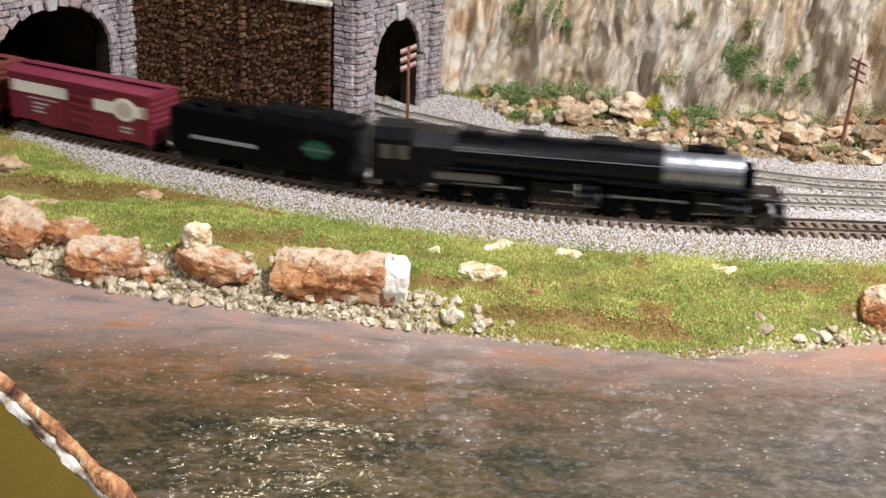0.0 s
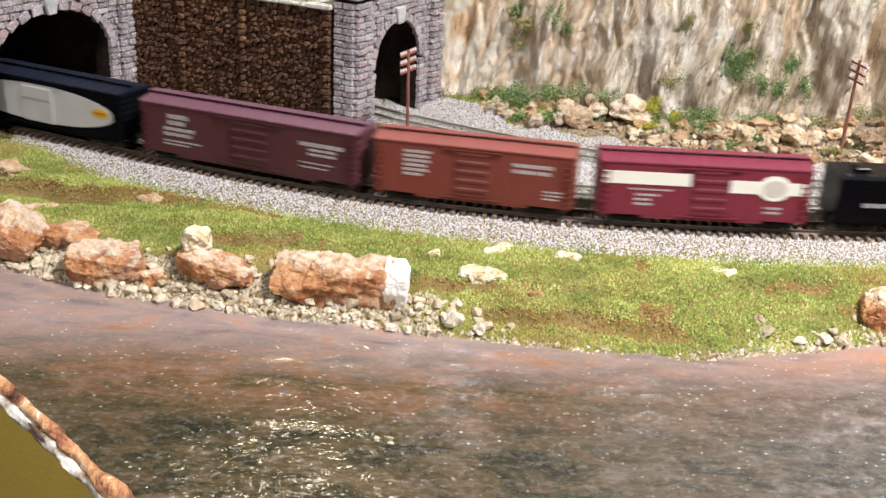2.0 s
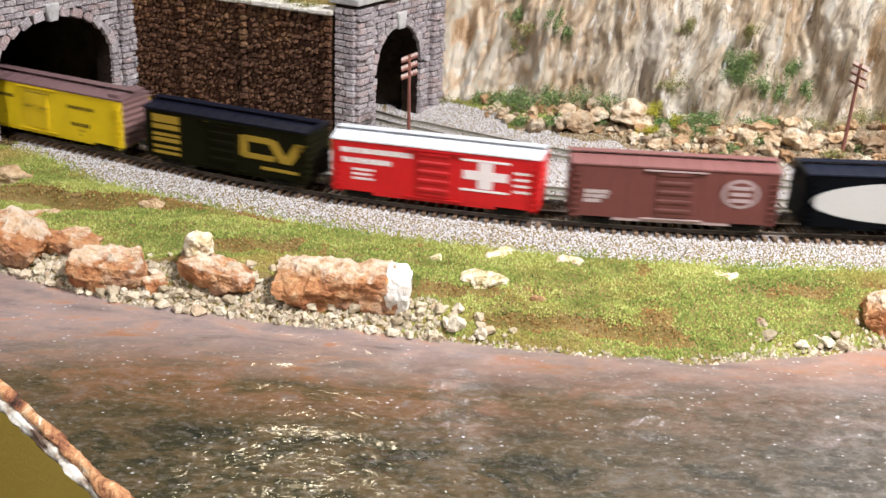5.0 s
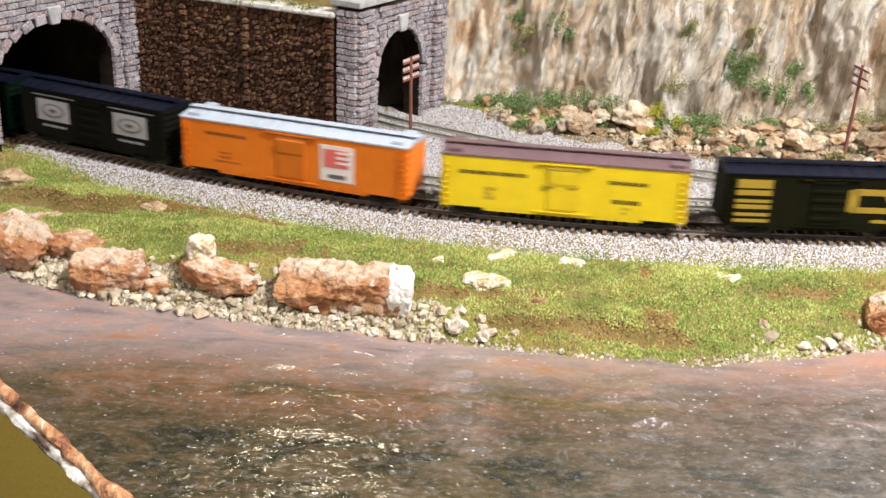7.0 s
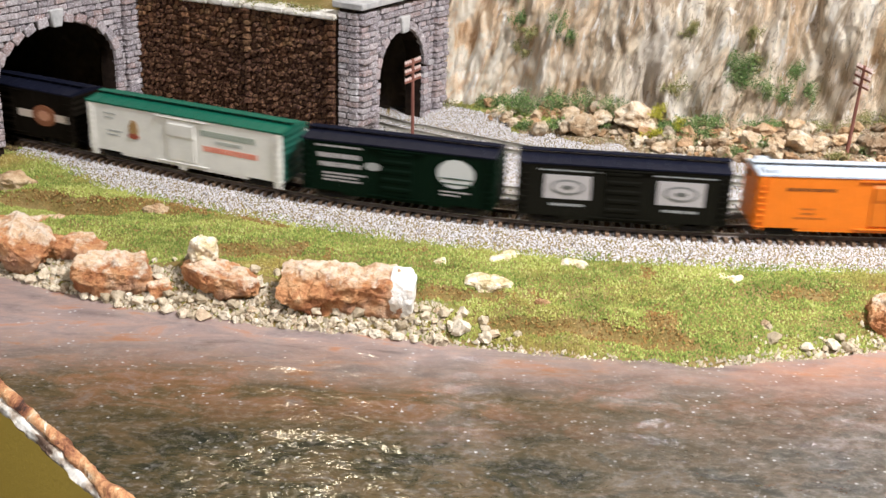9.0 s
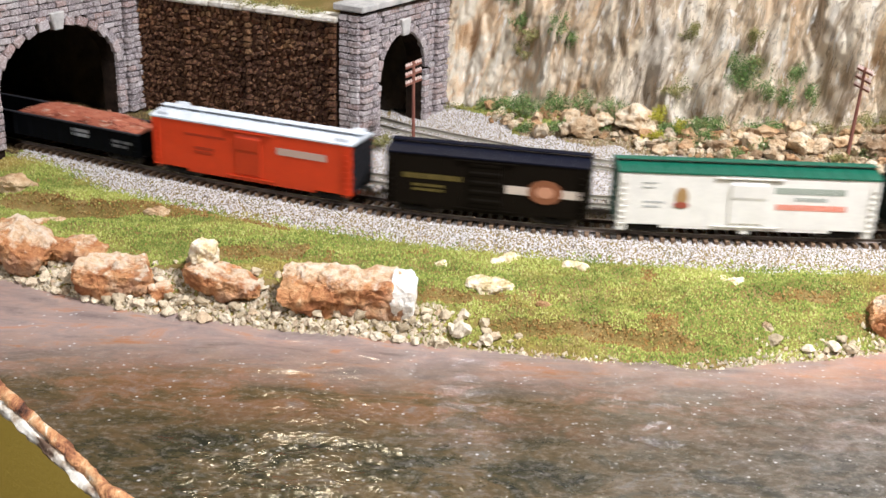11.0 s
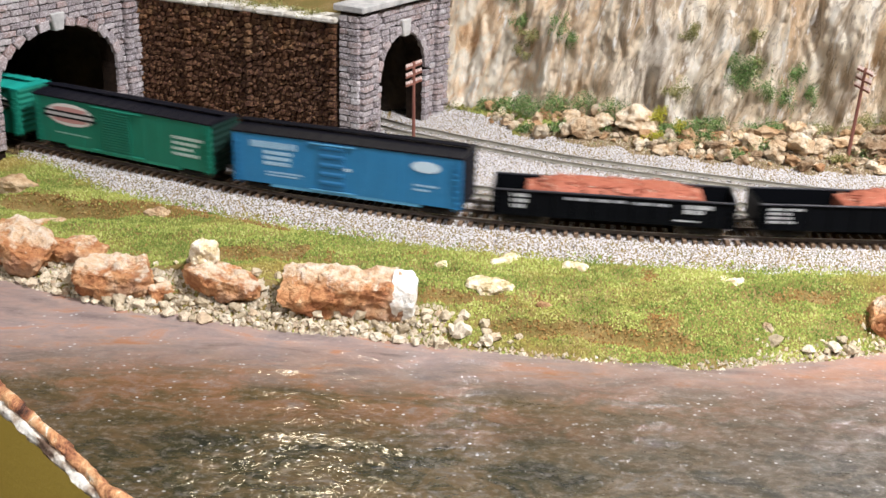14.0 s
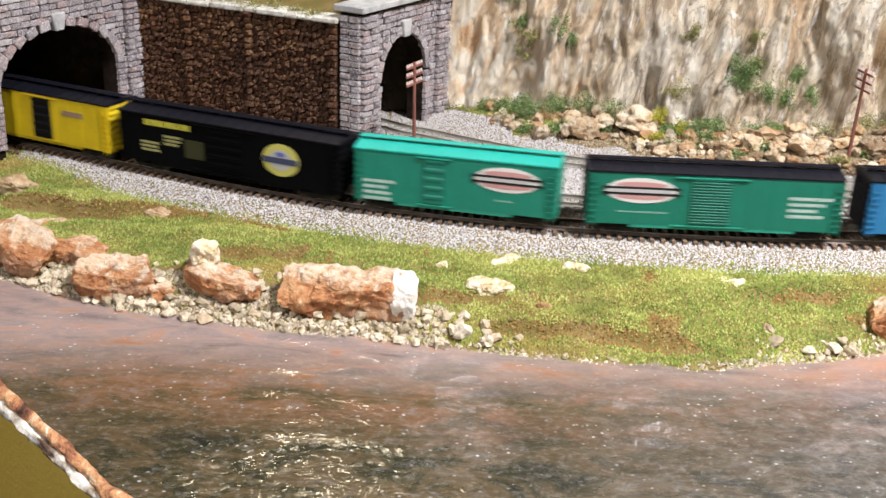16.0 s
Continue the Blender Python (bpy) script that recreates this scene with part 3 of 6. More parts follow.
def portal(m, left, right, top, o0, o1, spring, rise, pilasters, label):
    """A tunnel mouth: a dark backing with an arched hole, stone courses, arch stones and keystone, pilasters, coping."""
    t = thing("tunnel_portal", label, "tunnel portal", "tunnel portals", m)
    xc, r = (o0 + o1) / 2, (o1 - o0) / 2
    arch = [(xc - r * math.cos(a), spring + rise * math.sin(a)) for a in np.linspace(0, math.pi, 17)]
    bm = prism(bmesh.new(), [(left, -0.015), (o0, -0.015)] + arch + [(o1, -0.015), (right, -0.015), (right, top), (left, top)], 0.0, 0.016)
    part("backing_wall", bm, MAT["mortar"], t)
    # arch ring
    n = 15 if r > 0.04 else 13
    ring = 0.0075
    for i in range(n):
        a = math.pi * (i + 0.5) / n
        if abs(a - math.pi / 2) < 0.01:
            continue
        cx, cz = xc - (r + ring / 2) * math.cos(a), spring + (rise + ring / 2) * math.sin(a)
        w = math.pi * (r + rise + ring) / 2 / n * 0.9
        lay(t, cx - w / 2, cx + w / 2, cz - ring / 2, cz + ring / 2, 0.0022, "arch_stone", math.degrees(a) - 90)
    bm = prism(bmesh.new(), [(xc - 0.0045, spring + rise - 0.002), (xc + 0.0045, spring + rise - 0.002), (xc + 0.0072, spring + rise + 0.0125), (xc - 0.0072, spring + rise + 0.0125)], -0.006, 0.002)
    bmesh.ops.bevel(bm, geom=bm.edges[:], offset=0.0008, segments=1, affect="EDGES")
    part("keystone", bm, MAT["concrete"], t, "plain grey keystone")
    h, z = 0.0052, -0.002
    while z + h < top - 0.002:
        zc = z + h / 2
        if zc < spring:
            hole = r + ring
            for a, b in ((o0 - ring, o0), (o1, o1 + ring)):
                lay(t, a + 0.0003, b - 0.0002, z + 0.0003, z + h - 0.0003, 0.0022, "jamb_stone")
        else:
            q = (zc - spring) / (rise + ring)
            hole = (r + ring) * math.sqrt(max(0.0, 1 - q * q))
        edges = sorted([left] + [v for p in pilasters for v in p] + [right])
        for a, b in zip(edges, edges[1:]):
            proud = 0.0055 if any(abs(a - p0) < 1e-6 for p0, p1 in pilasters) else 0.0016
            x = a + 0.0004
            while x < b - 0.002:
                w = random.uniform(0.0070, 0.0125)
                if proud > 0.005 and b - a < 0.03:
                    w = (b - a) * random.choice((0.42, 0.58)) if x < a + 0.002 else b - x
                if b - 0.0004 - (x + w) < 0.004:
                    w = b - 0.0004 - x
                x0, x1 = x, x + w - 0.0007
                lo, hi = xc - hole, xc + hole
                if hole > 0:
                    if x0 < lo < x1:
                        x1 = lo if lo - x0 > 0.0015 else x0
                    elif x0 < hi < x1:
                        x0 = hi if x1 - hi > 0.0015 else x1
                    elif lo <= x0 and x1 <= hi:
                        x0 = x1
                if x1 - x0 > 0.0012:
                    lay(t, x0, x1, z + 0.0004 + random.uniform(-0.0002, 0.0002), z + h - 0.0004, proud + random.uniform(-0.0008, 0.0013))
                x += w
        z += h
    bm = bmesh.new()
    box(bm, left - 0.003, right + 0.003, -0.008, 0.022, top - 0.002, top + 0.0035, 0.0008)
    part("coping", bm, MAT["concrete"], t, "grey concrete coping")
    return t


def portals():
    t = portal(PORTAL_L, -0.045, 0.150, 0.138, -0.008, 0.120, 0.046, 0.0405, ((0.131, 0.150),), "wide double-track tunnel portal of grey and reddish cut stone")
    t = portal(PORTAL_R, 0.0, 0.136, 0.112, 0.031, 0.101, 0.047, 0.0365, ((0.0, 0.0225), (0.117, 0.136)), "single-track tunnel portal of grey cut stone with keystone")
    # its return face towards the retaining wall
    h, z = 0.0052, -0.002
    while z + h < 0.110:
        x = 0.001
        for w in ((0.011, 0.0085) if int(z / h) % 2 else (0.0085, 0.011)):
            ob = new("brick", random.choice(BRICKS))
            ob.parent = t
            ob.matrix_basis = pose(-0.0005 + random.uniform(-0.0004, 0.0004), x - 0.004 + w / 2, z + h / 2) @ Matrix.Diagonal((0.004, w - 0.0007, h - 0.0008, 1))
            x += w
        z += h


portals()


def cell(points, i, box2, near):
    """The patch of a plane that is nearest to points[i], as a polygon."""
    (x0, x1), (z0, z1) = box2
    poly = [Vector((x0, z0)), Vector((x1, z0)), Vector((x1, z1)), Vector((x0, z1))]
    p = points[i]
    for j in near:
        q = points[j]
        mid, nrm = (p + q) / 2, q - p
        out = []
        for a, b in zip(poly, poly[1:] + poly[:1]):
            da, db = (a - mid).dot(nrm), (b - mid).dot(nrm)
            if da <= 0:
                out.append(a)
            if da * db < 0:
                out.append(a.lerp(b, da / (da - db)))
        poly = out
        if len(poly) < 3:
            return []
    return poly


def stone_faces(bm, poly, depth):
    c = sum(poly, Vector((0, 0))) / len(poly)
    rings = []
    tx, tz = random.uniform(-0.25, 0.25), random.uniform(-0.30, 0.30)
    for k, y in ((0.90, 0.0004), (0.84, -depth * 0.6), (0.62, -depth)):
        rings.append([bm.verts.new((c.x + (p.x - c.x) * k, y + (tx * (p.x - c.x) + tz * (p.y - c.y)) * (y < 0), c.y + (p.y - c.y) * k)) for p in poly])
    for a, b in zip(rings, rings[1:]):
        for i in range(len(a)):
            j = (i + 1) % len(a)
            bm.faces.new((a[i], a[j], b[j], b[i]))
    bm.faces.new(rings[-1])


def retaining_wall():
    a, b = Vector((-0.288, 1.004)), Vector((-0.0985, 0.9175))
    length, top = (b - a).length, 0.100
    t = thing("retaining_wall", "dark brown rubble-stone retaining wall between two tunnel portals", "retaining wall", "", pose(a.x, a.y, 0, 0, 0, math.degrees(math.atan2(b.y - a.y, b.x - a.x))))
    bm = bmesh.new()
    box(bm, -0.012, length + 0.004, 0.0, 0.014, -0.012, top)
    part("backing_wall", bm, MAT["mortar"], t)
    rng = random.Random(5)
    cols = (0.058, 0.122, length - 0.004)
    pts = []
    for r in range(24):
        z = -0.005 + r * 0.0044
        x = 0.002 + rng.uniform(0, 0.004)
        while x < length - 0.003:
            if all(abs(x - c) > 0.0042 for c in cols):
                pts.append(Vector((x + rng.uniform(-0.0014, 0.0014), z + rng.uniform(-0.0016, 0.0016))))
            x += rng.uniform(0.0034, 0.0068)
    for c in cols:
        pts += [Vector((c + rng.uniform(-0.0004, 0.0004), -0.002 + i * 0.0056)) for i in range(19)]
    order = sorted(range(len(pts)), key=lambda i: pts[i].y)
    rest = bmesh.new()
    for rank, i in enumerate(order):
        near = sorted((j for j in range(len(pts)) if j != i and abs(pts[j].x - pts[i].x) < 0.016 and abs(pts[j].y - pts[i].y) < 0.016), key=lambda j: (pts[j] - pts[i]).length)[:14]
        poly = cell(pts, i, ((max(0, pts[i].x - 0.007), min(length, pts[i].x + 0.007)), (max(-0.008, pts[i].y - 0.007), min(top, pts[i].y + 0.007))), near)
        if len(poly) < 3:
            continue
        deep = rng.uniform(0.0010, 0.0042) + (0.002 if any(abs(pts[i].x - c) < 0.001 for c in cols) else 0)
        if len(order) - rank <= 300:
            bm = bmesh.new()
            stone_faces(bm, poly, deep)
            part("stone", bm, MAT["rubble_stone"], t)
        else:
            stone_faces(rest, poly, deep)
    tagged(part("rubble_stones", rest, MAT["rubble_stone"], t), kind="stuff")
    bm = bmesh.new()
    x = -0.004
    while x < length:
        w = rng.uniform(0.012, 0.03)
        box(bm, x, min(length + 0.004, x + w), -0.005 + rng.uniform(-0.001, 0.001), 0.016, top - 0.0005, top + 0.004 + rng.uniform(-0.001, 0.001), 0.0012)
        x += w - 0.0003
    part("coping", bm, MAT["coping"], t, "pale crumbly coping")


retaining_wall()

CLIFF = ((-0.06, 1.10), (-0.006, 1.040), (0.03, 1.024), (0.10, 0.996), (0.20, 0.985), (0.36, 0.970), (0.60, 0.965), (1.2, 1.0), (4.8, 1.12))


def crack(u, z, k):
    """Distance to the nearest edge of a net of irregular cells."""
    d = noise.voronoi((u, z, k))[0]
    return min(1.0, d[1] - d[0])


def cliff_y(x, z):
    """Front of the cliff: leaning buttresses and scoops, broken into facets."""
    y = along(CLIFF, x) + 0.22 * z
    u = x - 0.16 * z + 0.010 * noise.noise((x * 14, z * 16, 5.0)) + 0.003 * noise.noise((x * 50, z * 40, 8.0))
    f = 0.022 * fractal(u * 10, z * 3.5, 1.0) + 0.042 * (0.42 - abs(noise.noise((u * 15, z * 3.2, 4.0))) * 1.6)
    f += 0.017 * (crack(u * 24, z * 5.5, 3.3) - 0.30) + 0.013 * (crack(u * 56, z * 12, 7.1) - 0.30) + 0.0050 * (crack(u * 130, z * 34, 1.7) - 0.3)
    f += 0.0075 * (0.4 - abs(noise.noise((u * 80, z * 12, 2.0))) * 1.5) + 0.0028 * fractal(u * 210, z * 60, 6.0)
    return y - f


def cliff():
    xs = list(np.arange(-0.06, 0.56, 0.0017)) + [0.7, 0.85, 1.2, 2.0, 3.2, 4.8]
    zs = list(np.arange(-0.012, 0.15, 0.0017)) + [0.19, 0.22, 0.25]
    tagged(sheet("cliff", [[(x, cliff_y(x, z), z) for x in xs] for z in zs], MAT["cliff"]), "tan and cream plaster rock cliff with brown vertical streaks", "cliff", kind="structure")
    # the hill's top, closed at its sides
    rim = [(-4.6, 0.84, 0.14), (-1.2, 0.84, 0.14), (-0.385, 0.832, 0.138), (-0.375, 0.842, 0.138), (-0.289, 1.006, 0.139), (-0.284, 1.014, 0.1005), (-0.100, 0.929, 0.1005),
           (-0.095, 0.917, 0.112), (-0.022, 1.04, 0.112), (-0.02, 1.07, 0.12), (0.05, cliff_y(0.05, 0.24), 0.24), (0.3, cliff_y(0.3, 0.25), 0.25), (0.6, cliff_y(0.6, 0.25), 0.25), (1.2, 1.05, 0.25), (4.8, 1.17, 0.25)]
    pts = []
    for p, q in zip(rim, rim[1:]):
        k = max(1, min(24, int(math.hypot(q[0] - p[0], q[1] - p[1]) / 0.012)))
        pts += [tuple(np.array(p) + (np.array(q) - np.array(p)) * i / k) for i in range(k)]
    pts.append(rim[-1])
    rows = []
    for f in (0.0, 0.015, 0.035, 0.06, 0.1, 0.16, 0.25, 0.4, 0.7, 1.0):
        rows.append([(x, y + (3.0 - y) * f, z + (0.0 if f == 0 else 0.004 * fractal(x * 30, (y + f) * 30) + 0.10 * math.sin(math.pi * min(1, f * 2) / 2))) for x, y, z in pts])
    rows.append([(x, 3.005, -0.03) for x, y, z in pts])
    tagged(sheet("hill", rows, MAT["soil"]), "dry earth hilltop above the tunnels", "hill", kind="structure")
    face = [[(x, 0.845 - 0.02 * fractal(x * 8, z * 8) - (0.03 if z < 0.05 else 0), z) for x in np.concatenate([np.arange(-4.6, -0.46, 0.05), [-0.44, -0.42, -0.40, -0.385]])] for z in np.arange(-0.03, 0.15, 0.02)]
    tagged(sheet("rock_face", face, MAT["cliff"]), "tan plaster rock face beside the tunnel", "cliff", kind="structure")


cliff()


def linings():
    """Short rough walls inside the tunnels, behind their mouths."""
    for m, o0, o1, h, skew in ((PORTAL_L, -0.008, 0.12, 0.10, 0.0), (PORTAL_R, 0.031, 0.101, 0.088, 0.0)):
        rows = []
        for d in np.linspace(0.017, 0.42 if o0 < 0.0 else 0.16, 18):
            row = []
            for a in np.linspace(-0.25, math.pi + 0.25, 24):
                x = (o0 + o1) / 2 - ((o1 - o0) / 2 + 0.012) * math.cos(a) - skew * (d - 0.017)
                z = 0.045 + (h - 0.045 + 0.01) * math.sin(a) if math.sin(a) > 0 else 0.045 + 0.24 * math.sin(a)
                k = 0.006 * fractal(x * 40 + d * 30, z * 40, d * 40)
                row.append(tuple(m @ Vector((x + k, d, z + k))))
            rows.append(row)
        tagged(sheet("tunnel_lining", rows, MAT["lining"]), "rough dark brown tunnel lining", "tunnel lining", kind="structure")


linings()


# ---- fascia, table edge and room ----
def fascia():
    def run(off_z, out):
        pts = []
        for i in range(len(FRONT)):
            a, b = Vector(FRONT[max(0, i - 1)]), Vector(FRONT[min(len(FRONT) - 1, i + 1)])
            d = (b - a).normalized()
            pts.append((FRONT[i][0] + d.y * out, FRONT[i][1] - d.x * out, off_z))
        return pts
    rows = [run(WATER_Z - 0.002, 0.0), run(WATER_Z - 0.002, 0.006), run(-0.35, 0.006), run(-0.35, 0.0)]
    tagged(sheet("fascia", rows, MAT["fascia"], smooth=False), "mustard painted board along the layout's edge", "fascia board", kind="structure")
    # broken bark-like rim between water and board
    dense = []
    for a, b in zip(FRONT[1:], FRONT[2:]):
        k = max(2, min(40, int(math.hypot(b[0] - a[0], b[1] - a[1]) / 0.002)))
        dense += [Vector(a).lerp(Vector(b), i / k) for i in range(k)]
    for nm, mat, off, rad, zz, seed, lab in (("edge_bark", MAT["bark"], 0.0025, 0.0046, WATER_Z + 0.001, 3.0, "rough reddish brown bark strip on the river's edge"), ("edge_plaster", MAT["plaster"], 0.0062, 0.0036, WATER_Z - 0.0025, 8.0, "chipped off-white plaster edge of the river")):
        rows = []
        for i, p in enumerate(dense):
            d = (dense[min(i + 1, len(dense) - 1)] - dense[max(i - 1, 0)]).normalized()
            nrm = Vector((d.y, -d.x))
            row = []
            broken = min(1.0, 0.72 + 1.2 * abs(noise.noise((p.x * 17, p.y * 17, seed))))
            for j in range(13):
                a = 2 * math.pi * j / 12
                r = rad * broken * (1 + 0.30 * fractal(p.x * 45, p.y * 45, seed) + 0.45 * fractal(p.x * 60, math.cos(a) * 1.6 + seed, math.sin(a) * 1.6) + 0.15 * fractal(p.x * 300, p.y * 300, a))
                o = off + r * math.cos(a)
                row.append((p.x + nrm.x * o, p.y + nrm.y * o, zz + 0.8 * r * math.sin(a)))
            rows.append(row)
        tagged(sheet(nm, rows, mat), lab, "edging", kind="structure")


fascia()


def room():
    x0, x1, y0, y1 = -5.2, 5.2, -2.6, 3.8
    def slab(name, a, mat, label):
        bm = bmesh.new()
        box(bm, *a)
        tagged(part(name, bm, mat), label, kind="structure")
    slab("floor", (x0, x1, y0, y1, FLOOR_Z - 0.1, FLOOR_Z), MAT["floor"], "dark room floor")
    slab("ceiling", (x0, x1, y0, y1, CEILING_Z, CEILING_Z + 0.1), MAT["room"], "plain light ceiling")
    slab("wall_north", (x0, x1, y1, y1 + 0.1, FLOOR_Z, CEILING_Z), MAT["room"], "plain beige wall")
    slab("wall_south", (x0, x1, y0 - 0.1, y0, FLOOR_Z, CEILING_Z), MAT["room"], "plain beige wall")
    slab("wall_west", (x0 - 0.1, x0, y0, y1, FLOOR_Z, CEILING_Z), MAT["room"], "plain beige wall")
    slab("wall_east", (x1, x1 + 0.1, y0, y1, FLOOR_Z, CEILING_Z), MAT["room"], "plain beige wall")
    # unseen panels, drawn for the added fill and glint lamps too
    for lx, ly, size, w, colour in LAMPS:
        k = size / 2 + 0.02
        t = thing("ceiling_light", "unseen square white glowing panel in the ceiling", "ceiling light", "ceiling lights", pose(lx, ly, CEILING_Z))
        bm = bmesh.new()
        box(bm, -k - 0.02, k + 0.02, -k - 0.02, k + 0.02, -0.012, -0.001)
        part("frame", bm, MAT["plaster"], t)
        bm = bmesh.new()
        box(bm, -k, k, -k, k, -0.02, -0.013)
        part("diffuser", bm, MAT["glow"], t)


room()


# ---- loose scenery ----
BACK_TABLE = sorted(tuple(back_line(s)) for s in np.arange(0.0, 9.0, 0.05))


def back_y(x):
    return float(np.interp(x, [p[0] for p in BACK_TABLE], [p[1] for p in BACK_TABLE]))


def surface_z(x, y):
    """Ground height with the low stony rise towards the cliff."""
    z = ground_z(x, y)
    if x > -0.06 and y > back_y(x) + 0.026:
        z += min(0.010, 0.13 * (y - back_y(x) - 0.026))
    return z


ground()


def scatter(name, pts, lo, hi, mat, label, flat=0.7, seed=1, parent=None):
    """Very many tiny grains, each a low uneven pyramid, in one mesh."""
    rng = np.random.default_rng(seed)
    pts = np.asarray(pts, float)
    k = len(pts)
    r = rng.uniform(lo, hi, k) * 0.5
    ang = rng.uniform(0, 2 * math.pi, (k, 1)) + np.array([[0, 1.57, 3.14, 4.71]]) + rng.uniform(-0.5, 0.5, (k, 4))
    rad = r[:, None] * rng.uniform(0.7, 1.35, (k, 4))
    v = np.zeros((k, 5, 3))
    v[:, :4, 0] = pts[:, None, 0] + rad * np.cos(ang)
    v[:, :4, 1] = pts[:, None, 1] + rad * np.sin(ang)
    v[:, :4, 2] = pts[:, None, 2] + r[:, None] * rng.uniform(-0.9, 0.35, (k, 4))
    v[:, 4] = pts + np.stack([r * rng.uniform(-0.6, 0.6, k), r * rng.uniform(-0.6, 0.6, k), r * flat * rng.uniform(0.8, 1.9, k)], 1)
    base = (np.arange(k) * 5)[:, None, None]
    f = np.array([[0, 1, 4], [1, 2, 4], [2, 3, 4], [3, 0, 4]])[None] + base
    me = bpy.data.meshes.new(name)
    me.vertices.add(k * 5)
    me.vertices.foreach_set("co", v.ravel())
    me.loops.add(k * 12)
    me.loops.foreach_set("vertex_index", f.ravel().astype(np.int32))
    me.polygons.add(k * 4)
    me.polygons.foreach_set("loop_start", np.arange(0, k * 12, 3, dtype=np.int32))
    me.update(calc_edges=True)
    me.materials.append(mat)
    return tagged(new(name, me), label, name.replace("_", " "), kind="stuff")


def wall_y(x):
    """Front of the portals and retaining wall, seen from above."""
    return float(np.interp(x, (-0.40, -0.36, -0.288, -0.0985, -0.082, -0.066, -0.03, -0.01, 0.05), (0.80, 0.872, 1.0, 0.915, 0.908, 1.10, 1.12, 1.03, 1.04)))


def gravel_and_turf():
    rng = np.random.default_rng(4)
    stones, turf, dirt, crumbs, wall_foot_pts = [], [], [], [], []
    step = 0.00135
    for y in np.arange(0.655, 1.10, step):
        for x in np.arange(-0.42, 0.47, step):
            px, py = x + rng.uniform(-1, 1) * step * 0.6, y + rng.uniform(-1, 1) * step * 0.6
            d = track_gap(px, py)
            edge = 0.0425 - 0.016 * min(1.0, max(0.0, (-0.265 - px) / 0.06)) + 0.003 * noise.noise((px * 60, py * 60, 0))
            if d < edge:
                by = back_y(px)
                inside = d > -0.095 if px < -0.075 else py < by + 0.050 + 0.014 * noise.noise((px * 40, py * 40, 3)) + (0.03 if px < 0.05 else 0)
                if px < -0.075 and py > wall_y(px) - 0.012:
                    inside = False
                if inside:
                    stones.append((px, py, surface_z(px, py) + 0.0001))
                    if d > edge - 0.008 and rng.random() < 0.25:
                        turf.append((px, py, ground_z(px, py) + 0.0008))
                elif -0.02 < px < 0.10 and py > by + 0.045 and noise.noise((px * 35, py * 35, 11.0)) > 0.12 - 0.6 * (px < 0.06):
                    turf.append((px, py, surface_z(px, py) + 0.0003))
                elif py < cliff_y(px, 0.0) + 0.004:
                    (wall_foot_pts if px < -0.075 else dirt).append((px, py, surface_z(px, py)))
    scatter("ballast_gravel", stones, 0.0012, 0.0022, MAT["ballast"], "pale grey, white and brown crushed-stone railway ballast", seed=2)
    step = 0.00120
    for x in np.arange(-0.42, 0.47, step):
        ys = along(SHORE, float(x))
        for y in np.arange(ys - 0.004, ys + 0.19, step):
            px, py = x + rng.uniform(-1, 1) * step * 0.7, y + rng.uniform(-1, 1) * step * 0.7
            d = track_gap(px, py)
            if d < 0.040 - 0.016 * min(1.0, max(0.0, (-0.265 - px) / 0.06)):
                break
            bare = noise.noise((px * 26, py * 42, 7.0)) + 0.5 * noise.noise((px * 80, py * 80, 1.0))
            band = 0.0
            for cx, cy, half, slope, drop in SCARPS:
                e = 1 - ((px - cx) / half) ** 2
                if e > 0:
                    v = cy + slope * (px - cx) + 0.005 * noise.noise((px * 45, cy, 1.0)) - py
                    band = max(band, drop / 0.006 * min(1.0, 2 * e) - ((v - 0.002) / 0.0052) ** 2)
            if rng.random() < min(0.9, 3.0 * (band + bare * 0.8 - 0.30)):
                crumbs.append((px, py, ground_z(px, py) + 0.0001))
                continue
            if py < ys + 0.003 and rng.random() < 0.7:
                continue
            if px < -0.02 and py < ys + 0.040 + 0.008 * noise.noise((px * 50, 0, 0)) and rng.random() < 0.93:
                continue
            turf.append((px, py, ground_z(px, py) + 0.0002))
    grit = []
    for _ in range(6000):
        x = rng.uniform(-0.40, 0.0)
        ys = along(SHORE, float(x))
        y = ys + rng.uniform(-0.003, 0.034)
        grit.append((x, y, ground_z(x, y) + 0.0002))
    for _ in range(900):
        x = rng.uniform(0.19, 0.42)
        y = along(SHORE, float(x)) + abs(rng.normal(0, 0.007)) - 0.003
        grit.append((x, y, ground_z(x, y) + 0.0002))
    for _ in range(260):
        x = rng.uniform(0.0, 0.2)
        y = along(SHORE, float(x)) + rng.uniform(-0.004, 0.004)
        grit.append((x, y, ground_z(x, y) + 0.0002))
    scatter("sooty_dirt", wall_foot_pts, 0.0010, 0.0022, MAT["wall_foot"], "dark brown dirt at the foot of the retaining wall", seed=12)
    scatter("bare_soil", crumbs, 0.0010, 0.0022, MAT["crumb"], "rust-brown crumbly bare soil", seed=9)
    scatter("shore_grit", grit, 0.0014, 0.0042, MAT["grit"], "tan and brown grit along the river's shore", seed=6)
    scatter("turf", turf, 0.0011, 0.0021, MAT["turf"], "short green and rust-brown flocked model grass", 1.0, seed=3)
    scatter("dirt_gravel", dirt, 0.0011, 0.0026, MAT["rubble_dirt"], "sandy brown grit below the cliff", seed=5)


gravel_and_turf()


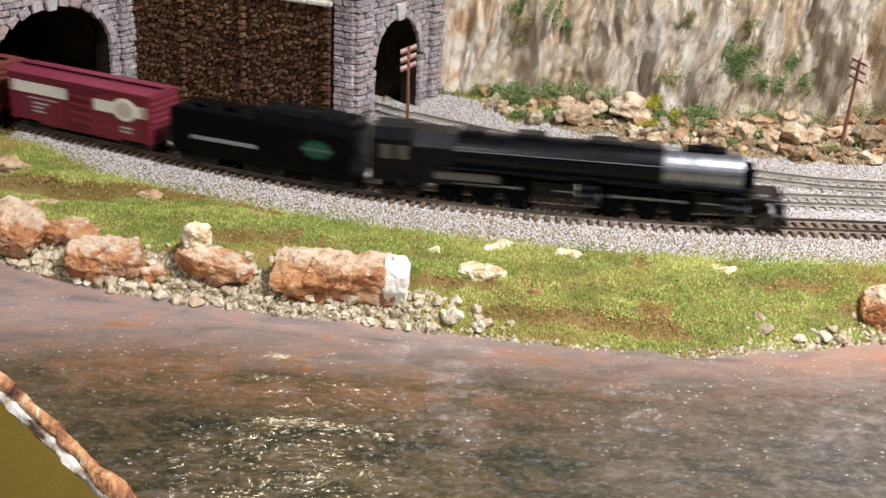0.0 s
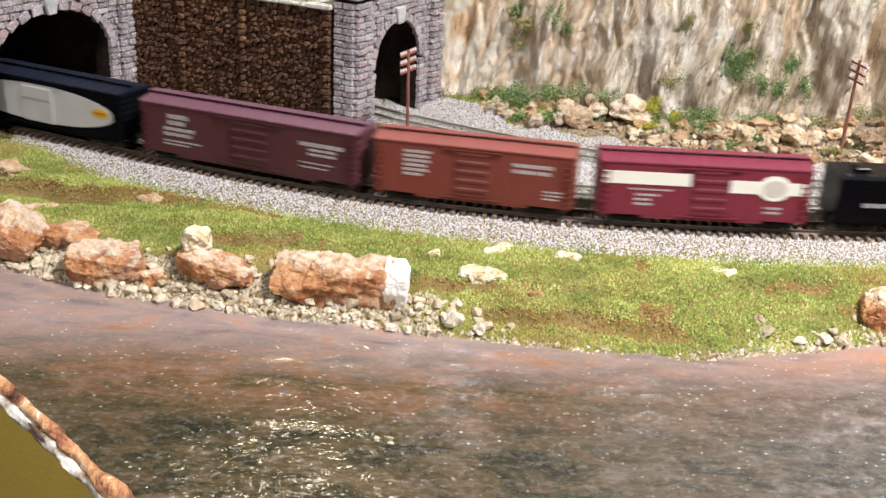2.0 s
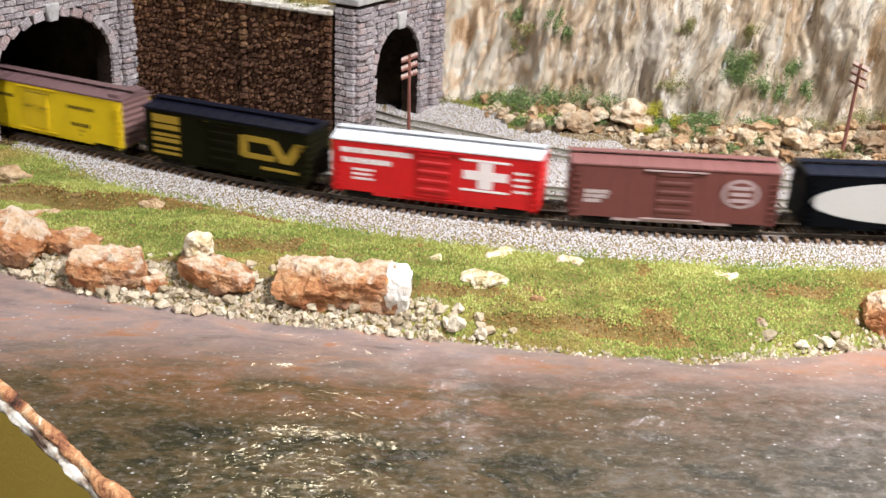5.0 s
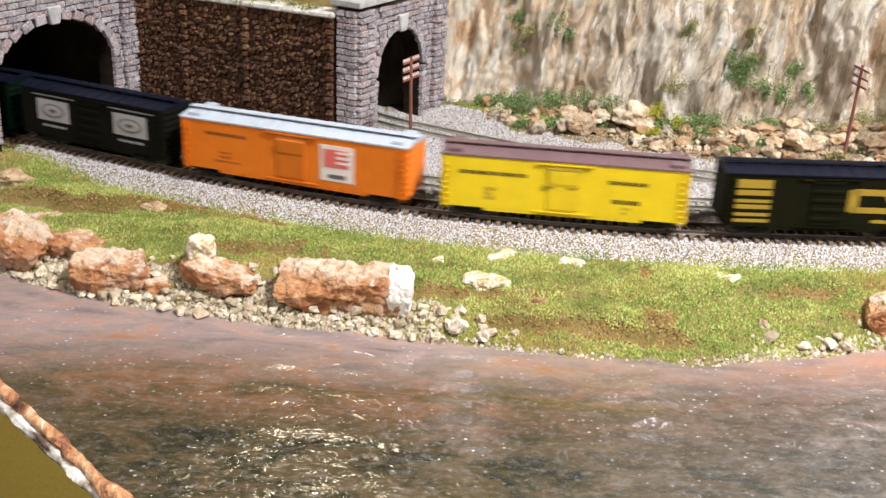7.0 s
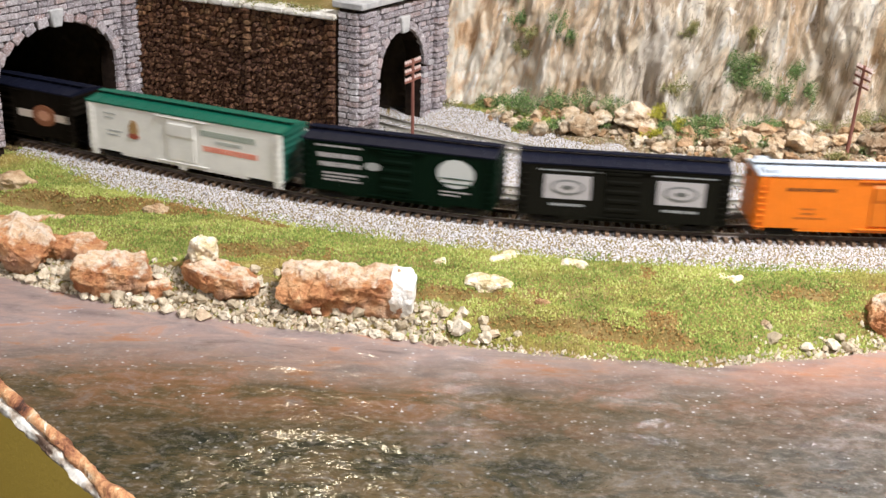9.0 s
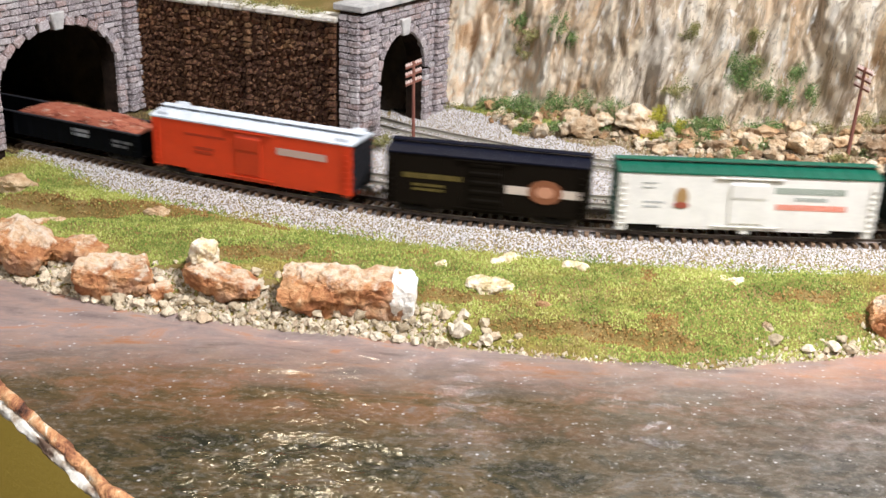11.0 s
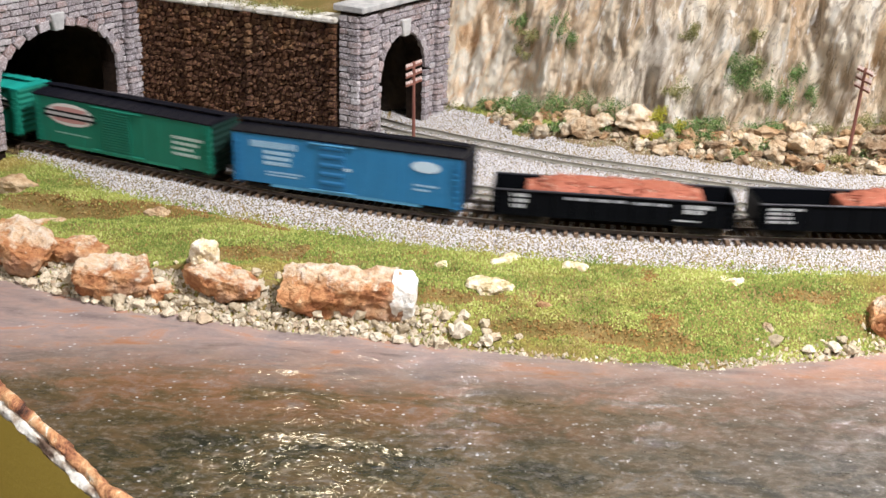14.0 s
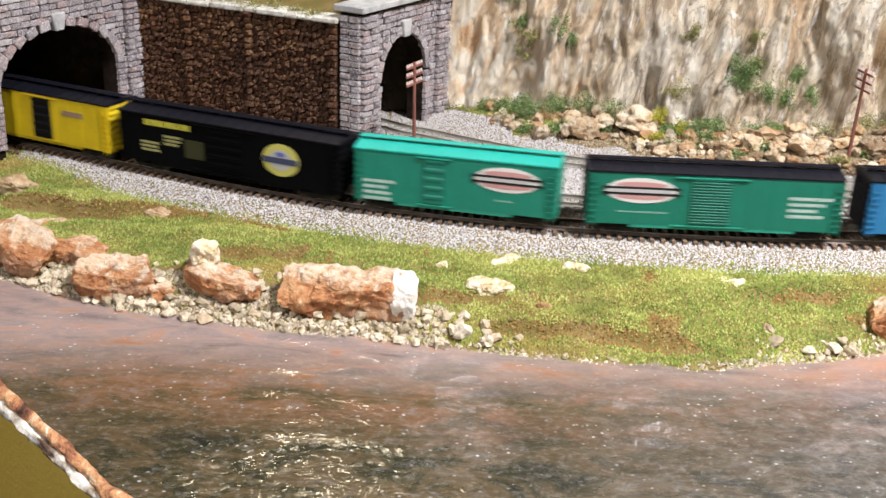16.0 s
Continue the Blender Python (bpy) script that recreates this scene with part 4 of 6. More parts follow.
def rock_mesh(name, mat, seed, cuts=12, level=3, rough=0.10):
    """An angular stone: a ball cut by planes, then weathered; about one unit across, standing on z = 0."""
    rng = random.Random(seed)
    bm = bmesh.new()
    bmesh.ops.create_icosphere(bm, subdivisions=level, radius=0.62)
    for _ in range(cuts):
        nrm = Vector([rng.gauss(0, 1) for _ in range(3)]).normalized()
        off = rng.uniform(0.28, 0.46)
        for v in bm.verts:
            k = v.co.dot(nrm) - off
            if k > 0:
                v.co -= nrm * k
    for v in bm.verts:
        q = v.co * 3.2 + Vector((seed, 0, 0))
        v.co += v.co.normalized() * rough * (noise.fractal(q, 0.9, 2.0, 4))
    lo = [min(v.co[i] for v in bm.verts) for i in range(3)]
    hi = [max(v.co[i] for v in bm.verts) for i in range(3)]
    for v in bm.verts:
        v.co = Vector(((v.co.x - lo[0]) / (hi[0] - lo[0]) - 0.5, (v.co.y - lo[1]) / (hi[1] - lo[1]) - 0.5, (v.co.z - lo[2]) / (hi[2] - lo[2])))
    return finish(bm, name, mat)


def boulder(x, y, z, w, d, h, turn, mat, seed, label, cuts=9, group="bank boulders", category="rock", name="boulder"):
    me = rock_mesh(name, MAT[mat], seed, cuts, 4, 0.11)
    for v in me.vertices:
        v.co = (v.co.x * w, v.co.y * d, v.co.z * h)
    ob = tagged(new(name, me), label, category, group)
    ob.matrix_basis = pose(x, y, z, 0, 0, turn)
    return ob


def crag_mesh(name, mat, w, d, h, seed, square=5.0, chips=7, undercut=0.30, rough=1.0):
    """A broken block: a squared ball with planes knocked off, ledges, pits and an undercut foot, in metres on z = 0."""
    rng = random.Random(seed)
    bm = bmesh.new()
    bmesh.ops.create_icosphere(bm, subdivisions=6 if w > 0.05 else 5, radius=1)
    planes = []
    for _ in range(chips):
        a = rng.uniform(0, 2 * math.pi)
        up = rng.uniform(-0.35, 0.95)
        planes.append((Vector((math.cos(a), math.sin(a), up)).normalized(), rng.uniform(0.86, 1.12)))
    planes.append((Vector((rng.uniform(-0.15, 0.15), -0.25, 1)).normalized(), 0.86))
    for v in bm.verts:
        p = v.co
        p = p / (abs(p.x) ** square + abs(p.y) ** square + abs(p.z) ** square) ** (1 / square)
        for nrm, off in planes:
            k = p.dot(nrm) - off
            if k > 0:
                p = p - nrm * k
        q = Vector((p.x * w, p.y * d, p.z * h)) * 0.5
        o = Vector((seed * 1.7, seed * 0.3, 0))
        e = noise.voronoi(q * 70 + o)[0]
        e2 = noise.voronoi(q * 190 + o)[0]
        g = 0.0032 * noise.fractal(q * 60 + o, 0.8, 2.1, 5) - 0.0030 * max(0.0, 0.35 - (e[1] - e[0])) - 0.0016 * max(0.0, 0.35 - (e2[1] - e2[0])) + 0.0022 * (0.3 - abs(noise.noise(Vector((q.x * 90, q.y * 40, q.z * 120)) + o)))
        low = max(0.0, -p.z - 0.1 + 0.25 * noise.noise((q.x * 70, seed, 3.0)))
        q = Vector((q.x * (1 - undercut * 0.6 * low), q.y * (1 - undercut * low), q.z))
        v.co = q + p.normalized() * g * rough + Vector((0, 0, h / 2))
    return finish(bm, name, mat)


def crag(x, y, z, w, d, h, turn, seed, label, square=5.0, chips=7, undercut=0.30, tilt=0.0, mat="orange_rock"):
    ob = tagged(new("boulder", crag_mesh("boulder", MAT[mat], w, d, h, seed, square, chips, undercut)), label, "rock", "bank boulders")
    ob.matrix_basis = pose(x, y, z, 0, tilt, turn)
    return ob


def block_boulder(x, y, z, w, d, h, turn):
    """The long squared block with a pale broken end."""
    t = thing("boulder", "long orange-brown rock block with a white broken end", "rock", "bank boulders", pose(x, y, z, 0, 0, turn))
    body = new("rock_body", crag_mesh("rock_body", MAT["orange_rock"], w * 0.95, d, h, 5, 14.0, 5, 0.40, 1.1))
    body.parent = t
    body.location.x = -w * 0.025
    tagged(body, "orange and rust rock face")
    end = new("pale_end", crag_mesh("pale_end", MAT["white_rock"], w * 0.19, d * 0.97, h * 0.93, 19, 8.0, 5, 0.30, 0.45))
    end.parent = t
    end.location = (w * 0.405, -0.0012, h * 0.06)
    tagged(end, "chalky white broken end")


def rocks():
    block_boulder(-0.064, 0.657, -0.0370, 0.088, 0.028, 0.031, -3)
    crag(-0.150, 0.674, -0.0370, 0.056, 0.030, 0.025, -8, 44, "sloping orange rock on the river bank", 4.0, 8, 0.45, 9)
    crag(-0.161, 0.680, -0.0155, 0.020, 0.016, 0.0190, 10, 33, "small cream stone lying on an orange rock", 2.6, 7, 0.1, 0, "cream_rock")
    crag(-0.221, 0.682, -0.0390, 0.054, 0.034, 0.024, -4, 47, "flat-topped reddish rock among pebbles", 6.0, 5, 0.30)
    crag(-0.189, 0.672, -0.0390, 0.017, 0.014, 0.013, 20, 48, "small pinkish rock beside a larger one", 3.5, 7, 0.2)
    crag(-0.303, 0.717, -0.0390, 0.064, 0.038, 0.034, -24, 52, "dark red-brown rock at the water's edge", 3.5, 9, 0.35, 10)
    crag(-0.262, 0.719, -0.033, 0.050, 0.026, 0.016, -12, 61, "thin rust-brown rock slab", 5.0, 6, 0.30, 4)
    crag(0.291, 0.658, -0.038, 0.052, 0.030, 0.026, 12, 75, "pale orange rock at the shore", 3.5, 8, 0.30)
    boulder(-0.335, 0.806, -0.020, 0.038, 0.022, 0.019, 30, "tan_rock", 81, "tan rock half sunk in the grassy bank")
    for x, y, w, d, h, mat, seed in ((0.042, 0.704, 0.034, 0.011, 0.0034, "cream_rock", 11), (0.085, 0.694, 0.024, 0.010, 0.0032, "cream_rock", 12), (0.026, 0.669, 0.034, 0.016, 0.0046, "cream_rock", 13),
                                     (0.185, 0.684, 0.022, 0.011, 0.0040, "cream_rock", 14), (-0.216, 0.776, 0.027, 0.012, 0.0042, "tan_rock", 16),
                                     (-0.296, 0.766, 0.032, 0.014, 0.005, "orange_rock", 17), (0.060, 0.657, 0.013, 0.008, 0.0036, "tan_rock", 18), (0.202, 0.645, 0.007, 0.005, 0.003, "tan_rock", 19), (-0.006, 0.699, 0.013, 0.006, 0.0026, "cream_rock", 20)):
        me = crag_mesh("flat_stone", MAT[mat], w, d * 1.1, h + 0.008, seed, 2.3, 6, 0.0, 0.9)
        ob = tagged(new("flat_stone", me), "pale stone half buried in the grass" if mat == "cream_rock" else "worn tan stone half buried in the grass", "stone", "stones in the grass")
        ob.matrix_basis = pose(x, y, ground_z(x, y) - 0.0082, 0, 0, random.uniform(-15, 15))
    # pebbles along the shore
    rng = random.Random(8)
    meshes = [rock_mesh("pebble", MAT["pebble_one"], 100 + i, 16, 2, 0.22) for i in range(10)]
    spots = []
    while len(spots) < 280:
        u = rng.random()
        if u < 0.30:
            x = rng.gauss(-0.045, 0.030)
            dy = rng.uniform(-0.001, 0.026)
        elif u < 0.90:
            x = rng.uniform(-0.345, -0.085)
            dy = rng.uniform(-0.002, 0.018) if rng.random() < 0.8 else rng.uniform(0, 0.045)
        else:
            x = rng.uniform(0.235, 0.36)
            dy = rng.uniform(0.0, 0.014)
        y = along(SHORE, x) + dy - 0.001
        s = rng.choice((0.0035, 0.0045, 0.0055, 0.007, 0.009)) * rng.uniform(0.8, 1.15)
        if all(math.hypot(x - a, y - b) > (s + r) * 0.42 for a, b, r in spots):
            spots.append((x, y, s))
    spots += [(0.030, 0.628, 0.008), (0.008, 0.632, 0.012), (0.020, 0.624, 0.004), (0.205, 0.635, 0.009), (0.224, 0.628, 0.008), (0.240, 0.632, 0.009)]
    for x, y, s in spots:
        ob = tagged(new("pebble", rng.choice(meshes)), "small grey-tan pebble on the river's shore", "pebble", "shore pebbles")
        z = max(ground_z(x, y), WATER_Z) - s * 0.12
        ob.matrix_basis = pose(x, y, z, rng.uniform(-12, 12), rng.uniform(-12, 12), rng.uniform(0, 360)) @ Matrix.Diagonal((s * 1.2, s, s * rng.uniform(0.7, 0.95), 1))
    # rubble below the cliff
    meshes = [rock_mesh("rubble_rock", MAT["tan_rock"], 200 + i, 11, 4, 0.13) for i in range(14)]
    big = [(0.050, 0.972, 0.012), (0.076, 0.948, 0.014), (0.098, 0.952, 0.016), (0.113, 0.948, 0.022), (0.104, 0.978, 0.016), (0.128, 0.966, 0.018), (0.134, 0.988, 0.020), (0.155, 0.962, 0.032), (0.222, 0.922, 0.016), (0.203, 0.938, 0.014), (0.186, 0.925, 0.013), (0.252, 0.925, 0.017), (0.272, 0.918, 0.014), (0.287, 0.920, 0.021), (0.309, 0.918, 0.016), (0.268, 0.945, 0.018), (0.300, 0.945, 0.015), (0.350, 0.915, 0.022), (0.330, 0.93, 0.015), (0.296, 0.962, 0.019), (0.372, 0.93, 0.018)]
    spots = list(big)
    tries = 0
    while len(spots) < 330 and tries < 6000:
        tries += 1
        x = rng.uniform(0.03, 0.46)
        lo = back_y(x) + (0.050 if x > 0.15 else 0.062)
        y = rng.uniform(lo, max(lo + 0.01, cliff_y(x, 0) - 0.012))
        s = rng.choice((0.004, 0.005, 0.006, 0.007, 0.009, 0.012))
        if all(math.hypot(x - a, y - b) > (s + r) * 0.40 for a, b, r in spots):
            spots.append((x, y, s))
    for x, y, s in spots:
        ob = tagged(new("rubble_rock", rng.choice(meshes)), "large tan and cream boulder below the cliff" if s > 0.016 else "rough tan and cream rubble rock below the cliff", "rock", "rubble below the cliff")
        ob.matrix_basis = pose(x, y, surface_z(x, y) - s * 0.10, rng.uniform(-15, 15), rng.uniform(-15, 15), rng.uniform(0, 360)) @ Matrix.Diagonal((s * 1.25, s, s * rng.uniform(0.75, 1.05), 1))


rocks()


def shrub(x, y, z, sx, sy, sz, mat, seed, label):
    """A loose clump of small leaves with ragged gaps."""
    rng = np.random.default_rng(seed)
    k = int(9e8 * sx * sz * max(sy, 0.008) ** 0.5 * 0.012) + 220
    k = min(int(k * 1.5), 2600)
    blobs = rng.normal(0, 0.46, (14, 3))
    centre = blobs[rng.integers(0, 14, k)] + rng.normal(0, 0.24, (k, 3))
    p = centre * np.array([sx, sy, sz]) * 0.66
    n = rng.normal(0, 1, (k, 2, 3))
    n /= np.linalg.norm(n, axis=2)[:, :, None]
    s = rng.uniform(0.0007, 0.0014, (k, 1))
    v = np.stack([p - n[:, 0] * s, p + n[:, 1] * s * 0.45, p + n[:, 0] * s, p - n[:, 1] * s * 0.45], 1)
    me = bpy.data.meshes.new("shrub")
    me.from_pydata([tuple(q) for q in v.reshape(-1, 3)], [], [(4 * i, 4 * i + 1, 4 * i + 2, 4 * i + 3) for i in range(k)])
    me.materials.append(MAT[mat])
    ob = tagged(new("shrub", me), label, "shrub", "shrubs on the cliff")
    ob.location = (x, y, z)


def shrubs():
    low, up = "dense green shrub at the cliff's foot", "green creeper clinging to the cliff"
    for i, (x, z, sx, sz, mat) in enumerate(((0.046, 0.010, 0.022, 0.012, "leaf"), (0.066, 0.014, 0.026, 0.015, "leaf"), (0.088, 0.013, 0.028, 0.014, "leaf"), (0.118, 0.014, 0.026, 0.013, "leaf"), (0.140, 0.015, 0.024, 0.014, "leaf"),
                                             (0.032, 0.008, 0.02, 0.008, "leaf"), (0.178, 0.019, 0.012, 0.008, "yellow_leaf"), (0.186, 0.013, 0.014, 0.009, "leaf"), (0.205, 0.012, 0.02, 0.009, "leaf"), (0.226, 0.011, 0.028, 0.010, "leaf"),
                                             (0.195, 0.012, 0.012, 0.007, "yellow_leaf"), (0.276, 0.012, 0.026, 0.008, "leaf"), (0.320, 0.012, 0.03, 0.007, "dry_leaf"), (0.37, 0.012, 0.03, 0.008, "dry_leaf"))):
        y = cliff_y(x, z) - 0.012 - (0.012 if 0.17 < x < 0.25 else 0)
        shrub(x, y, z, sx * 1.15, 0.018, sz * 1.3, mat, i, "bright yellow-green shrub among rocks" if mat == "yellow_leaf" else low)
    for i, (x, z, sx, sz, mat) in enumerate(((0.257, 0.052, 0.034, 0.030, "leaf"), (0.250, 0.060, 0.024, 0.020, "leaf"), (0.262, 0.062, 0.020, 0.016, "dry_leaf"), (0.272, 0.043, 0.018, 0.014, "leaf"), (0.304, 0.050, 0.020, 0.020, "leaf"), (0.294, 0.036, 0.014, 0.024, "leaf"), (0.316, 0.036, 0.009, 0.020, "leaf"), (0.092, 0.085, 0.014, 0.016, "leaf"), (0.099, 0.072, 0.009, 0.014, "leaf"),
                                             (0.055, 0.083, 0.016, 0.016, "leaf"), (0.068, 0.074, 0.022, 0.009, "dry_leaf"), (0.060, 0.056, 0.012, 0.012, "dry_leaf"), (0.194, 0.036, 0.022, 0.012, "dry_leaf"), (0.205, 0.088, 0.012, 0.012, "dry_leaf"), (0.258, 0.088, 0.010, 0.010, "dry_leaf"), (0.045, 0.104, 0.02, 0.012, "leaf"))):
        shrub(x, cliff_y(x, z) - 0.003, z, sx, 0.009, sz, mat, 40 + i, up if mat == "leaf" else "dull olive creeper on the cliff")
    for i, (x, dy, sx, mat) in enumerate(((0.062, 0.056, 0.014, "leaf"), (0.090, 0.070, 0.016, "leaf"), (0.125, 0.085, 0.018, "leaf"), (0.172, 0.075, 0.014, "yellow_leaf"), (0.196, 0.070, 0.020, "leaf"), (0.236, 0.062, 0.014, "leaf"), (0.262, 0.085, 0.022, "leaf"), (0.318, 0.070, 0.014, "dry_leaf"), (0.345, 0.085, 0.020, "leaf"), (0.215, 0.088, 0.022, "leaf"))):
        y = back_y(x) + dy
        shrub(x, y, surface_z(x, y) + 0.004, sx, 0.010, 0.008, mat, 120 + i, "low green weed growing among rubble")
    for i, (x, y, sx) in enumerate(((-0.071, 0.908, 0.020), (-0.060, 0.912, 0.012), (-0.002, 1.02, 0.022), (0.018, 1.018, 0.026), (-0.265, 0.968, 0.02))):
        shrub(x, y, 0.002, sx, 0.012, 0.008, "dry_leaf", 80 + i, "dry yellowish grass tuft beside the portal")
    for i, x in enumerate(np.arange(-0.26, -0.10, 0.02)):
        shrub(float(x), 1.012 - (float(x) + 0.288) * 0.46, 0.104, 0.02, 0.014, 0.006, "dry_leaf", 90 + i, "dry grass tuft on top of the retaining wall")


shrubs()


def utility_pole(x, y, z, top, lean, turn, label):
    t = thing("utility_pole", label, "utility pole", "utility poles", pose(x, y, z, 0, lean, 0))
    part("pole", rod(bmesh.new(), (0, 0, -0.004), (0, 0, top), 0.0016, 0.0012, 10), MAT["pole"], t)
    d = Vector((math.cos(radians(turn)), math.sin(radians(turn)), 0))
    for i in range(3):
        h = top - 0.0035 - i * 0.0068
        bm = bmesh.new()
        bmesh.ops.create_cube(bm, size=1, matrix=Matrix.Translation((0, 0, h)) @ Matrix.Rotation(radians(turn), 4, "Z") @ Matrix.Diagonal((0.024, 0.0012, 0.0014, 1)))
        arm = part("crossarm", bm, MAT["pole"], t)
        for k in (-0.0108, -0.0073, -0.0038, 0.0038, 0.0073, 0.0108):
            b = d * k + Vector((0, 0, h + 0.0006))
            bm = rod(bmesh.new(), b, b + Vector((0, 0, 0.0012)), 0.0005, n=6)
            rod(bm, b + Vector((0, 0, 0.0008)), b + Vector((0, 0, 0.0028)), 0.0011, 0.0007, 8)
            part("insulator", bm, MAT["insulator"], arm, "pale pink insulator")


utility_pole(-0.033, 0.878, -0.004, 0.083, -1.0, 62, "reddish brown three-arm utility pole beside the ballast")
utility_pole(0.328, 0.908, -0.003, 0.083, 1.6, -80, "reddish brown utility pole among rubble rocks")


# ---- the train ----
# how far the train has run, every half second
RUN = (0.0, 0.1245, 0.2434, 0.3601, 0.4775, 0.5932, 0.7055, 0.8136, 0.9247, 1.0346, 1.1413, 1.2470, 1.3526, 1.4587, 1.5645, 1.6674, 1.7712,
       1.8737, 1.9748, 2.0775, 2.1795, 2.2808, 2.3832, 2.4873, 2.5946, 2.6988, 2.8058, 2.9153, 3.0306, 3.1501, 3.2662, 3.3713, 3.475)


def run(t):
    u = min(max(t * 2, 0.0), len(RUN) - 1.0)
    i = min(int(u), len(RUN) - 2)
    f = u - i
    b, c = RUN[i], RUN[i + 1]
    a = RUN[i - 1] if i else 2 * b - c
    d = RUN[i + 2] if i + 2 < len(RUN) else 2 * c - b
    return 0.5 * (2 * b + (c - a) * f + (2 * a - 5 * b + 4 * c - d) * f * f + (3 * b - a - 3 * c + d) * f ** 3)


BLACK = (0.006, 0.006, 0.0065)
HALF = 0.0172
TRAIN = []


def wheel_mesh(r, w, spokes=0):
    bm = bmesh.new()
    rod(bm, (0, -w / 2, 0), (0, w / 2, 0), r, n=18)
    rod(bm, (0, w / 2 - 0.0001, 0), (0, w / 2 + 0.0005, 0), r * 1.09, n=18)
    for i in range(spokes):
        a = 2 * math.pi * i / spokes
        rod(bm, (0, -w / 2 - 0.0003, 0), (r * 0.8 * math.cos(a), -w / 2 - 0.0003, r * 0.8 * math.sin(a)), 0.0006, n=4)
    rod(bm, (0, -w / 2 - 0.0006, 0), (0, -w / 2, 0), r * 0.3, n=8)
    return bm


AXLES, WHEEL_R, WHEELSET = [], 0.0056, []


def wheelset_mesh():
    """Two flanged wheels pressed on one axle, shared by all bogies."""
    if not WHEELSET:
        bm = rod(bmesh.new(), (0, -0.011, 0), (0, 0.011, 0), 0.0009, n=8)
        for side in (-1, 1):
            rod(bm, (0, side * 0.0075, 0), (0, side * 0.0099, 0), WHEEL_R, n=18)
            rod(bm, (0, side * 0.0069, 0), (0, side * 0.0075, 0), WHEEL_R * 1.08, n=18)
            for i in range(3):
                a = 2.1 * i
                rod(bm, (0.0032 * math.cos(a), side * 0.0099, 0.0032 * math.sin(a)), (0.0032 * math.cos(a), side * 0.0102, 0.0032 * math.sin(a)), 0.0008, n=6)
        WHEELSET.append(finish(bm, "wheelset", MAT["wheel"]))
    return WHEELSET[0]


def truck(parent, x):
    """A two-axle bogie: bolster, side frames with journal boxes and springs, wheels."""
    t = part("truck", box(box(bmesh.new(), x - 0.0035, x + 0.0035, -0.011, 0.011, 0.0045, 0.0085, 0.0004), x - 0.0015, x + 0.0015, -0.002, 0.002, 0.0085, 0.0105), coat(BLACK), parent)
    for side in (-1, 1):
        bm = prism(bmesh.new(), [(x - 0.0135, 0.0045), (x - 0.0135, 0.0068), (x - 0.005, 0.0088), (x + 0.005, 0.0088), (x + 0.0135, 0.0068), (x + 0.0135, 0.0045), (x + 0.006, 0.0022), (x - 0.006, 0.0022)], side * 0.0115, side * 0.0128)
        for dx in (-0.0115, 0.0115):
            box(bm, x + dx - 0.0016, x + dx + 0.0016, side * 0.0128, side * 0.0142, 0.004, 0.0072, 0.0003)
        for dx in (-0.0022, 0, 0.0022):
            rod(bm, (x + dx, side * 0.0132, 0.0026), (x + dx, side * 0.0132, 0.0062), 0.0009, n=6)
        part("side_frame", bm, coat((0.02, 0.018, 0.016)), t)
    for dx in (-0.0115, 0.0115):
        ob = new("wheelset", wheelset_mesh())
        ob.parent = t
        ob.matrix_basis = pose(x + dx, 0, WHEEL_R)
        AXLES.append((ob, x + dx))
    return t


def coupler(parent, x, way):
    bm = box(bmesh.new(), x, x + way * 0.0075, -0.0014, 0.0014, 0.0088, 0.0112, 0.0003)
    box(bm, x + way * 0.0055, x + way * 0.0088, -0.0026, 0.0012, 0.0080, 0.0120, 0.0005)
    part("coupler", bm, MAT["wheel"], parent)


def plate(parent, x0, x1, z0, z1, colour, name="stripe", y=None, side=-1, round_=False, lift=0.00025, slant=0.0):
    """A painted mark on a side: a thin raised bar or oval."""
    y = HALF if y is None else y
    c = coat(colour, 0.5, 0.15)
    bm = bmesh.new()
    if round_:
        xc, zc = (x0 + x1) / 2, (z0 + z1) / 2
        pts = [(xc + (x1 - x0) / 2 * math.cos(a), zc + (z1 - z0) / 2 * math.sin(a)) for a in np.linspace(0, 2 * math.pi, 40, endpoint=False)]
    else:
        pts = [(x0, z0), (x1, z0), (x1 + slant, z1), (x0 + slant, z1)]
    prism(bm, pts, side * (y - 0.0003), side * (y + lift))
    bmesh.ops.recalc_face_normals(bm, faces=bm.faces)
    return part(name, bm, c, parent)


def text_bars(parent, x0, x1, z1, rows, colour, h=0.0013, gap=0.0022, side=-1, ragged=True):
    """Lines of lettering too small to read."""
    rng = random.Random(int(abs(x0) * 1e5) + rows)
    for i in range(rows):
        x, end = x0, x1 - (rng.uniform(0, 0.35) * (x1 - x0) if ragged and i else 0)
        c = coat(colour, 0.5, 0.15)
        bm = bmesh.new()
        while x < end - 0.0006:
            w = min(rng.uniform(0.0010, 0.0024), end - x)
            zb = z1 - i * gap
            prism(bm, [(x, zb - h), (x + w, zb - h), (x + w, zb), (x, zb)], side * (HALF - 0.0002), side * (HALF + 0.0002))
            x += w + 0.0004
        bmesh.ops.recalc_face_normals(bm, faces=bm.faces)
        part("lettering", bm, c, parent)


def ladder(parent, x, side, z0, z1, mat, w=0.0042):
    bm = bmesh.new()
    for dx in (-w / 2, w / 2):
        box(bm, x + dx - 0.0003, x + dx + 0.0003, side * (HALF + 0.0005), side * (HALF + 0.0011), z0, z1)
    k = int((z1 - z0) / 0.0042)
    for i in range(k):
        z = z0 + 0.002 + i * 0.0042
        box(bm, x - w / 2, x + w / 2, side * (HALF + 0.0006), side * (HALF + 0.0012), z - 0.00022, z + 0.00022)
    part("ladder", bm, mat, parent)


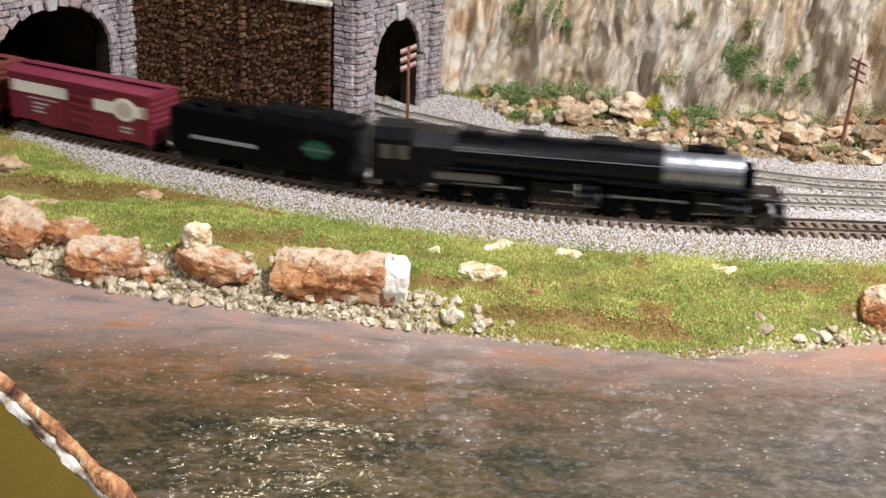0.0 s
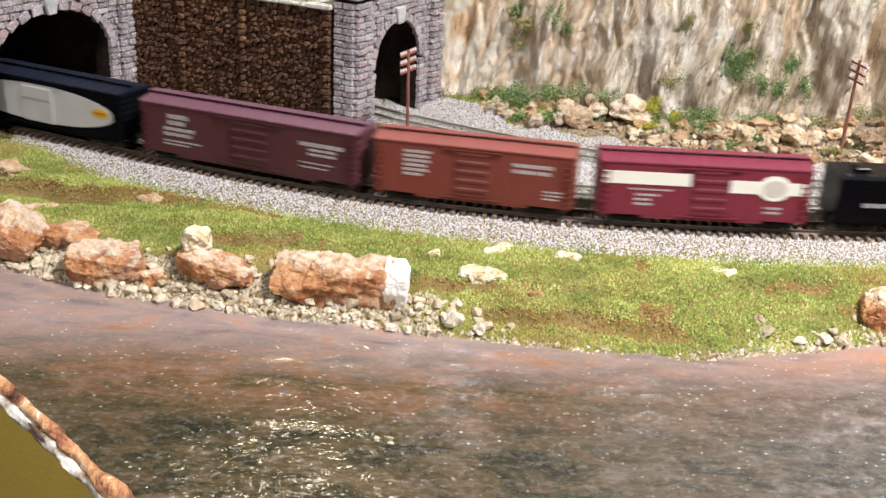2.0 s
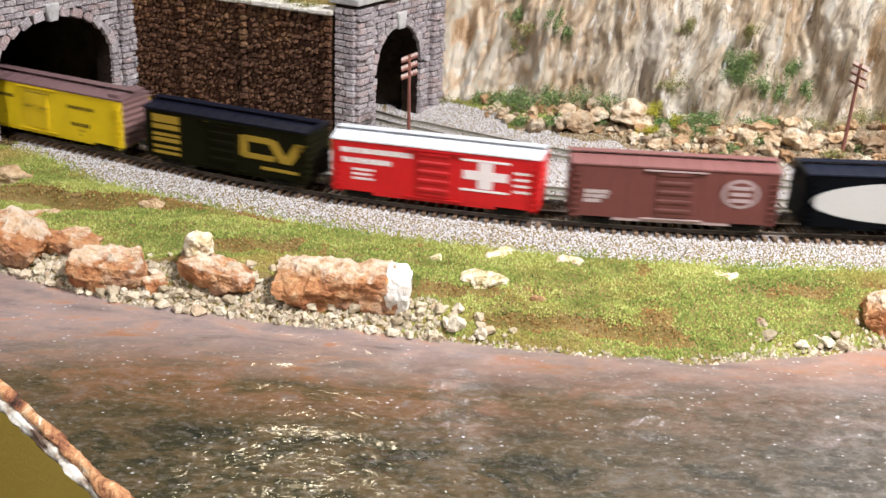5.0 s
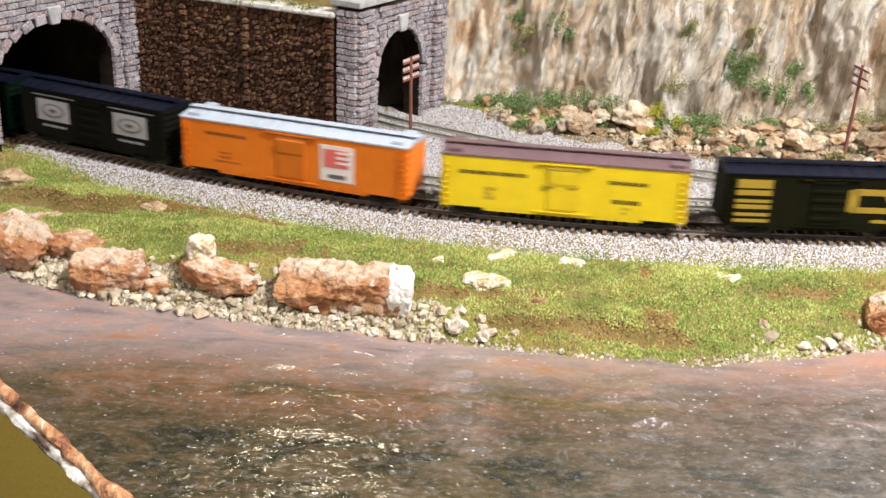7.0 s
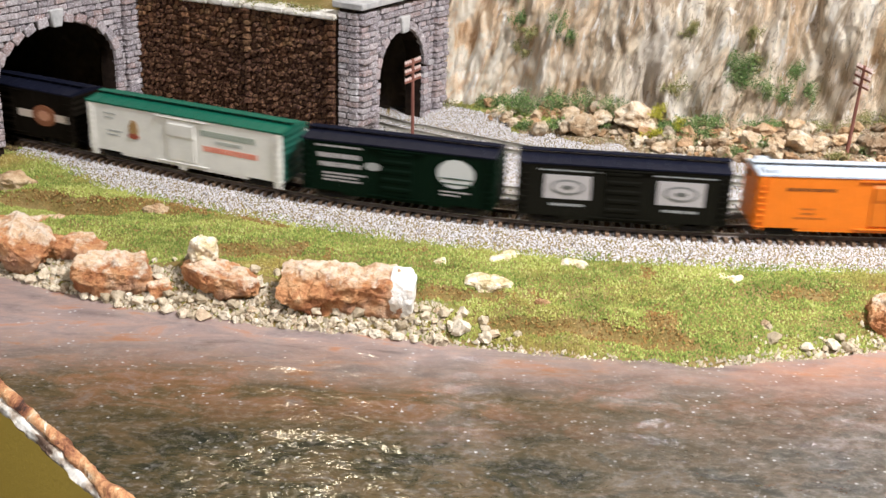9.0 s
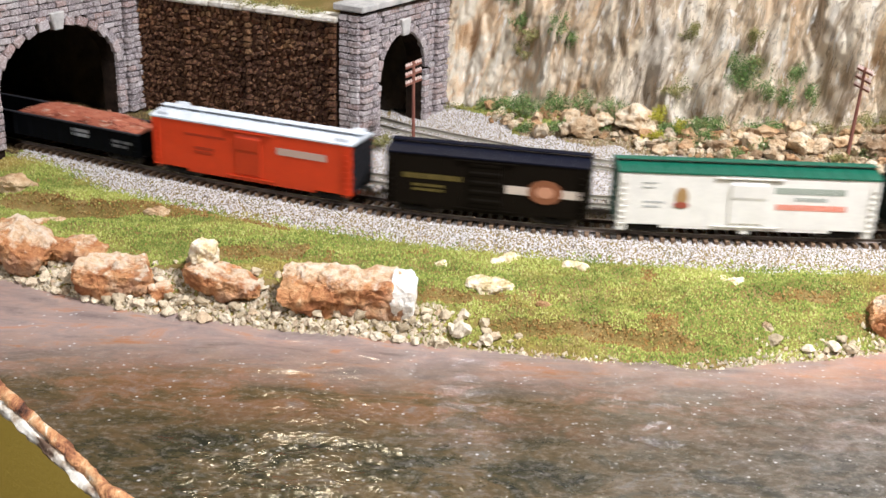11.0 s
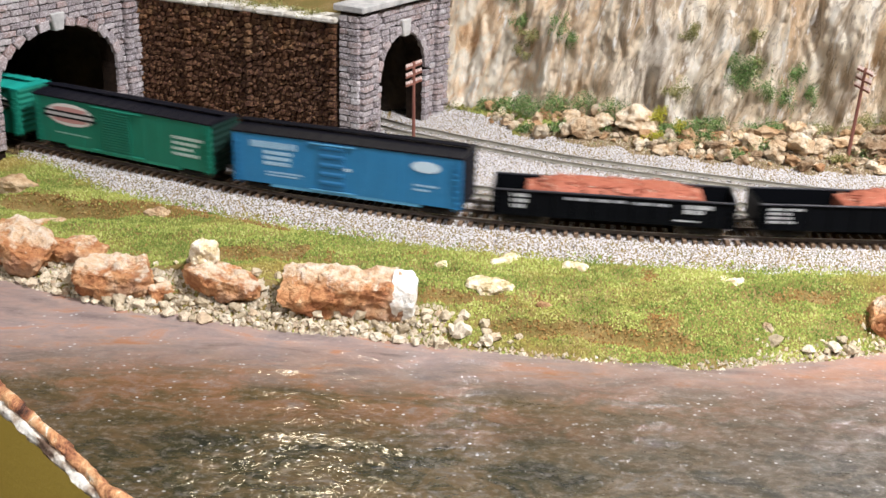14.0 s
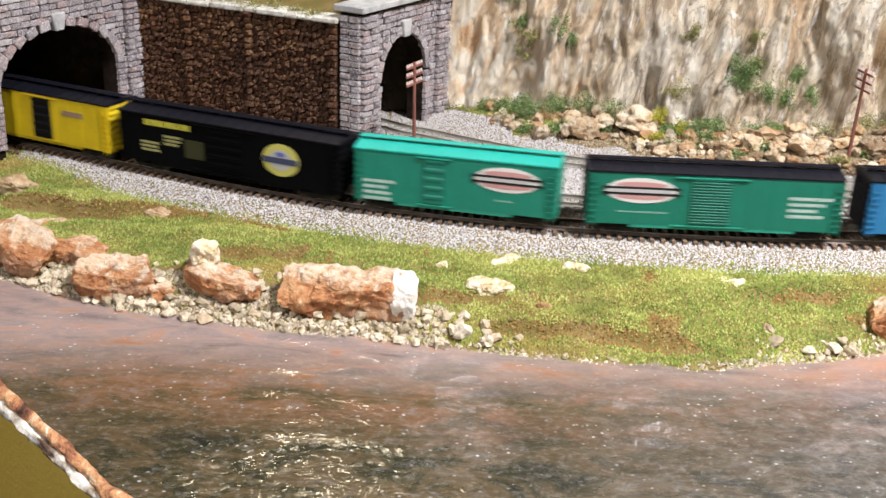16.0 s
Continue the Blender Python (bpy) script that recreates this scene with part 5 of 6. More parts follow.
def outline_z(bm, pts, z0, z1):
    """A solid from an outline of (x, y) pairs, between two heights."""
    a = [bm.verts.new((x, y, z0)) for x, y in pts]
    b = [bm.verts.new((x, y, z1)) for x, y in pts]
    bm.faces.new(a[::-1])
    bm.faces.new(b)
    for i in range(len(a)):
        j = (i + 1) % len(a)
        bm.faces.new((a[i], a[j], b[j], b[i]))
    bmesh.ops.recalc_face_normals(bm, faces=bm.faces)
    return bm


def outline_x(bm, pts, x0, x1):
    """A solid from an outline of (y, z) pairs, between two x values."""
    a = [bm.verts.new((x0, y, z)) for y, z in pts]
    b = [bm.verts.new((x1, y, z)) for y, z in pts]
    bm.faces.new(a)
    bm.faces.new(b[::-1])
    for i in range(len(a)):
        j = (i + 1) % len(a)
        bm.faces.new((a[j], a[i], b[i], b[j]))
    bmesh.ops.recalc_face_normals(bm, faces=bm.faces)
    return bm


def boxcar(label, length, body, roof=None, top=0.0455, door=0.022, door_x=0.0, door_colour=None, seams=11, walk_colour=None, end_colour=None, ribbed_door=False, sill=None, hatches=False, steps=False):
    """A model freight van: sides with seams, ribbed ends, roof with ribs, running board, doors, ladders, bogies."""
    t = thing("freight_car", label, "freight car", "freight cars of the train")
    L, roof = length / 2, roof or shade(body, 1.1)
    base, cb, cr = 0.0085, coat(body), coat(roof, 0.38)
    side = []
    for i in range(seams + 1):
        x = -L + 0.0015 + (2 * L - 0.003) * i / seams
        if abs(x - door_x) > door / 2 + 0.001:
            side += [(x - 0.0003, HALF), (x - 0.00015, HALF + 0.00028), (x + 0.00015, HALF + 0.00028), (x + 0.0003, HALF)]
    plan = [(-L, -HALF)] + [(x, -y) for x, y in side] + [(L, -HALF), (L, HALF)] + side[::-1] + [(-L, HALF)]
    part("body", outline_z(bmesh.new(), plan, base, top), cb, t)
    for s in (-1, 1):
        part("side_sill", box(bmesh.new(), -L + 0.030, L - 0.030, s * (HALF - 0.003), s * (HALF - 0.0002), base - 0.0022, base + 0.0002), coat(sill) if sill else cb, t)
    for way in (-1, 1):
        k, prof = 8, [(way * (L - 0.001), base)]
        for i in range(k):
            z0 = base + (top - base) * i / k
            h = (top - base) / k
            prof += [(way * (L + 0.0001), z0 + h * 0.1), (way * (L + 0.0011), z0 + h * 0.4), (way * (L + 0.0011), z0 + h * 0.6), (way * (L + 0.0001), z0 + h * 0.9)]
        prof.append((way * (L - 0.001), top))
        bm = prism(bmesh.new(), prof, -HALF + 0.0012, HALF - 0.0012)
        bmesh.ops.recalc_face_normals(bm, faces=bm.faces)
        part("end_panel", bm, coat(end_colour) if end_colour else cb, t)
        coupler(t, way * L, way)
    # roof: a low gable, its cross ribs in the outline
    n = int(length / 0.0105)
    rows = []
    for i in range(n + 1):
        x = -L - 0.0008 + (length + 0.0016) * i / n
        for dx, up in ((-0.0006, 0), (-0.0003, 0.0005), (0.0003, 0.0005), (0.0006, 0)):
            rows.append((max(-L - 0.0008, min(L + 0.0008, x + dx)), up))
    bm = bmesh.new()
    rings = [[bm.verts.new((x, y, z + up)) for y, z in ((-HALF - 0.0006, top - 0.0004), (-HALF - 0.0006, top + 0.0007), (0, top + 0.0030), (HALF + 0.0006, top + 0.0007), (HALF + 0.0006, top - 0.0004))] for x, up in rows]
    for p, q in zip(rings, rings[1:]):
        for j in range(5):
            m = (j + 1) % 5
            bm.faces.new((p[j], q[j], q[m], p[m]))
    bm.faces.new(rings[0])
    bm.faces.new(rings[-1][::-1])
    bmesh.ops.recalc_face_normals(bm, faces=bm.faces)
    part("roof", bm, cr, t)
    wz = top + 0.0046
    board = part("running_board", box(bmesh.new(), -L - 0.001, L + 0.001, -0.0034, 0.0034, wz, wz + 0.0006, 0.0001), coat(walk_colour or roof, 0.5), t)
    for i in range(6):
        x = -L + 0.004 + (length - 0.008) * i / 5
        part("bracket", box(bmesh.new(), x - 0.0005, x + 0.0005, -0.003, 0.003, top + 0.0026, wz), cr, board)
    if hatches:
        for way in (-1, 1):
            for y in (-0.0105, 0.0105):
                part("ice_hatch", box(bmesh.new(), way * (L - 0.0085) - 0.0048, way * (L - 0.0085) + 0.0048, y - 0.0045, y + 0.0045, top + 0.0008, top + 0.0040, 0.0005), cr, t)
    cd = coat(door_colour or shade(body, 0.82))
    for s in (-1, 1):
        k = 16 if ribbed_door else (1 if seams > 20 or seams == 2 else 5)
        z0, z1 = base + 0.0016, top - 0.0026
        prof = [(s * (HALF - 0.0008), z0)]
        for i in range(k):
            h = (z1 - z0) / k
            b = z0 + h * i
            prof += [(s * (HALF + 0.0010), b + h * 0.05), (s * (HALF + 0.0010), b + h * 0.55), (s * (HALF + 0.0015), b + h * 0.62), (s * (HALF + 0.0015), b + h * 0.88)]
        prof.append((s * (HALF - 0.0008), z1))
        part("door", outline_x(bmesh.new(), prof, door_x - door / 2, door_x + door / 2), cd, t)
        for z in (base + 0.0002, top - 0.0024):
            part("door_track", box(bmesh.new(), door_x - door * 0.95, door_x + door * 0.95, s * (HALF + 0.0002), s * (HALF + 0.0014), z, z + 0.0008), coat(sill or shade(body, 0.9)), t)
        for way in (-1, 1):
            ladder(t, way * (L - 0.0036), s, base - 0.0015, top - 0.001, coat(shade(body, 1.15)))
    part("underframe", box(bmesh.new(), -L + 0.004, L - 0.004, -0.0025, 0.0025, base - 0.003, base), coat(BLACK), t)
    part("brake_cylinder", rod(bmesh.new(), (-0.012, 0.007, base - 0.002), (0.004, 0.007, base - 0.002), 0.0022, n=10), coat(BLACK), t)
    part("brake_valve", box(bmesh.new(), 0.012, 0.018, -0.012, -0.007, base - 0.0045, base + 0.0002, 0.0004), coat(BLACK), t)
    part("brake_wheel", rod(bmesh.new(), (-L - 0.0009, 0.007, top - 0.006), (-L - 0.0016, 0.007, top - 0.006), 0.0028, n=14), coat(BLACK), t)
    if steps:
        for x in (-L + 0.004, 0.0, L - 0.004):
            part("step", box(bmesh.new(), x - 0.0032, x + 0.0032, -HALF - 0.0002, -HALF + 0.0012, base - 0.0048, base + 0.0003, 0.0003), cb, t)
    for x in (-L + 0.022, L - 0.022):
        truck(t, x)
    return t


def ride(t, back, front, off=0.0):
    TRAIN.append((t, back, front))
    return t


n = Nodes("wheel_steel", 0.45, 0.7)
MAT["wheel"] = n.color(n.ramp(n.noise(200), ((0.3, (0.03, 0.025, 0.022)), (0.7, (0.09, 0.075, 0.065))))).m
WHITE, CREAM, GREY = (0.78, 0.76, 0.72), (0.72, 0.68, 0.58), (0.45, 0.44, 0.43)


class Side:
    """Marks on the river side of a car, placed by fractions of its length (-1 to 1) and of its side's height (0 to 1)."""

    def __init__(self, car, length, base=0.0085, top=0.0455, y=None):
        self.car, self.L, self.base, self.h, self.y = car, length / 2, base, top - base, HALF if y is None else y

    def at(self, f0, f1, g0, g1):
        return f0 * self.L, f1 * self.L, self.base + g0 * self.h, self.base + g1 * self.h

    def bar(self, f0, f1, g0, g1, c, name="stripe", lift=0.00035, slant=0.0, y=None):
        return plate(self.car, *self.at(f0, f1, g0, g1), c, name, self.y if y is None else y, lift=lift, slant=slant)

    def oval(self, f0, f1, g0, g1, c, name="emblem", lift=0.00035, y=None):
        return plate(self.car, *self.at(f0, f1, g0, g1), c, name, self.y if y is None else y, round_=True, lift=lift)

    def words(self, f0, f1, g, rows, c, h=0.045, gap=0.09):
        x0, x1, _, z = self.at(f0, f1, 0, g)
        text_bars(self.car, x0, x1, z, rows, c, h * self.h, gap * self.h)


MAROON, RUST, PLUM, BROWN = (0.165, 0.018, 0.032), (0.16, 0.034, 0.022), (0.075, 0.020, 0.024), (0.145, 0.045, 0.036)
PALE, SILVER, NAVY, GOLD = (0.38, 0.35, 0.335), (0.46, 0.50, 0.54), (0.007, 0.008, 0.016), (0.34, 0.215, 0.022)


def freight_cars():
    def car(label, back, front, body, **more):
        t = boxcar(label, back - front, body, **more)
        ride(t, back, front)
        return Side(t, back - front)

    s = car("maroon boxcar with cream stripes and an oval emblem", 0.5913, 0.4498, MAROON, roof=(0.20, 0.030, 0.052), door_x=0.004)
    s.bar(-0.97, -0.14, 0.60, 0.84, CREAM)
    s.bar(0.24, 0.97, 0.52, 0.76, CREAM)
    s.oval(0.50, 0.82, 0.40, 0.88, CREAM, lift=0.0006)
    s.oval(0.55, 0.77, 0.48, 0.80, (0.50, 0.44, 0.38), lift=0.0008)
    s.words(-0.72, -0.30, 0.52, 1, PALE, 0.03)
    s.words(-0.66, -0.42, 0.42, 3, PALE)
    s.words(0.58, 0.76, 0.28, 2, PALE)
    s = car("rust-brown boxcar with white lettering", 0.7455, 0.6067, RUST, roof=(0.26, 0.075, 0.06))
    s.words(-0.70, -0.42, 0.86, 6, PALE, 0.055)
    s.words(0.40, 0.80, 0.80, 2, PALE, 0.07, 0.12)
    s.words(0.72, 0.92, 0.32, 3, PALE, 0.03, 0.07)
    s = car("long plum-brown boxcar with faded white lettering", 0.9350, 0.7560, PLUM, roof=(0.16, 0.070, 0.095), door=0.030, door_x=0.004, seams=14)
    s.words(-0.74, -0.54, 0.82, 2, PALE, 0.09, 0.13)
    s.words(-0.78, -0.48, 0.55, 2, PALE, 0.07, 0.11)
    s.words(-0.78, -0.42, 0.28, 2, PALE, 0.03, 0.07)
    s.words(0.50, 0.90, 0.72, 1, PALE, 0.08)
    s.words(0.58, 0.82, 0.60, 2, PALE, 0.05)
    s.words(0.50, 0.80, 0.32, 2, PALE, 0.025)
    s = car("black boxcar with a long pale grey ellipse and ribbed door", 1.1180, 0.9560, (0.0035, 0.004, 0.005), roof=(0.014, 0.017, 0.028), door=0.030, door_x=-0.001, door_colour=(0.50, 0.48, 0.45), seams=2)
    s.oval(-0.95, 0.93, 0.08, 0.90, (0.50, 0.48, 0.45), "ellipse")
    s.oval(0.66, 0.86, 0.44, 0.62, (0.72, 0.36, 0.02), "patch", 0.0006)
    s.bar(0.69, 0.83, 0.51, 0.55, (0.35, 0.16, 0.01), "lettering", 0.0008)
    s.words(-0.76, -0.32, 0.72, 1, (0.05, 0.05, 0.05), 0.045)
    s.words(-0.60, -0.40, 0.60, 3, (0.09, 0.09, 0.09))
    s = car("brown boxcar with a round grey emblem", 1.2754, 1.1360, BROWN, roof=(0.24, 0.10, 0.09), sill=(0.42, 0.30, 0.28))
    s.oval(0.46, 0.82, 0.30, 0.86, (0.36, 0.26, 0.25))
    s.oval(0.50, 0.78, 0.36, 0.80, BROWN, lift=0.0006)
    for g in (0.42, 0.54, 0.66):
        s.bar(0.54, 0.74, g, g + 0.07, (0.40, 0.30, 0.29), "emblem_bar", 0.0008)
    s.words(-0.86, -0.62, 0.52, 3, (0.48, 0.40, 0.38), 0.07)
    s = car("bright red boxcar with white roof and chequered emblem", 1.4413, 1.2937, (0.56, 0.010, 0.012), roof=(0.74, 0.76, 0.78), walk_colour=(0.55, 0.57, 0.6))
    s.words(-0.92, -0.22, 0.86, 1, WHITE, 0.10)
    s.words(-0.90, -0.42, 0.66, 1, WHITE, 0.10)
    s.words(-0.80, -0.58, 0.46, 3, WHITE)
    s.words(-0.08, 0.10, 0.62, 1, WHITE, 0.03)
    s.words(-0.06, 0.10, 0.40, 2, WHITE, 0.06)
    s.bar(0.26, 0.72, 0.84, 0.88, WHITE, "emblem_edge")
    s.bar(0.26, 0.72, 0.26, 0.30, WHITE, "emblem_edge")
    for i in range(3):
        for j in range(3):
            if (i + j) % 2 or (i, j) == (1, 1):
                s.bar(0.28 + i * 0.142, 0.42 + i * 0.142, 0.32 + j * 0.17, 0.49 + j * 0.17, (0.80, 0.70, 0.68), "emblem_square")
    s.words(0.76, 0.94, 0.72, 4, WHITE, 0.05, 0.12)
    s = car("dark olive boxcar with gold block emblem and lettering", 1.5968, 1.4584, (0.010, 0.0095, 0.004), roof=NAVY)
    for g0, g1 in ((0.74, 0.90), (0.60, 0.70), (0.46, 0.52), (0.34, 0.42), (0.20, 0.26), (0.08, 0.14)):
        s.bar(-0.90, -0.56, g0, g1, GOLD, "lettering")
    for f0, f1, g0, g1 in ((0.20, 0.30, 0.34, 0.76), (0.24, 0.58, 0.66, 0.78), (0.24, 0.62, 0.32, 0.43)):
        s.bar(f0, f1, g0, g1, GOLD, "emblem_bar")
    s.bar(0.68, 0.80, 0.32, 0.76, GOLD, "emblem_bar", 0.0004, -0.011)
    s.bar(0.70, 0.82, 0.32, 0.76, GOLD, "emblem_bar", 0.00055, 0.012)
    s.bar(0.46, 0.92, 0.13, 0.19, GOLD, "lettering")
    s.words(-0.25, 0.10, 0.93, 1, GOLD, 0.02)
    yellow, ink = (0.78, 0.55, 0.012), (0.10, 0.06, 0.01)
    s = car("bright yellow refrigerator car with mauve-brown roof", 1.7877, 1.6195, yellow, roof=(0.165, 0.095, 0.095), door=0.020, door_colour=(0.74, 0.51, 0.012), hatches=True, seams=30, end_colour=(0.20, 0.11, 0.10))
    s.words(-0.86, -0.30, 0.72, 1, ink, 0.07)
    s.words(-0.64, -0.54, 0.42, 3, (0.45, 0.31, 0.02), 0.07)
    s.bar(-0.14, 0.14, 0.84, 0.88, (0.40, 0.28, 0.02), "hinge", 0.0016)
    s.bar(-0.16, -0.06, 0.52, 0.56, (0.40, 0.28, 0.02), "hinge", 0.0016)
    s.bar(0.03, 0.12, 0.52, 0.56, (0.40, 0.28, 0.02), "hinge", 0.0016)
    s.words(0.36, 0.68, 0.72, 1, ink, 0.07)
    s.words(0.40, 0.62, 0.36, 1, ink, 0.08)
    s.words(0.48, 0.56, 0.22, 2, (0.45, 0.31, 0.02), 0.05)
    orange = (0.72, 0.175, 0.010)
    s = car("orange refrigerator car with silver roof and square emblem", 1.9878, 1.8087, orange, roof=SILVER, door=0.022, hatches=True, seams=30)
    s.bar(0.26, 0.55, 0.14, 0.86, (0.74, 0.66, 0.58), "emblem")
    s.bar(0.29, 0.50, 0.42, 0.78, (0.70, 0.14, 0.12), "emblem_patch", 0.0006)
    for g in (0.50, 0.60, 0.70):
        s.bar(0.40, 0.53, g, g + 0.05, (0.74, 0.60, 0.54), "emblem_bar", 0.0008)
    s.bar(0.33, 0.48, 0.20, 0.28, (0.12, 0.10, 0.10), "emblem_bar", 0.0006)
    s.words(-0.78, -0.40, 0.78, 1, (0.16, 0.05, 0.01), 0.06)
    s.words(-0.66, -0.54, 0.40, 2, (0.38, 0.10, 0.01), 0.04)
    s.words(-0.70, -0.46, 0.22, 1, (0.38, 0.10, 0.01), 0.04)
    s = car("dark grey-olive boxcar with two white square emblems", 2.1462, 2.0046, (0.009, 0.0085, 0.006), roof=NAVY)
    for f in (-0.76, 0.32):
        s.bar(f, f + 0.45, 0.34, 0.80, PALE, "emblem")
        s.oval(f + 0.06, f + 0.39, 0.42, 0.72, (0.15, 0.15, 0.14), lift=0.0006)
        s.oval(f + 0.09, f + 0.36, 0.46, 0.68, PALE, lift=0.0008)
        s.oval(f + 0.17, f + 0.28, 0.53, 0.61, (0.10, 0.10, 0.09), lift=0.001)
        s.words(f - 0.06, f + 0.55, 0.90, 1, (0.28, 0.28, 0.27), 0.025)
        s.words(f + 0.06, f + 0.40, 0.25, 1, (0.28, 0.28, 0.27), 0.05)
    s = car("very dark green boxcar with a round white emblem", 2.3002, 2.1604, (0.0028, 0.009, 0.0045), roof=NAVY)
    s.words(-0.86, -0.36, 0.92, 1, PALE, 0.035)
    s.words(-0.84, -0.38, 0.76, 1, PALE, 0.09)
    s.words(-0.82, -0.38, 0.58, 1, PALE, 0.09)
    s.words(-0.78, -0.32, 0.38, 3, PALE, 0.035, 0.07)
    s.oval(-0.34, -0.16, 0.50, 0.66, (0.30, 0.30, 0.28))
    s.oval(0.42, 0.80, 0.34, 0.90, (0.50, 0.50, 0.47))
    for g in (0.42, 0.52):
        s.bar(0.46, 0.78, g, g + 0.025, (0.02, 0.05, 0.03), "emblem_bar", 0.0006)
    s.words(0.46, 0.76, 0.28, 2, PALE, 0.03, 0.07)
    s = car("cream-white refrigerator car with green roof and ends", 2.4895, 2.3140, (0.76, 0.73, 0.66), roof=(0.004, 0.095, 0.056), end_colour=(0.004, 0.07, 0.045), door=0.024, door_colour=(0.75, 0.72, 0.65), seams=2, steps=True, sill=(0.72, 0.69, 0.62))
    s.oval(-0.56, -0.46, 0.34, 0.74, (0.34, 0.20, 0.08), "emblem")
    s.oval(-0.57, -0.45, 0.34, 0.46, (0.30, 0.07, 0.04), "emblem_patch", 0.0006)
    s.words(-0.82, -0.70, 0.82, 2, (0.35, 0.35, 0.32), 0.03)
    s.words(-0.80, -0.64, 0.46, 2, (0.40, 0.40, 0.38), 0.04)
    s.words(0.20, 0.74, 0.80, 1, (0.30, 0.34, 0.28), 0.12)
    s.words(0.36, 0.60, 0.62, 1, (0.34, 0.36, 0.32), 0.07)
    s.words(0.22, 0.76, 0.48, 1, (0.72, 0.24, 0.16), 0.11)
    s = car("dark brown boxcar with winged orange emblem", 2.6468, 2.5069, (0.008, 0.006, 0.004), roof=NAVY)
    s.words(-0.84, -0.24, 0.62, 1, (0.11, 0.08, 0.018), 0.10)
    s.words(-0.74, -0.40, 0.42, 2, (0.11, 0.08, 0.018), 0.05)
    s.bar(0.20, 0.95, 0.38, 0.54, (0.55, 0.46, 0.38), "emblem_bar")
    s.oval(0.42, 0.76, 0.24, 0.70, (0.22, 0.08, 0.035), lift=0.0006)
    s.oval(0.50, 0.68, 0.36, 0.58, (0.50, 0.24, 0.14), lift=0.0008)
    scarlet = (0.60, 0.050, 0.012)
    s = car("orange-red refrigerator car with silver-white roof and black ends", 2.8366, 2.6697, scarlet, roof=(0.60, 0.64, 0.68), end_colour=(0.012, 0.012, 0.014), door=0.020, hatches=True, seams=30)
    s.bar(0.28, 0.76, 0.60, 0.74, (0.50, 0.36, 0.30), "emblem")
    s.words(0.31, 0.73, 0.70, 1, WHITE, 0.06)
    s.words(-0.66, -0.24, 0.76, 1, (0.30, 0.03, 0.01), 0.05)
    s.words(-0.56, -0.36, 0.50, 2, (0.30, 0.03, 0.01), 0.06)
    s = car("sky-blue boxcar with black roof and black ends", 3.4131, 3.2387, (0.022, 0.165, 0.34), roof=(0.007, 0.007, 0.010), end_colour=(0.010, 0.010, 0.014), door=0.018, door_x=-0.009, door_colour=(0.016, 0.13, 0.28), sill=(0.10, 0.32, 0.50), seams=12)
    s.words(-0.84, -0.42, 0.86, 1, (0.30, 0.46, 0.58), 0.13)
    s.words(-0.72, -0.46, 0.68, 3, (0.34, 0.50, 0.60), 0.07, 0.11)
    s.words(-0.70, -0.36, 0.26, 2, (0.30, 0.46, 0.58), 0.03, 0.06)
    s.words(-0.06, 0.06, 0.52, 1, (0.40, 0.54, 0.62), 0.06)
    s.oval(0.58, 0.82, 0.64, 0.86, (0.50, 0.62, 0.70))
    s.words(0.60, 0.80, 0.40, 2, (0.30, 0.46, 0.58), 0.04)
    for label, back, front, roof, body, fo, dx, dw, rib, fw in (("green boxcar with black roof and striped oval emblem", 3.6018, 3.4301, (0.008, 0.008, 0.012), (0.008, 0.155, 0.098), -0.86, -0.003, 0.026, True, 0.58),
                                                                ("teal-green boxcar with bright roof and striped oval emblem", 3.7624, 3.6196, (0.016, 0.38, 0.30), (0.010, 0.19, 0.125), 0.20, -0.014, 0.013, False, -0.92)):
        s = car(label, back, front, body, roof=roof, door=dw, door_x=dx, ribbed_door=rib, sill=(0.02, 0.26, 0.17), end_colour=(0.012, 0.03, 0.024) if rib else None)
        s.oval(fo, fo + (0.56 if rib else 0.64), 0.42, 0.90, (0.66, 0.62, 0.58))
        s.oval(fo + 0.08, fo + (0.48 if rib else 0.56), 0.72, 0.83, (0.50, 0.26, 0.24), "emblem_band", 0.0005)
        s.oval(fo + 0.08, fo + (0.48 if rib else 0.56), 0.49, 0.60, (0.50, 0.26, 0.24), "emblem_band", 0.0005)
        for g in (0.58, 0.69):
            s.bar(fo - 0.03, fo + (0.59 if rib else 0.67), g, g + 0.045, (0.02, 0.02, 0.02), "emblem_bar", 0.0007)
        s.bar(fo + 0.04, fo + 0.52, 0.625, 0.69, (0.45, 0.43, 0.42), "emblem_bar", 0.0007)
        s.words(fw, fw + 0.34, 0.66 if rib else 0.42, 4, (0.42, 0.52, 0.46), 0.06, 0.115)
        s.words(-0.76 if rib else 0.4, -0.36 if rib else 0.6, 0.26, 1, (0.20, 0.38, 0.30), 0.03)
    s = car("long black boxcar with yellow lettering and a round emblem", 3.9600, 3.7715, (0.0035, 0.0035, 0.004), roof=(0.007, 0.007, 0.011), door=0.03, seams=14)
    s.words(-0.76, -0.32, 0.90, 1, (0.56, 0.50, 0.06), 0.12)
    s.words(-0.58, -0.40, 0.62, 3, (0.36, 0.34, 0.14), 0.05, 0.08)
    s.words(-0.80, -0.62, 0.44, 3, (0.36, 0.34, 0.14), 0.05, 0.08)
    s.bar(-0.38, -0.20, 0.22, 0.60, (0.045, 0.045, 0.022), "panel")
    s.oval(0.34, 0.66, 0.18, 0.84, (0.55, 0.50, 0.12))
    s.oval(0.40, 0.60, 0.30, 0.72, (0.45, 0.44, 0.42), lift=0.0006)
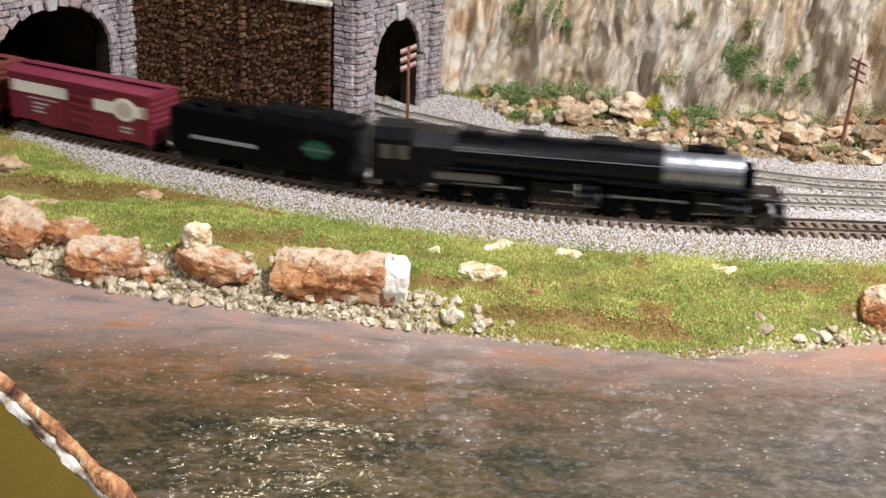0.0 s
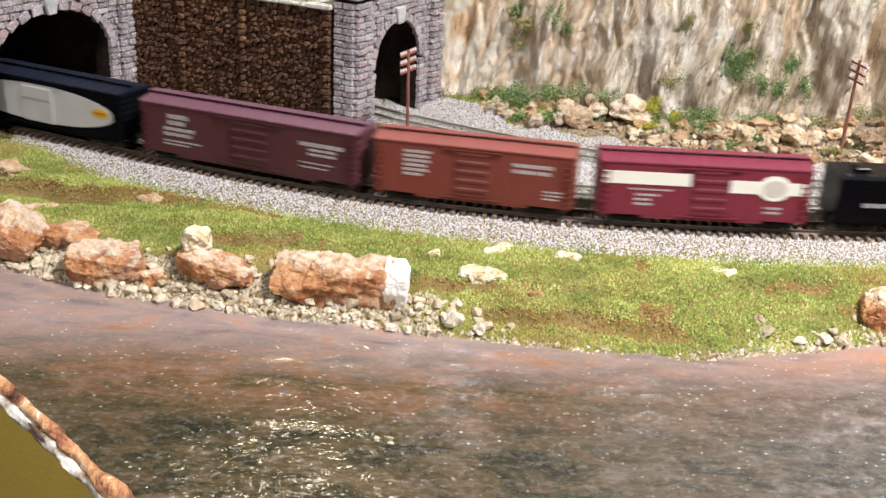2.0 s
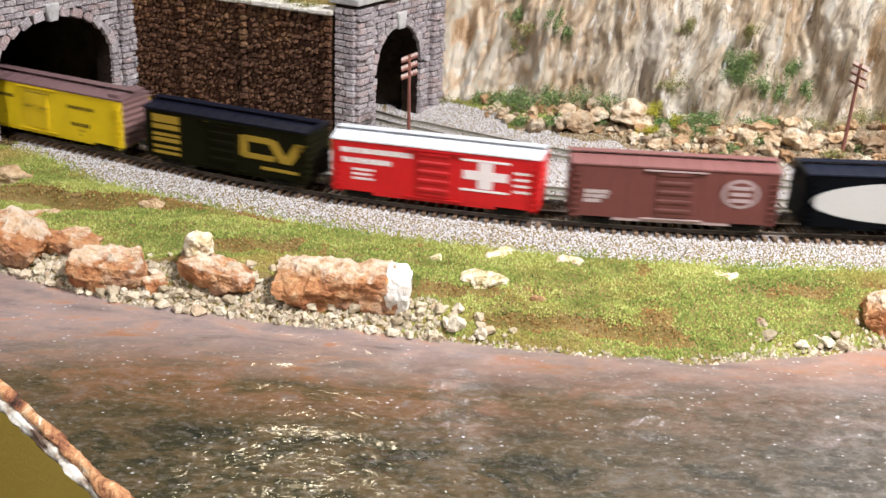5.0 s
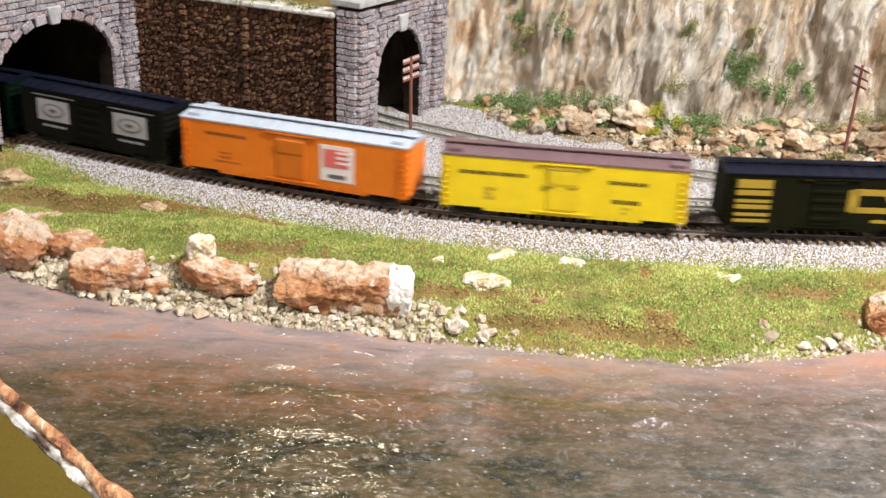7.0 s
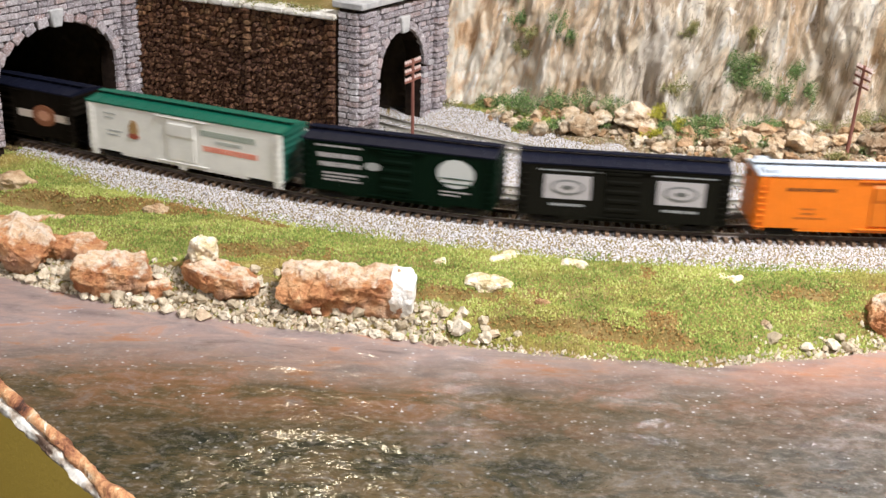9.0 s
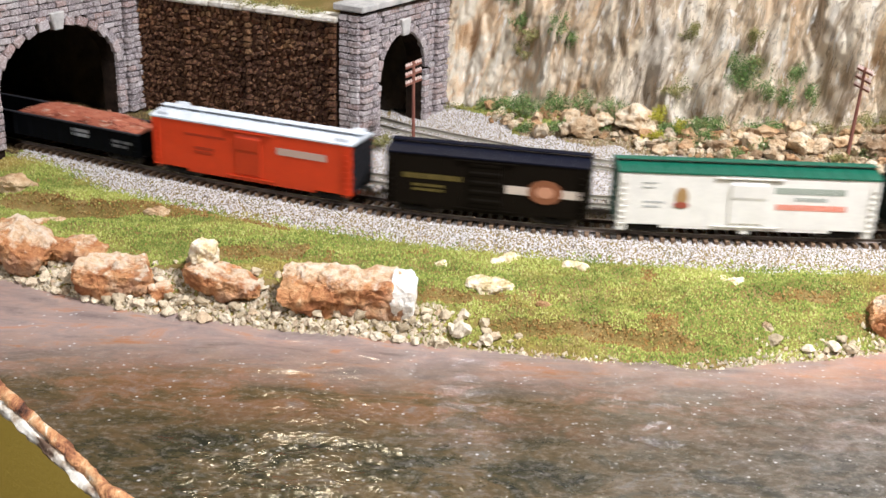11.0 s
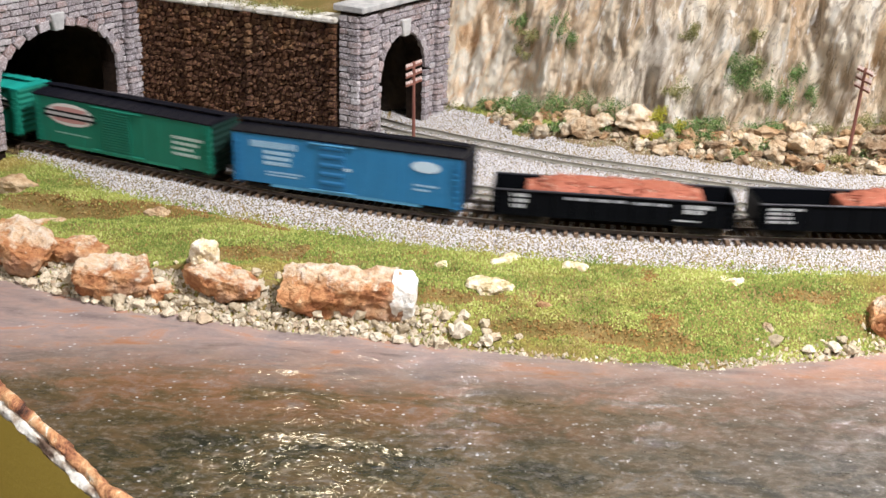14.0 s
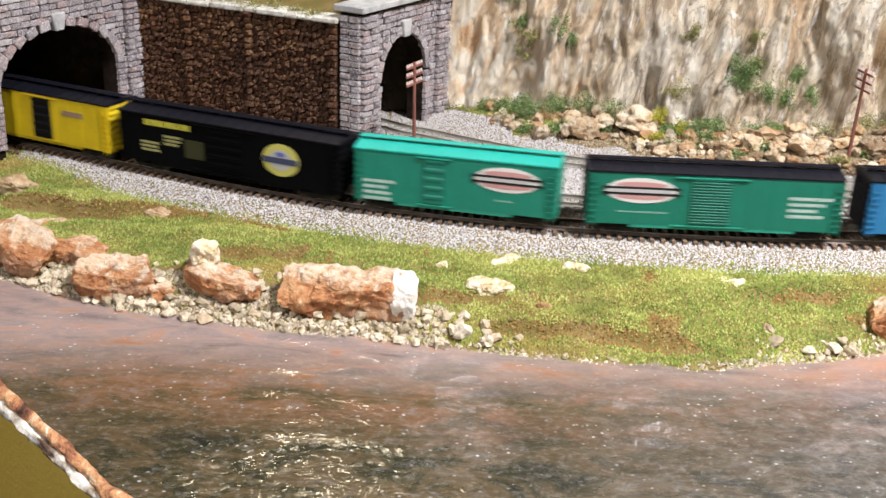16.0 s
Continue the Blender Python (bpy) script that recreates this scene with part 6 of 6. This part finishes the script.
    s.bar(0.35, 0.65, 0.44, 0.56, (0.05, 0.06, 0.12), "emblem_bar", 0.0008)
    s.oval(0.46, 0.54, 0.58, 0.68, (0.12, 0.14, 0.40), "emblem_patch", 0.0008)
    s = car("yellow boxcar with black roof and black door", 4.1197, 3.9717, (0.66, 0.47, 0.012), roof=(0.007, 0.007, 0.011), door=0.018, door_x=0.006, door_colour=(0.010, 0.010, 0.010), sill=(0.5, 0.36, 0.01))
    s.bar(0.36, 0.64, 0.62, 0.74, (0.30, 0.20, 0.12), "emblem", slant=0.001)
    s.words(-0.80, -0.45, 0.70, 3, (0.20, 0.14, 0.02), 0.06)


freight_cars()


def gondola(label, back, front):
    """An open low-sided car with ribs, heaped with scrap."""
    length = back - front
    t = thing("freight_car", label, "freight car", "freight cars of the train")
    L, base, top, c = length / 2, 0.0085, 0.0265, coat((0.0035, 0.004, 0.005))
    side = []
    for i in range(13):
        x = -L + 0.002 + (2 * L - 0.004) * i / 12
        side += [(x - 0.0009, HALF), (x - 0.0006, HALF + 0.0008), (x + 0.0006, HALF + 0.0008), (x + 0.0009, HALF)]
    for s in (-1, 1):
        pts = [(-L, s * HALF)] + [(x, s * y) for x, y in side] + [(L, s * HALF), (L, s * (HALF - 0.0009)), (-L, s * (HALF - 0.0009))]
        part("side_wall", outline_z(bmesh.new(), pts, base, top), c, t)
        part("top_rail", box(bmesh.new(), -L, L, s * (HALF - 0.0010), s * (HALF + 0.0011), top - 0.0002, top + 0.0009, 0.0002), coat((0.03, 0.03, 0.035), 0.35), t)
        for way in (-1, 1):
            ladder(t, way * (L - 0.0036), s, base - 0.0015, top, c)
    for way in (-1, 1):
        part("end_panel", box(bmesh.new(), way * (L - 0.0012), way * L, -HALF + 0.001, HALF - 0.001, base, top + 0.0006), c, t)
        coupler(t, way * L, way)
    part("deck", box(bmesh.new(), -L + 0.0012, L - 0.0012, -HALF + 0.001, HALF - 0.001, base, base + 0.0012), c, t)
    part("underframe", box(bmesh.new(), -L + 0.004, L - 0.004, -0.0025, 0.0025, base - 0.003, base), c, t)
    for x in (-L + 0.022, L - 0.022):
        truck(t, x)
    ride(t, back, front)
    return t, Side(t, length, base, top)


def load(t, x0, x1, seed):
    """Rusty scrap: a mound with many bent scraps on it."""
    rng = random.Random(seed)
    rows = []
    for x in np.linspace(x0, x1, 40):
        u = (x - x0) / (x1 - x0)
        rise = 0.0245 + 0.0075 * min(1, 5 * u, 5 * (1 - u)) + 0.0016 * noise.noise((x * 90, seed, 0))
        rows.append([(float(x), y, 0.0245 + (rise - 0.0245) * (1 - (y / 0.0165) ** 4) + 0.0012 * noise.noise((x * 240, y * 240, seed))) for y in np.linspace(-0.0158, 0.0158, 14)])
    rows = [[(p[0], p[1], 0.012) for p in rows[0]]] + rows + [[(p[0], p[1], 0.012) for p in rows[-1]]]
    heap = sheet("load", rows, MAT["scrap"], kind="", smooth=False)
    heap.parent = t
    tagged(heap, "rust-red heap of scrap")
    bm = bmesh.new()
    for _ in range(420):
        x, y = rng.uniform(x0 + 0.003, x1 - 0.003), rng.uniform(-0.0145, 0.0145)
        u = (x - x0) / (x1 - x0)
        z = 0.0245 + 0.0068 * min(1, 5 * u, 5 * (1 - u)) * (1 - (y / 0.0175) ** 4)
        m = Matrix.Translation((x, y, z)) @ Euler([rng.uniform(-0.6, 0.6), rng.uniform(-0.5, 0.5), rng.uniform(0, 3.14)]).to_matrix().to_4x4() @ Matrix.Diagonal((rng.uniform(0.002, 0.007), rng.uniform(0.0008, 0.002), 0.0006, 1))
        bmesh.ops.create_cube(bm, size=1, matrix=m)
    tagged(part("scrap", bm, MAT["scrap"], t), kind="stuff")


def gondolas():
    t, s = gondola("black gondola half filled with rust-red scrap", 3.0417, 2.8500)
    load(t, -0.035, 0.086, 2)
    s.words(-0.94, -0.68, 0.88, 4, (0.40, 0.40, 0.40), 0.10, 0.17)
    s.words(0.30, 0.48, 0.80, 2, (0.30, 0.31, 0.33), 0.14, 0.2)
    s.words(0.72, 0.92, 0.62, 2, (0.14, 0.14, 0.15), 0.12, 0.2)
    t, s = gondola("black gondola heaped with rust-red scrap", 3.2209, 3.0548)
    load(t, -0.060, 0.062, 3)
    s.words(-0.84, -0.70, 0.90, 3, (0.50, 0.50, 0.50), 0.14, 0.22)
    s.words(-0.40, 0.10, 0.86, 1, (0.36, 0.36, 0.38), 0.11)
    s.words(0.14, 0.46, 0.84, 1, (0.36, 0.36, 0.38), 0.11)
    s.words(0.58, 0.80, 0.86, 2, (0.50, 0.50, 0.50), 0.16, 0.20)
    s.words(0.48, 0.70, 0.24, 1, (0.5, 0.5, 0.5), 0.06)


gondolas()
SPIN = []


def tender():
    back, front = 0.4310, 0.2830
    length = back - front
    L = length / 2
    t = thing("tender", "black steam locomotive tender with coal and a green round emblem", "tender")
    c = coat((0.0010, 0.0011, 0.0020), 0.26, 0.1)
    w = HALF
    prof = [(-w, 0.0095), (w, 0.0095), (w, 0.0405), (w - 0.0012, 0.0425), (-w + 0.0012, 0.0425), (-w, 0.0405)]
    part("body", outline_x(bmesh.new(), prof, -L, L), c, t)
    prof = [(-w + 0.0012, 0.0423), (w - 0.0012, 0.0423), (w - 0.0012, 0.0455), (w - 0.005, 0.0492), (-w + 0.005, 0.0492), (-w + 0.0012, 0.0455)]
    part("coal_bunker", outline_x(bmesh.new(), prof, -0.004, L - 0.004), MAT["engine"], t)
    bm = bmesh.new()
    rng = random.Random(6)
    for _ in range(160):
        m = Matrix.Translation((rng.uniform(0.0, L - 0.008), rng.uniform(-0.010, 0.010), 0.0492 + rng.uniform(0, 0.0016))) @ Euler([rng.uniform(0, 3) for _ in range(3)]).to_matrix().to_4x4()
        bmesh.ops.create_cube(bm, size=rng.uniform(0.0014, 0.003), matrix=m)
    tagged(part("coal", bm, coat((0.012, 0.012, 0.012), 0.4), t), kind="stuff")
    for x in (-0.055, -0.030):
        part("water_hatch", box(bmesh.new(), x - 0.005, x + 0.005, -0.006, 0.006, 0.0424, 0.0452, 0.0008), c, t)
    for i in range(9):
        x = -L + 0.004 + i * 0.0076
        part("vent", box(bmesh.new(), x - 0.0012, x + 0.0012, -0.0158, -0.0125, 0.0424, 0.0438, 0.0003), c, t)
    part("frame", box(bmesh.new(), -L, L, -0.013, 0.013, 0.0072, 0.0096), c, t)
    for x in (-L + 0.018, L - 0.018, 0.0):
        truck(t, x)
    for s in (-1, 1):
        part("handrail", rod(bmesh.new(), (-L + 0.002, s * (w + 0.001), 0.012), (-L + 0.002, s * (w + 0.001), 0.040), 0.0004, n=6), c, t)
    coupler(t, -L, -1)
    m = Side(t, length, 0.0095, 0.0425)
    m.words(-0.76, -0.02, 0.44, 1, (0.26, 0.255, 0.25), 0.09)
    m.oval(0.48, 0.80, 0.34, 0.78, (0.008, 0.045, 0.024), "emblem")
    m.oval(0.50, 0.78, 0.40, 0.72, (0.010, 0.060, 0.032), "emblem_patch", 0.0006)
    m.bar(0.48, 0.80, 0.53, 0.59, (0.05, 0.10, 0.07), "emblem_bar", 0.0008)
    ride(t, back, front)


tender()


def locomotive():
    """A long articulated steam engine: two sets of six drivers, boiler, pale smokebox, cab, domes, pumps and pilot."""
    back, front = 0.2723, -0.0118
    L = (back - front) / 2
    X = lambda f: f * L + max(0.0, f - 0.84) * 0.055
    t = thing("steam_locomotive", "long black articulated steam locomotive with pale grey smokebox", "locomotive")
    c, dull = MAT["engine"], coat((0.003, 0.003, 0.0035), 0.5, 0.2)
    grey = coat((0.13, 0.135, 0.145), 0.22, 0.5)
    n = 44
    def barrel(name, x0, x1, r0, r1, z, mat, label=""):
        bm = bmesh.new()
        rod(bm, (x0, 0, z), (x1, 0, z), r1, r0, n)
        return part(name, bm, mat, t, label, smooth=False)
    b = barrel("boiler", X(-0.62), X(0.42), 0.0165, 0.0148, 0.0335, c)
    for f in (-0.45, -0.28, -0.10, 0.08, 0.25, 0.40):
        bm = rod(bmesh.new(), (X(f) - 0.0006, 0, 0.0335), (X(f) + 0.0006, 0, 0.0335), 0.0164, n=n)
        part("boiler_band", bm, c, b)
    s = barrel("smokebox", X(0.40), X(0.80), 0.0150, 0.0150, 0.0335, MAT["smokebox"], "pale silver-grey smokebox")
    part("smokebox_door", rod(bmesh.new(), (X(0.80), 0, 0.0335), (X(0.80) + 0.0022, 0, 0.0335), 0.0118, 0.009, 20), dull, s)
    part("headlight", rod(bmesh.new(), (X(0.80) + 0.001, 0, 0.0400), (X(0.80) + 0.0055, 0, 0.0400), 0.0026, n=14), dull, t)
    prof = [(-0.0165, 0.014), (0.0165, 0.014), (0.0165, 0.040), (0.010, 0.0490), (-0.010, 0.0490), (-0.0165, 0.040)]
    part("firebox", outline_x(bmesh.new(), prof, X(-0.80), X(-0.58)), c, t)
    prof = [(-0.0172, 0.014), (0.0172, 0.014), (0.0172, 0.0440), (0.011, 0.0510), (-0.011, 0.0510), (-0.0172, 0.0440)]
    cab = part("cab", outline_x(bmesh.new(), prof, X(-0.995), X(-0.79)), c, t)
    for sd in (-1, 1):
        for f in (-0.95, -0.87):
            part("cab_window", box(bmesh.new(), X(f), X(f) + 0.0085, sd * 0.0168, sd * 0.0176, 0.0300, 0.0400, 0.0003), coat((0.06, 0.052, 0.04), 0.25), cab, "dusty cream cab window")
        part("running_board", box(bmesh.new(), X(-0.80), X(0.86), sd * 0.0135, sd * 0.0182, 0.0265, 0.0276), c, t)
        part("ashpan_panel", box(bmesh.new(), X(-0.68), X(-0.36), sd * 0.0150, sd * 0.0166, 0.0175, 0.0235, 0.0004), coat((0.065, 0.055, 0.048), 0.6), t, "weathered grey-brown panel")
        part("handrail", rod(bmesh.new(), (X(-0.6), sd * 0.0163, 0.0395), (X(0.80), sd * 0.0158, 0.0395), 0.0004, n=6), grey, t)
        part("steam_pipe", rod(bmesh.new(), (X(0.05), sd * 0.0150, 0.027), (X(0.74), sd * 0.0150, 0.0245), 0.0011, n=8), dull, t)
        for f, w in ((0.08, 0.014), (0.78, 0.016)):
            cyl = part("cylinder", rod(bmesh.new(), (X(f) - w / 2, sd * 0.0145, 0.0125), (X(f) + w / 2, sd * 0.0145, 0.0125), 0.0048, n=16), c, t)
            part("valve_chest", rod(bmesh.new(), (X(f) - w / 2, sd * 0.0145, 0.0195), (X(f) + w / 2, sd * 0.0145, 0.0195), 0.0030, n=14), c, cyl)
            part("cylinder_head", rod(bmesh.new(), (X(f) + w / 2, sd * 0.0145, 0.0125), (X(f) + w / 2 + 0.0008, sd * 0.0145, 0.0125), 0.0040, n=16), grey, cyl)
            part("crosshead_guide", box(bmesh.new(), X(f) - 0.024, X(f) - w / 2, sd * 0.0142, sd * 0.0150, 0.0150, 0.0158), coat((0.10, 0.10, 0.10), 0.3), cyl)
    for f, r, h in ((-0.50, 0.006, 0.0525), (-0.22, 0.0075, 0.0530), (0.14, 0.0075, 0.0528), (0.34, 0.006, 0.0520)):
        part("dome", box(bmesh.new(), X(f) - r * 1.5, X(f) + r * 1.5, -0.0075, 0.0075, 0.0430, h - 0.0012, 0.0016), c, t)
    part("smokestack", rod(bmesh.new(), (X(0.62), 0, 0.046), (X(0.62), 0, 0.0525), 0.0042, 0.0050, 16), dull, t)
    part("stack_shroud", box(bmesh.new(), X(0.52), X(0.72), -0.0045, 0.0045, 0.0470, 0.0510, 0.001), dull, t)
    part("bell", rod(bmesh.new(), (X(0.80), 0, 0.0478), (X(0.80), 0, 0.0510), 0.0020, 0.0012, 12), coat((0.5, 0.36, 0.12), 0.3), t)
    for y in (-0.007, 0.007):
        part("air_pump", rod(bmesh.new(), (X(0.84), y, 0.0270), (X(0.84), y, 0.0400), 0.0034, n=12), dull, t)
    part("front_deck", box(bmesh.new(), X(0.76), X(0.955), -0.0150, 0.0150, 0.0200, 0.0222, 0.0004), c, t)
    part("pilot_beam", box(bmesh.new(), X(0.935), X(0.965), -0.0160, 0.0160, 0.0120, 0.0205, 0.0006), c, t)
    bm = bmesh.new()
    a = [bm.verts.new(p) for p in ((X(0.955), -0.0155, 0.0125), (X(0.955), 0.0155, 0.0125), (X(0.955), 0.0140, 0.0020), (X(0.955), -0.0140, 0.0020), (X(0.998), -0.004, 0.0020), (X(0.998), 0.004, 0.0020), (X(0.972), 0.006, 0.0125), (X(0.972), -0.006, 0.0125))]
    for f in ((0, 1, 2, 3), (3, 2, 5, 4), (4, 5, 6, 7), (0, 7, 6, 1), (1, 6, 5, 2), (0, 3, 4, 7)):
        bm.faces.new([a[i] for i in f])
    bmesh.ops.recalc_face_normals(bm, faces=bm.faces)
    part("pilot", bm, c, t)
    for y in (-0.013, 0.013):
        part("deck_rail", rod(bmesh.new(), (X(0.95), y, 0.0222), (X(0.95), y, 0.0320), 0.0005, n=6), c, t)
    part("step_plate", box(bmesh.new(), X(0.865), X(0.90), -0.0176, -0.0160, 0.0240, 0.0262, 0.0003), grey, t)
    part("engine_frame", box(bmesh.new(), X(-0.66), X(0.02), -0.0060, 0.0060, 0.0070, 0.0180), c, t)
    part("engine_frame", box(bmesh.new(), X(0.12), X(0.92), -0.0060, 0.0060, 0.0070, 0.0180), c, t)
    # wheels
    def wheel(name, x, r, sd, spokes=0):
        bm = wheel_mesh(r, 0.0026, spokes)
        if sd > 0:
            bmesh.ops.transform(bm, matrix=Matrix.Rotation(math.pi, 4, "Z"), verts=bm.verts)
        ob = part(name, bm, coat((0.004, 0.004, 0.0045), 0.5) if spokes else MAT["wheel"], t)
        ob.matrix_basis = pose(x, sd * 0.0087, r)
        return ob
    for lo in (-0.60, 0.20):
        for i in range(3):
            for sd in (-1, 1):
                SPIN.append((wheel("driver", X(lo) + i * 0.0235, 0.0100, sd, 12), 0.0100, sd, X(lo) + i * 0.0235, None))
        for sd in (-1, 1):
            bm = box(bmesh.new(), -0.0260, 0.0260, -0.0004, 0.0004, -0.0008, 0.0008, 0.0002)
            for i in (-1, 0, 1):
                rod(bm, (i * 0.0235, -0.0006, 0), (i * 0.0235, 0.0006, 0), 0.0015, n=10)
            rodm = part("side_rod", bm, coat((0.22, 0.21, 0.20), 0.3), t, "dull steel side rod")
            SPIN.append((rodm, 0.0100, sd, X(lo) + 0.0235, 0.0040))
    for f in (0.83, 0.92, -0.80, -0.92):
        for sd in (-1, 1):
            wheel("leading_wheel" if f > 0 else "trailing_wheel", X(f) - (0.002 if f > 0 else 0), 0.0056, sd)
    for sd in (-1, 1):
        part("trailing_frame", box(bmesh.new(), X(-0.985), X(-0.74), sd * 0.0112, sd * 0.0126, 0.0050, 0.0085, 0.0004), c, t)
    ride(t, back, front)


locomotive()


def motions():
    for t, back, front in TRAIN:
        rows = []
        inset = 0.022
        for k in np.arange(0, 16.01, 0.25):
            d = run(k)
            p, q = line(back - inset - d)[0], line(front + inset - d)[0]
            c = (p + q) / 2
            rows.append((float(k), pose(c.x, c.y, 0, 0, 0, math.degrees(math.atan2(q.y - p.y, q.x - p.x)))))
        walk(t, rows)
    for ob, r, sd, x, throw in SPIN:
        rows = []
        for k in np.arange(0, 16.01, 0.05):
            a = run(k) / r + (0 if sd < 0 else math.pi / 2)
            if throw is None:
                rows.append((float(k), pose(x, sd * 0.0087, r, 0, math.degrees(a), 0)))
            else:
                rows.append((float(k), pose(x + throw * math.sin(a), sd * 0.0114, r + throw * math.cos(a))))
        walk(ob, rows)
    for ob, x in AXLES:
        walk(ob, [(k / FPS, pose(x, 0, WHEEL_R, 0, math.degrees(run(k / FPS) / WHEEL_R), 0)) for k in range(int(SECONDS * FPS) + 1)])


motions()
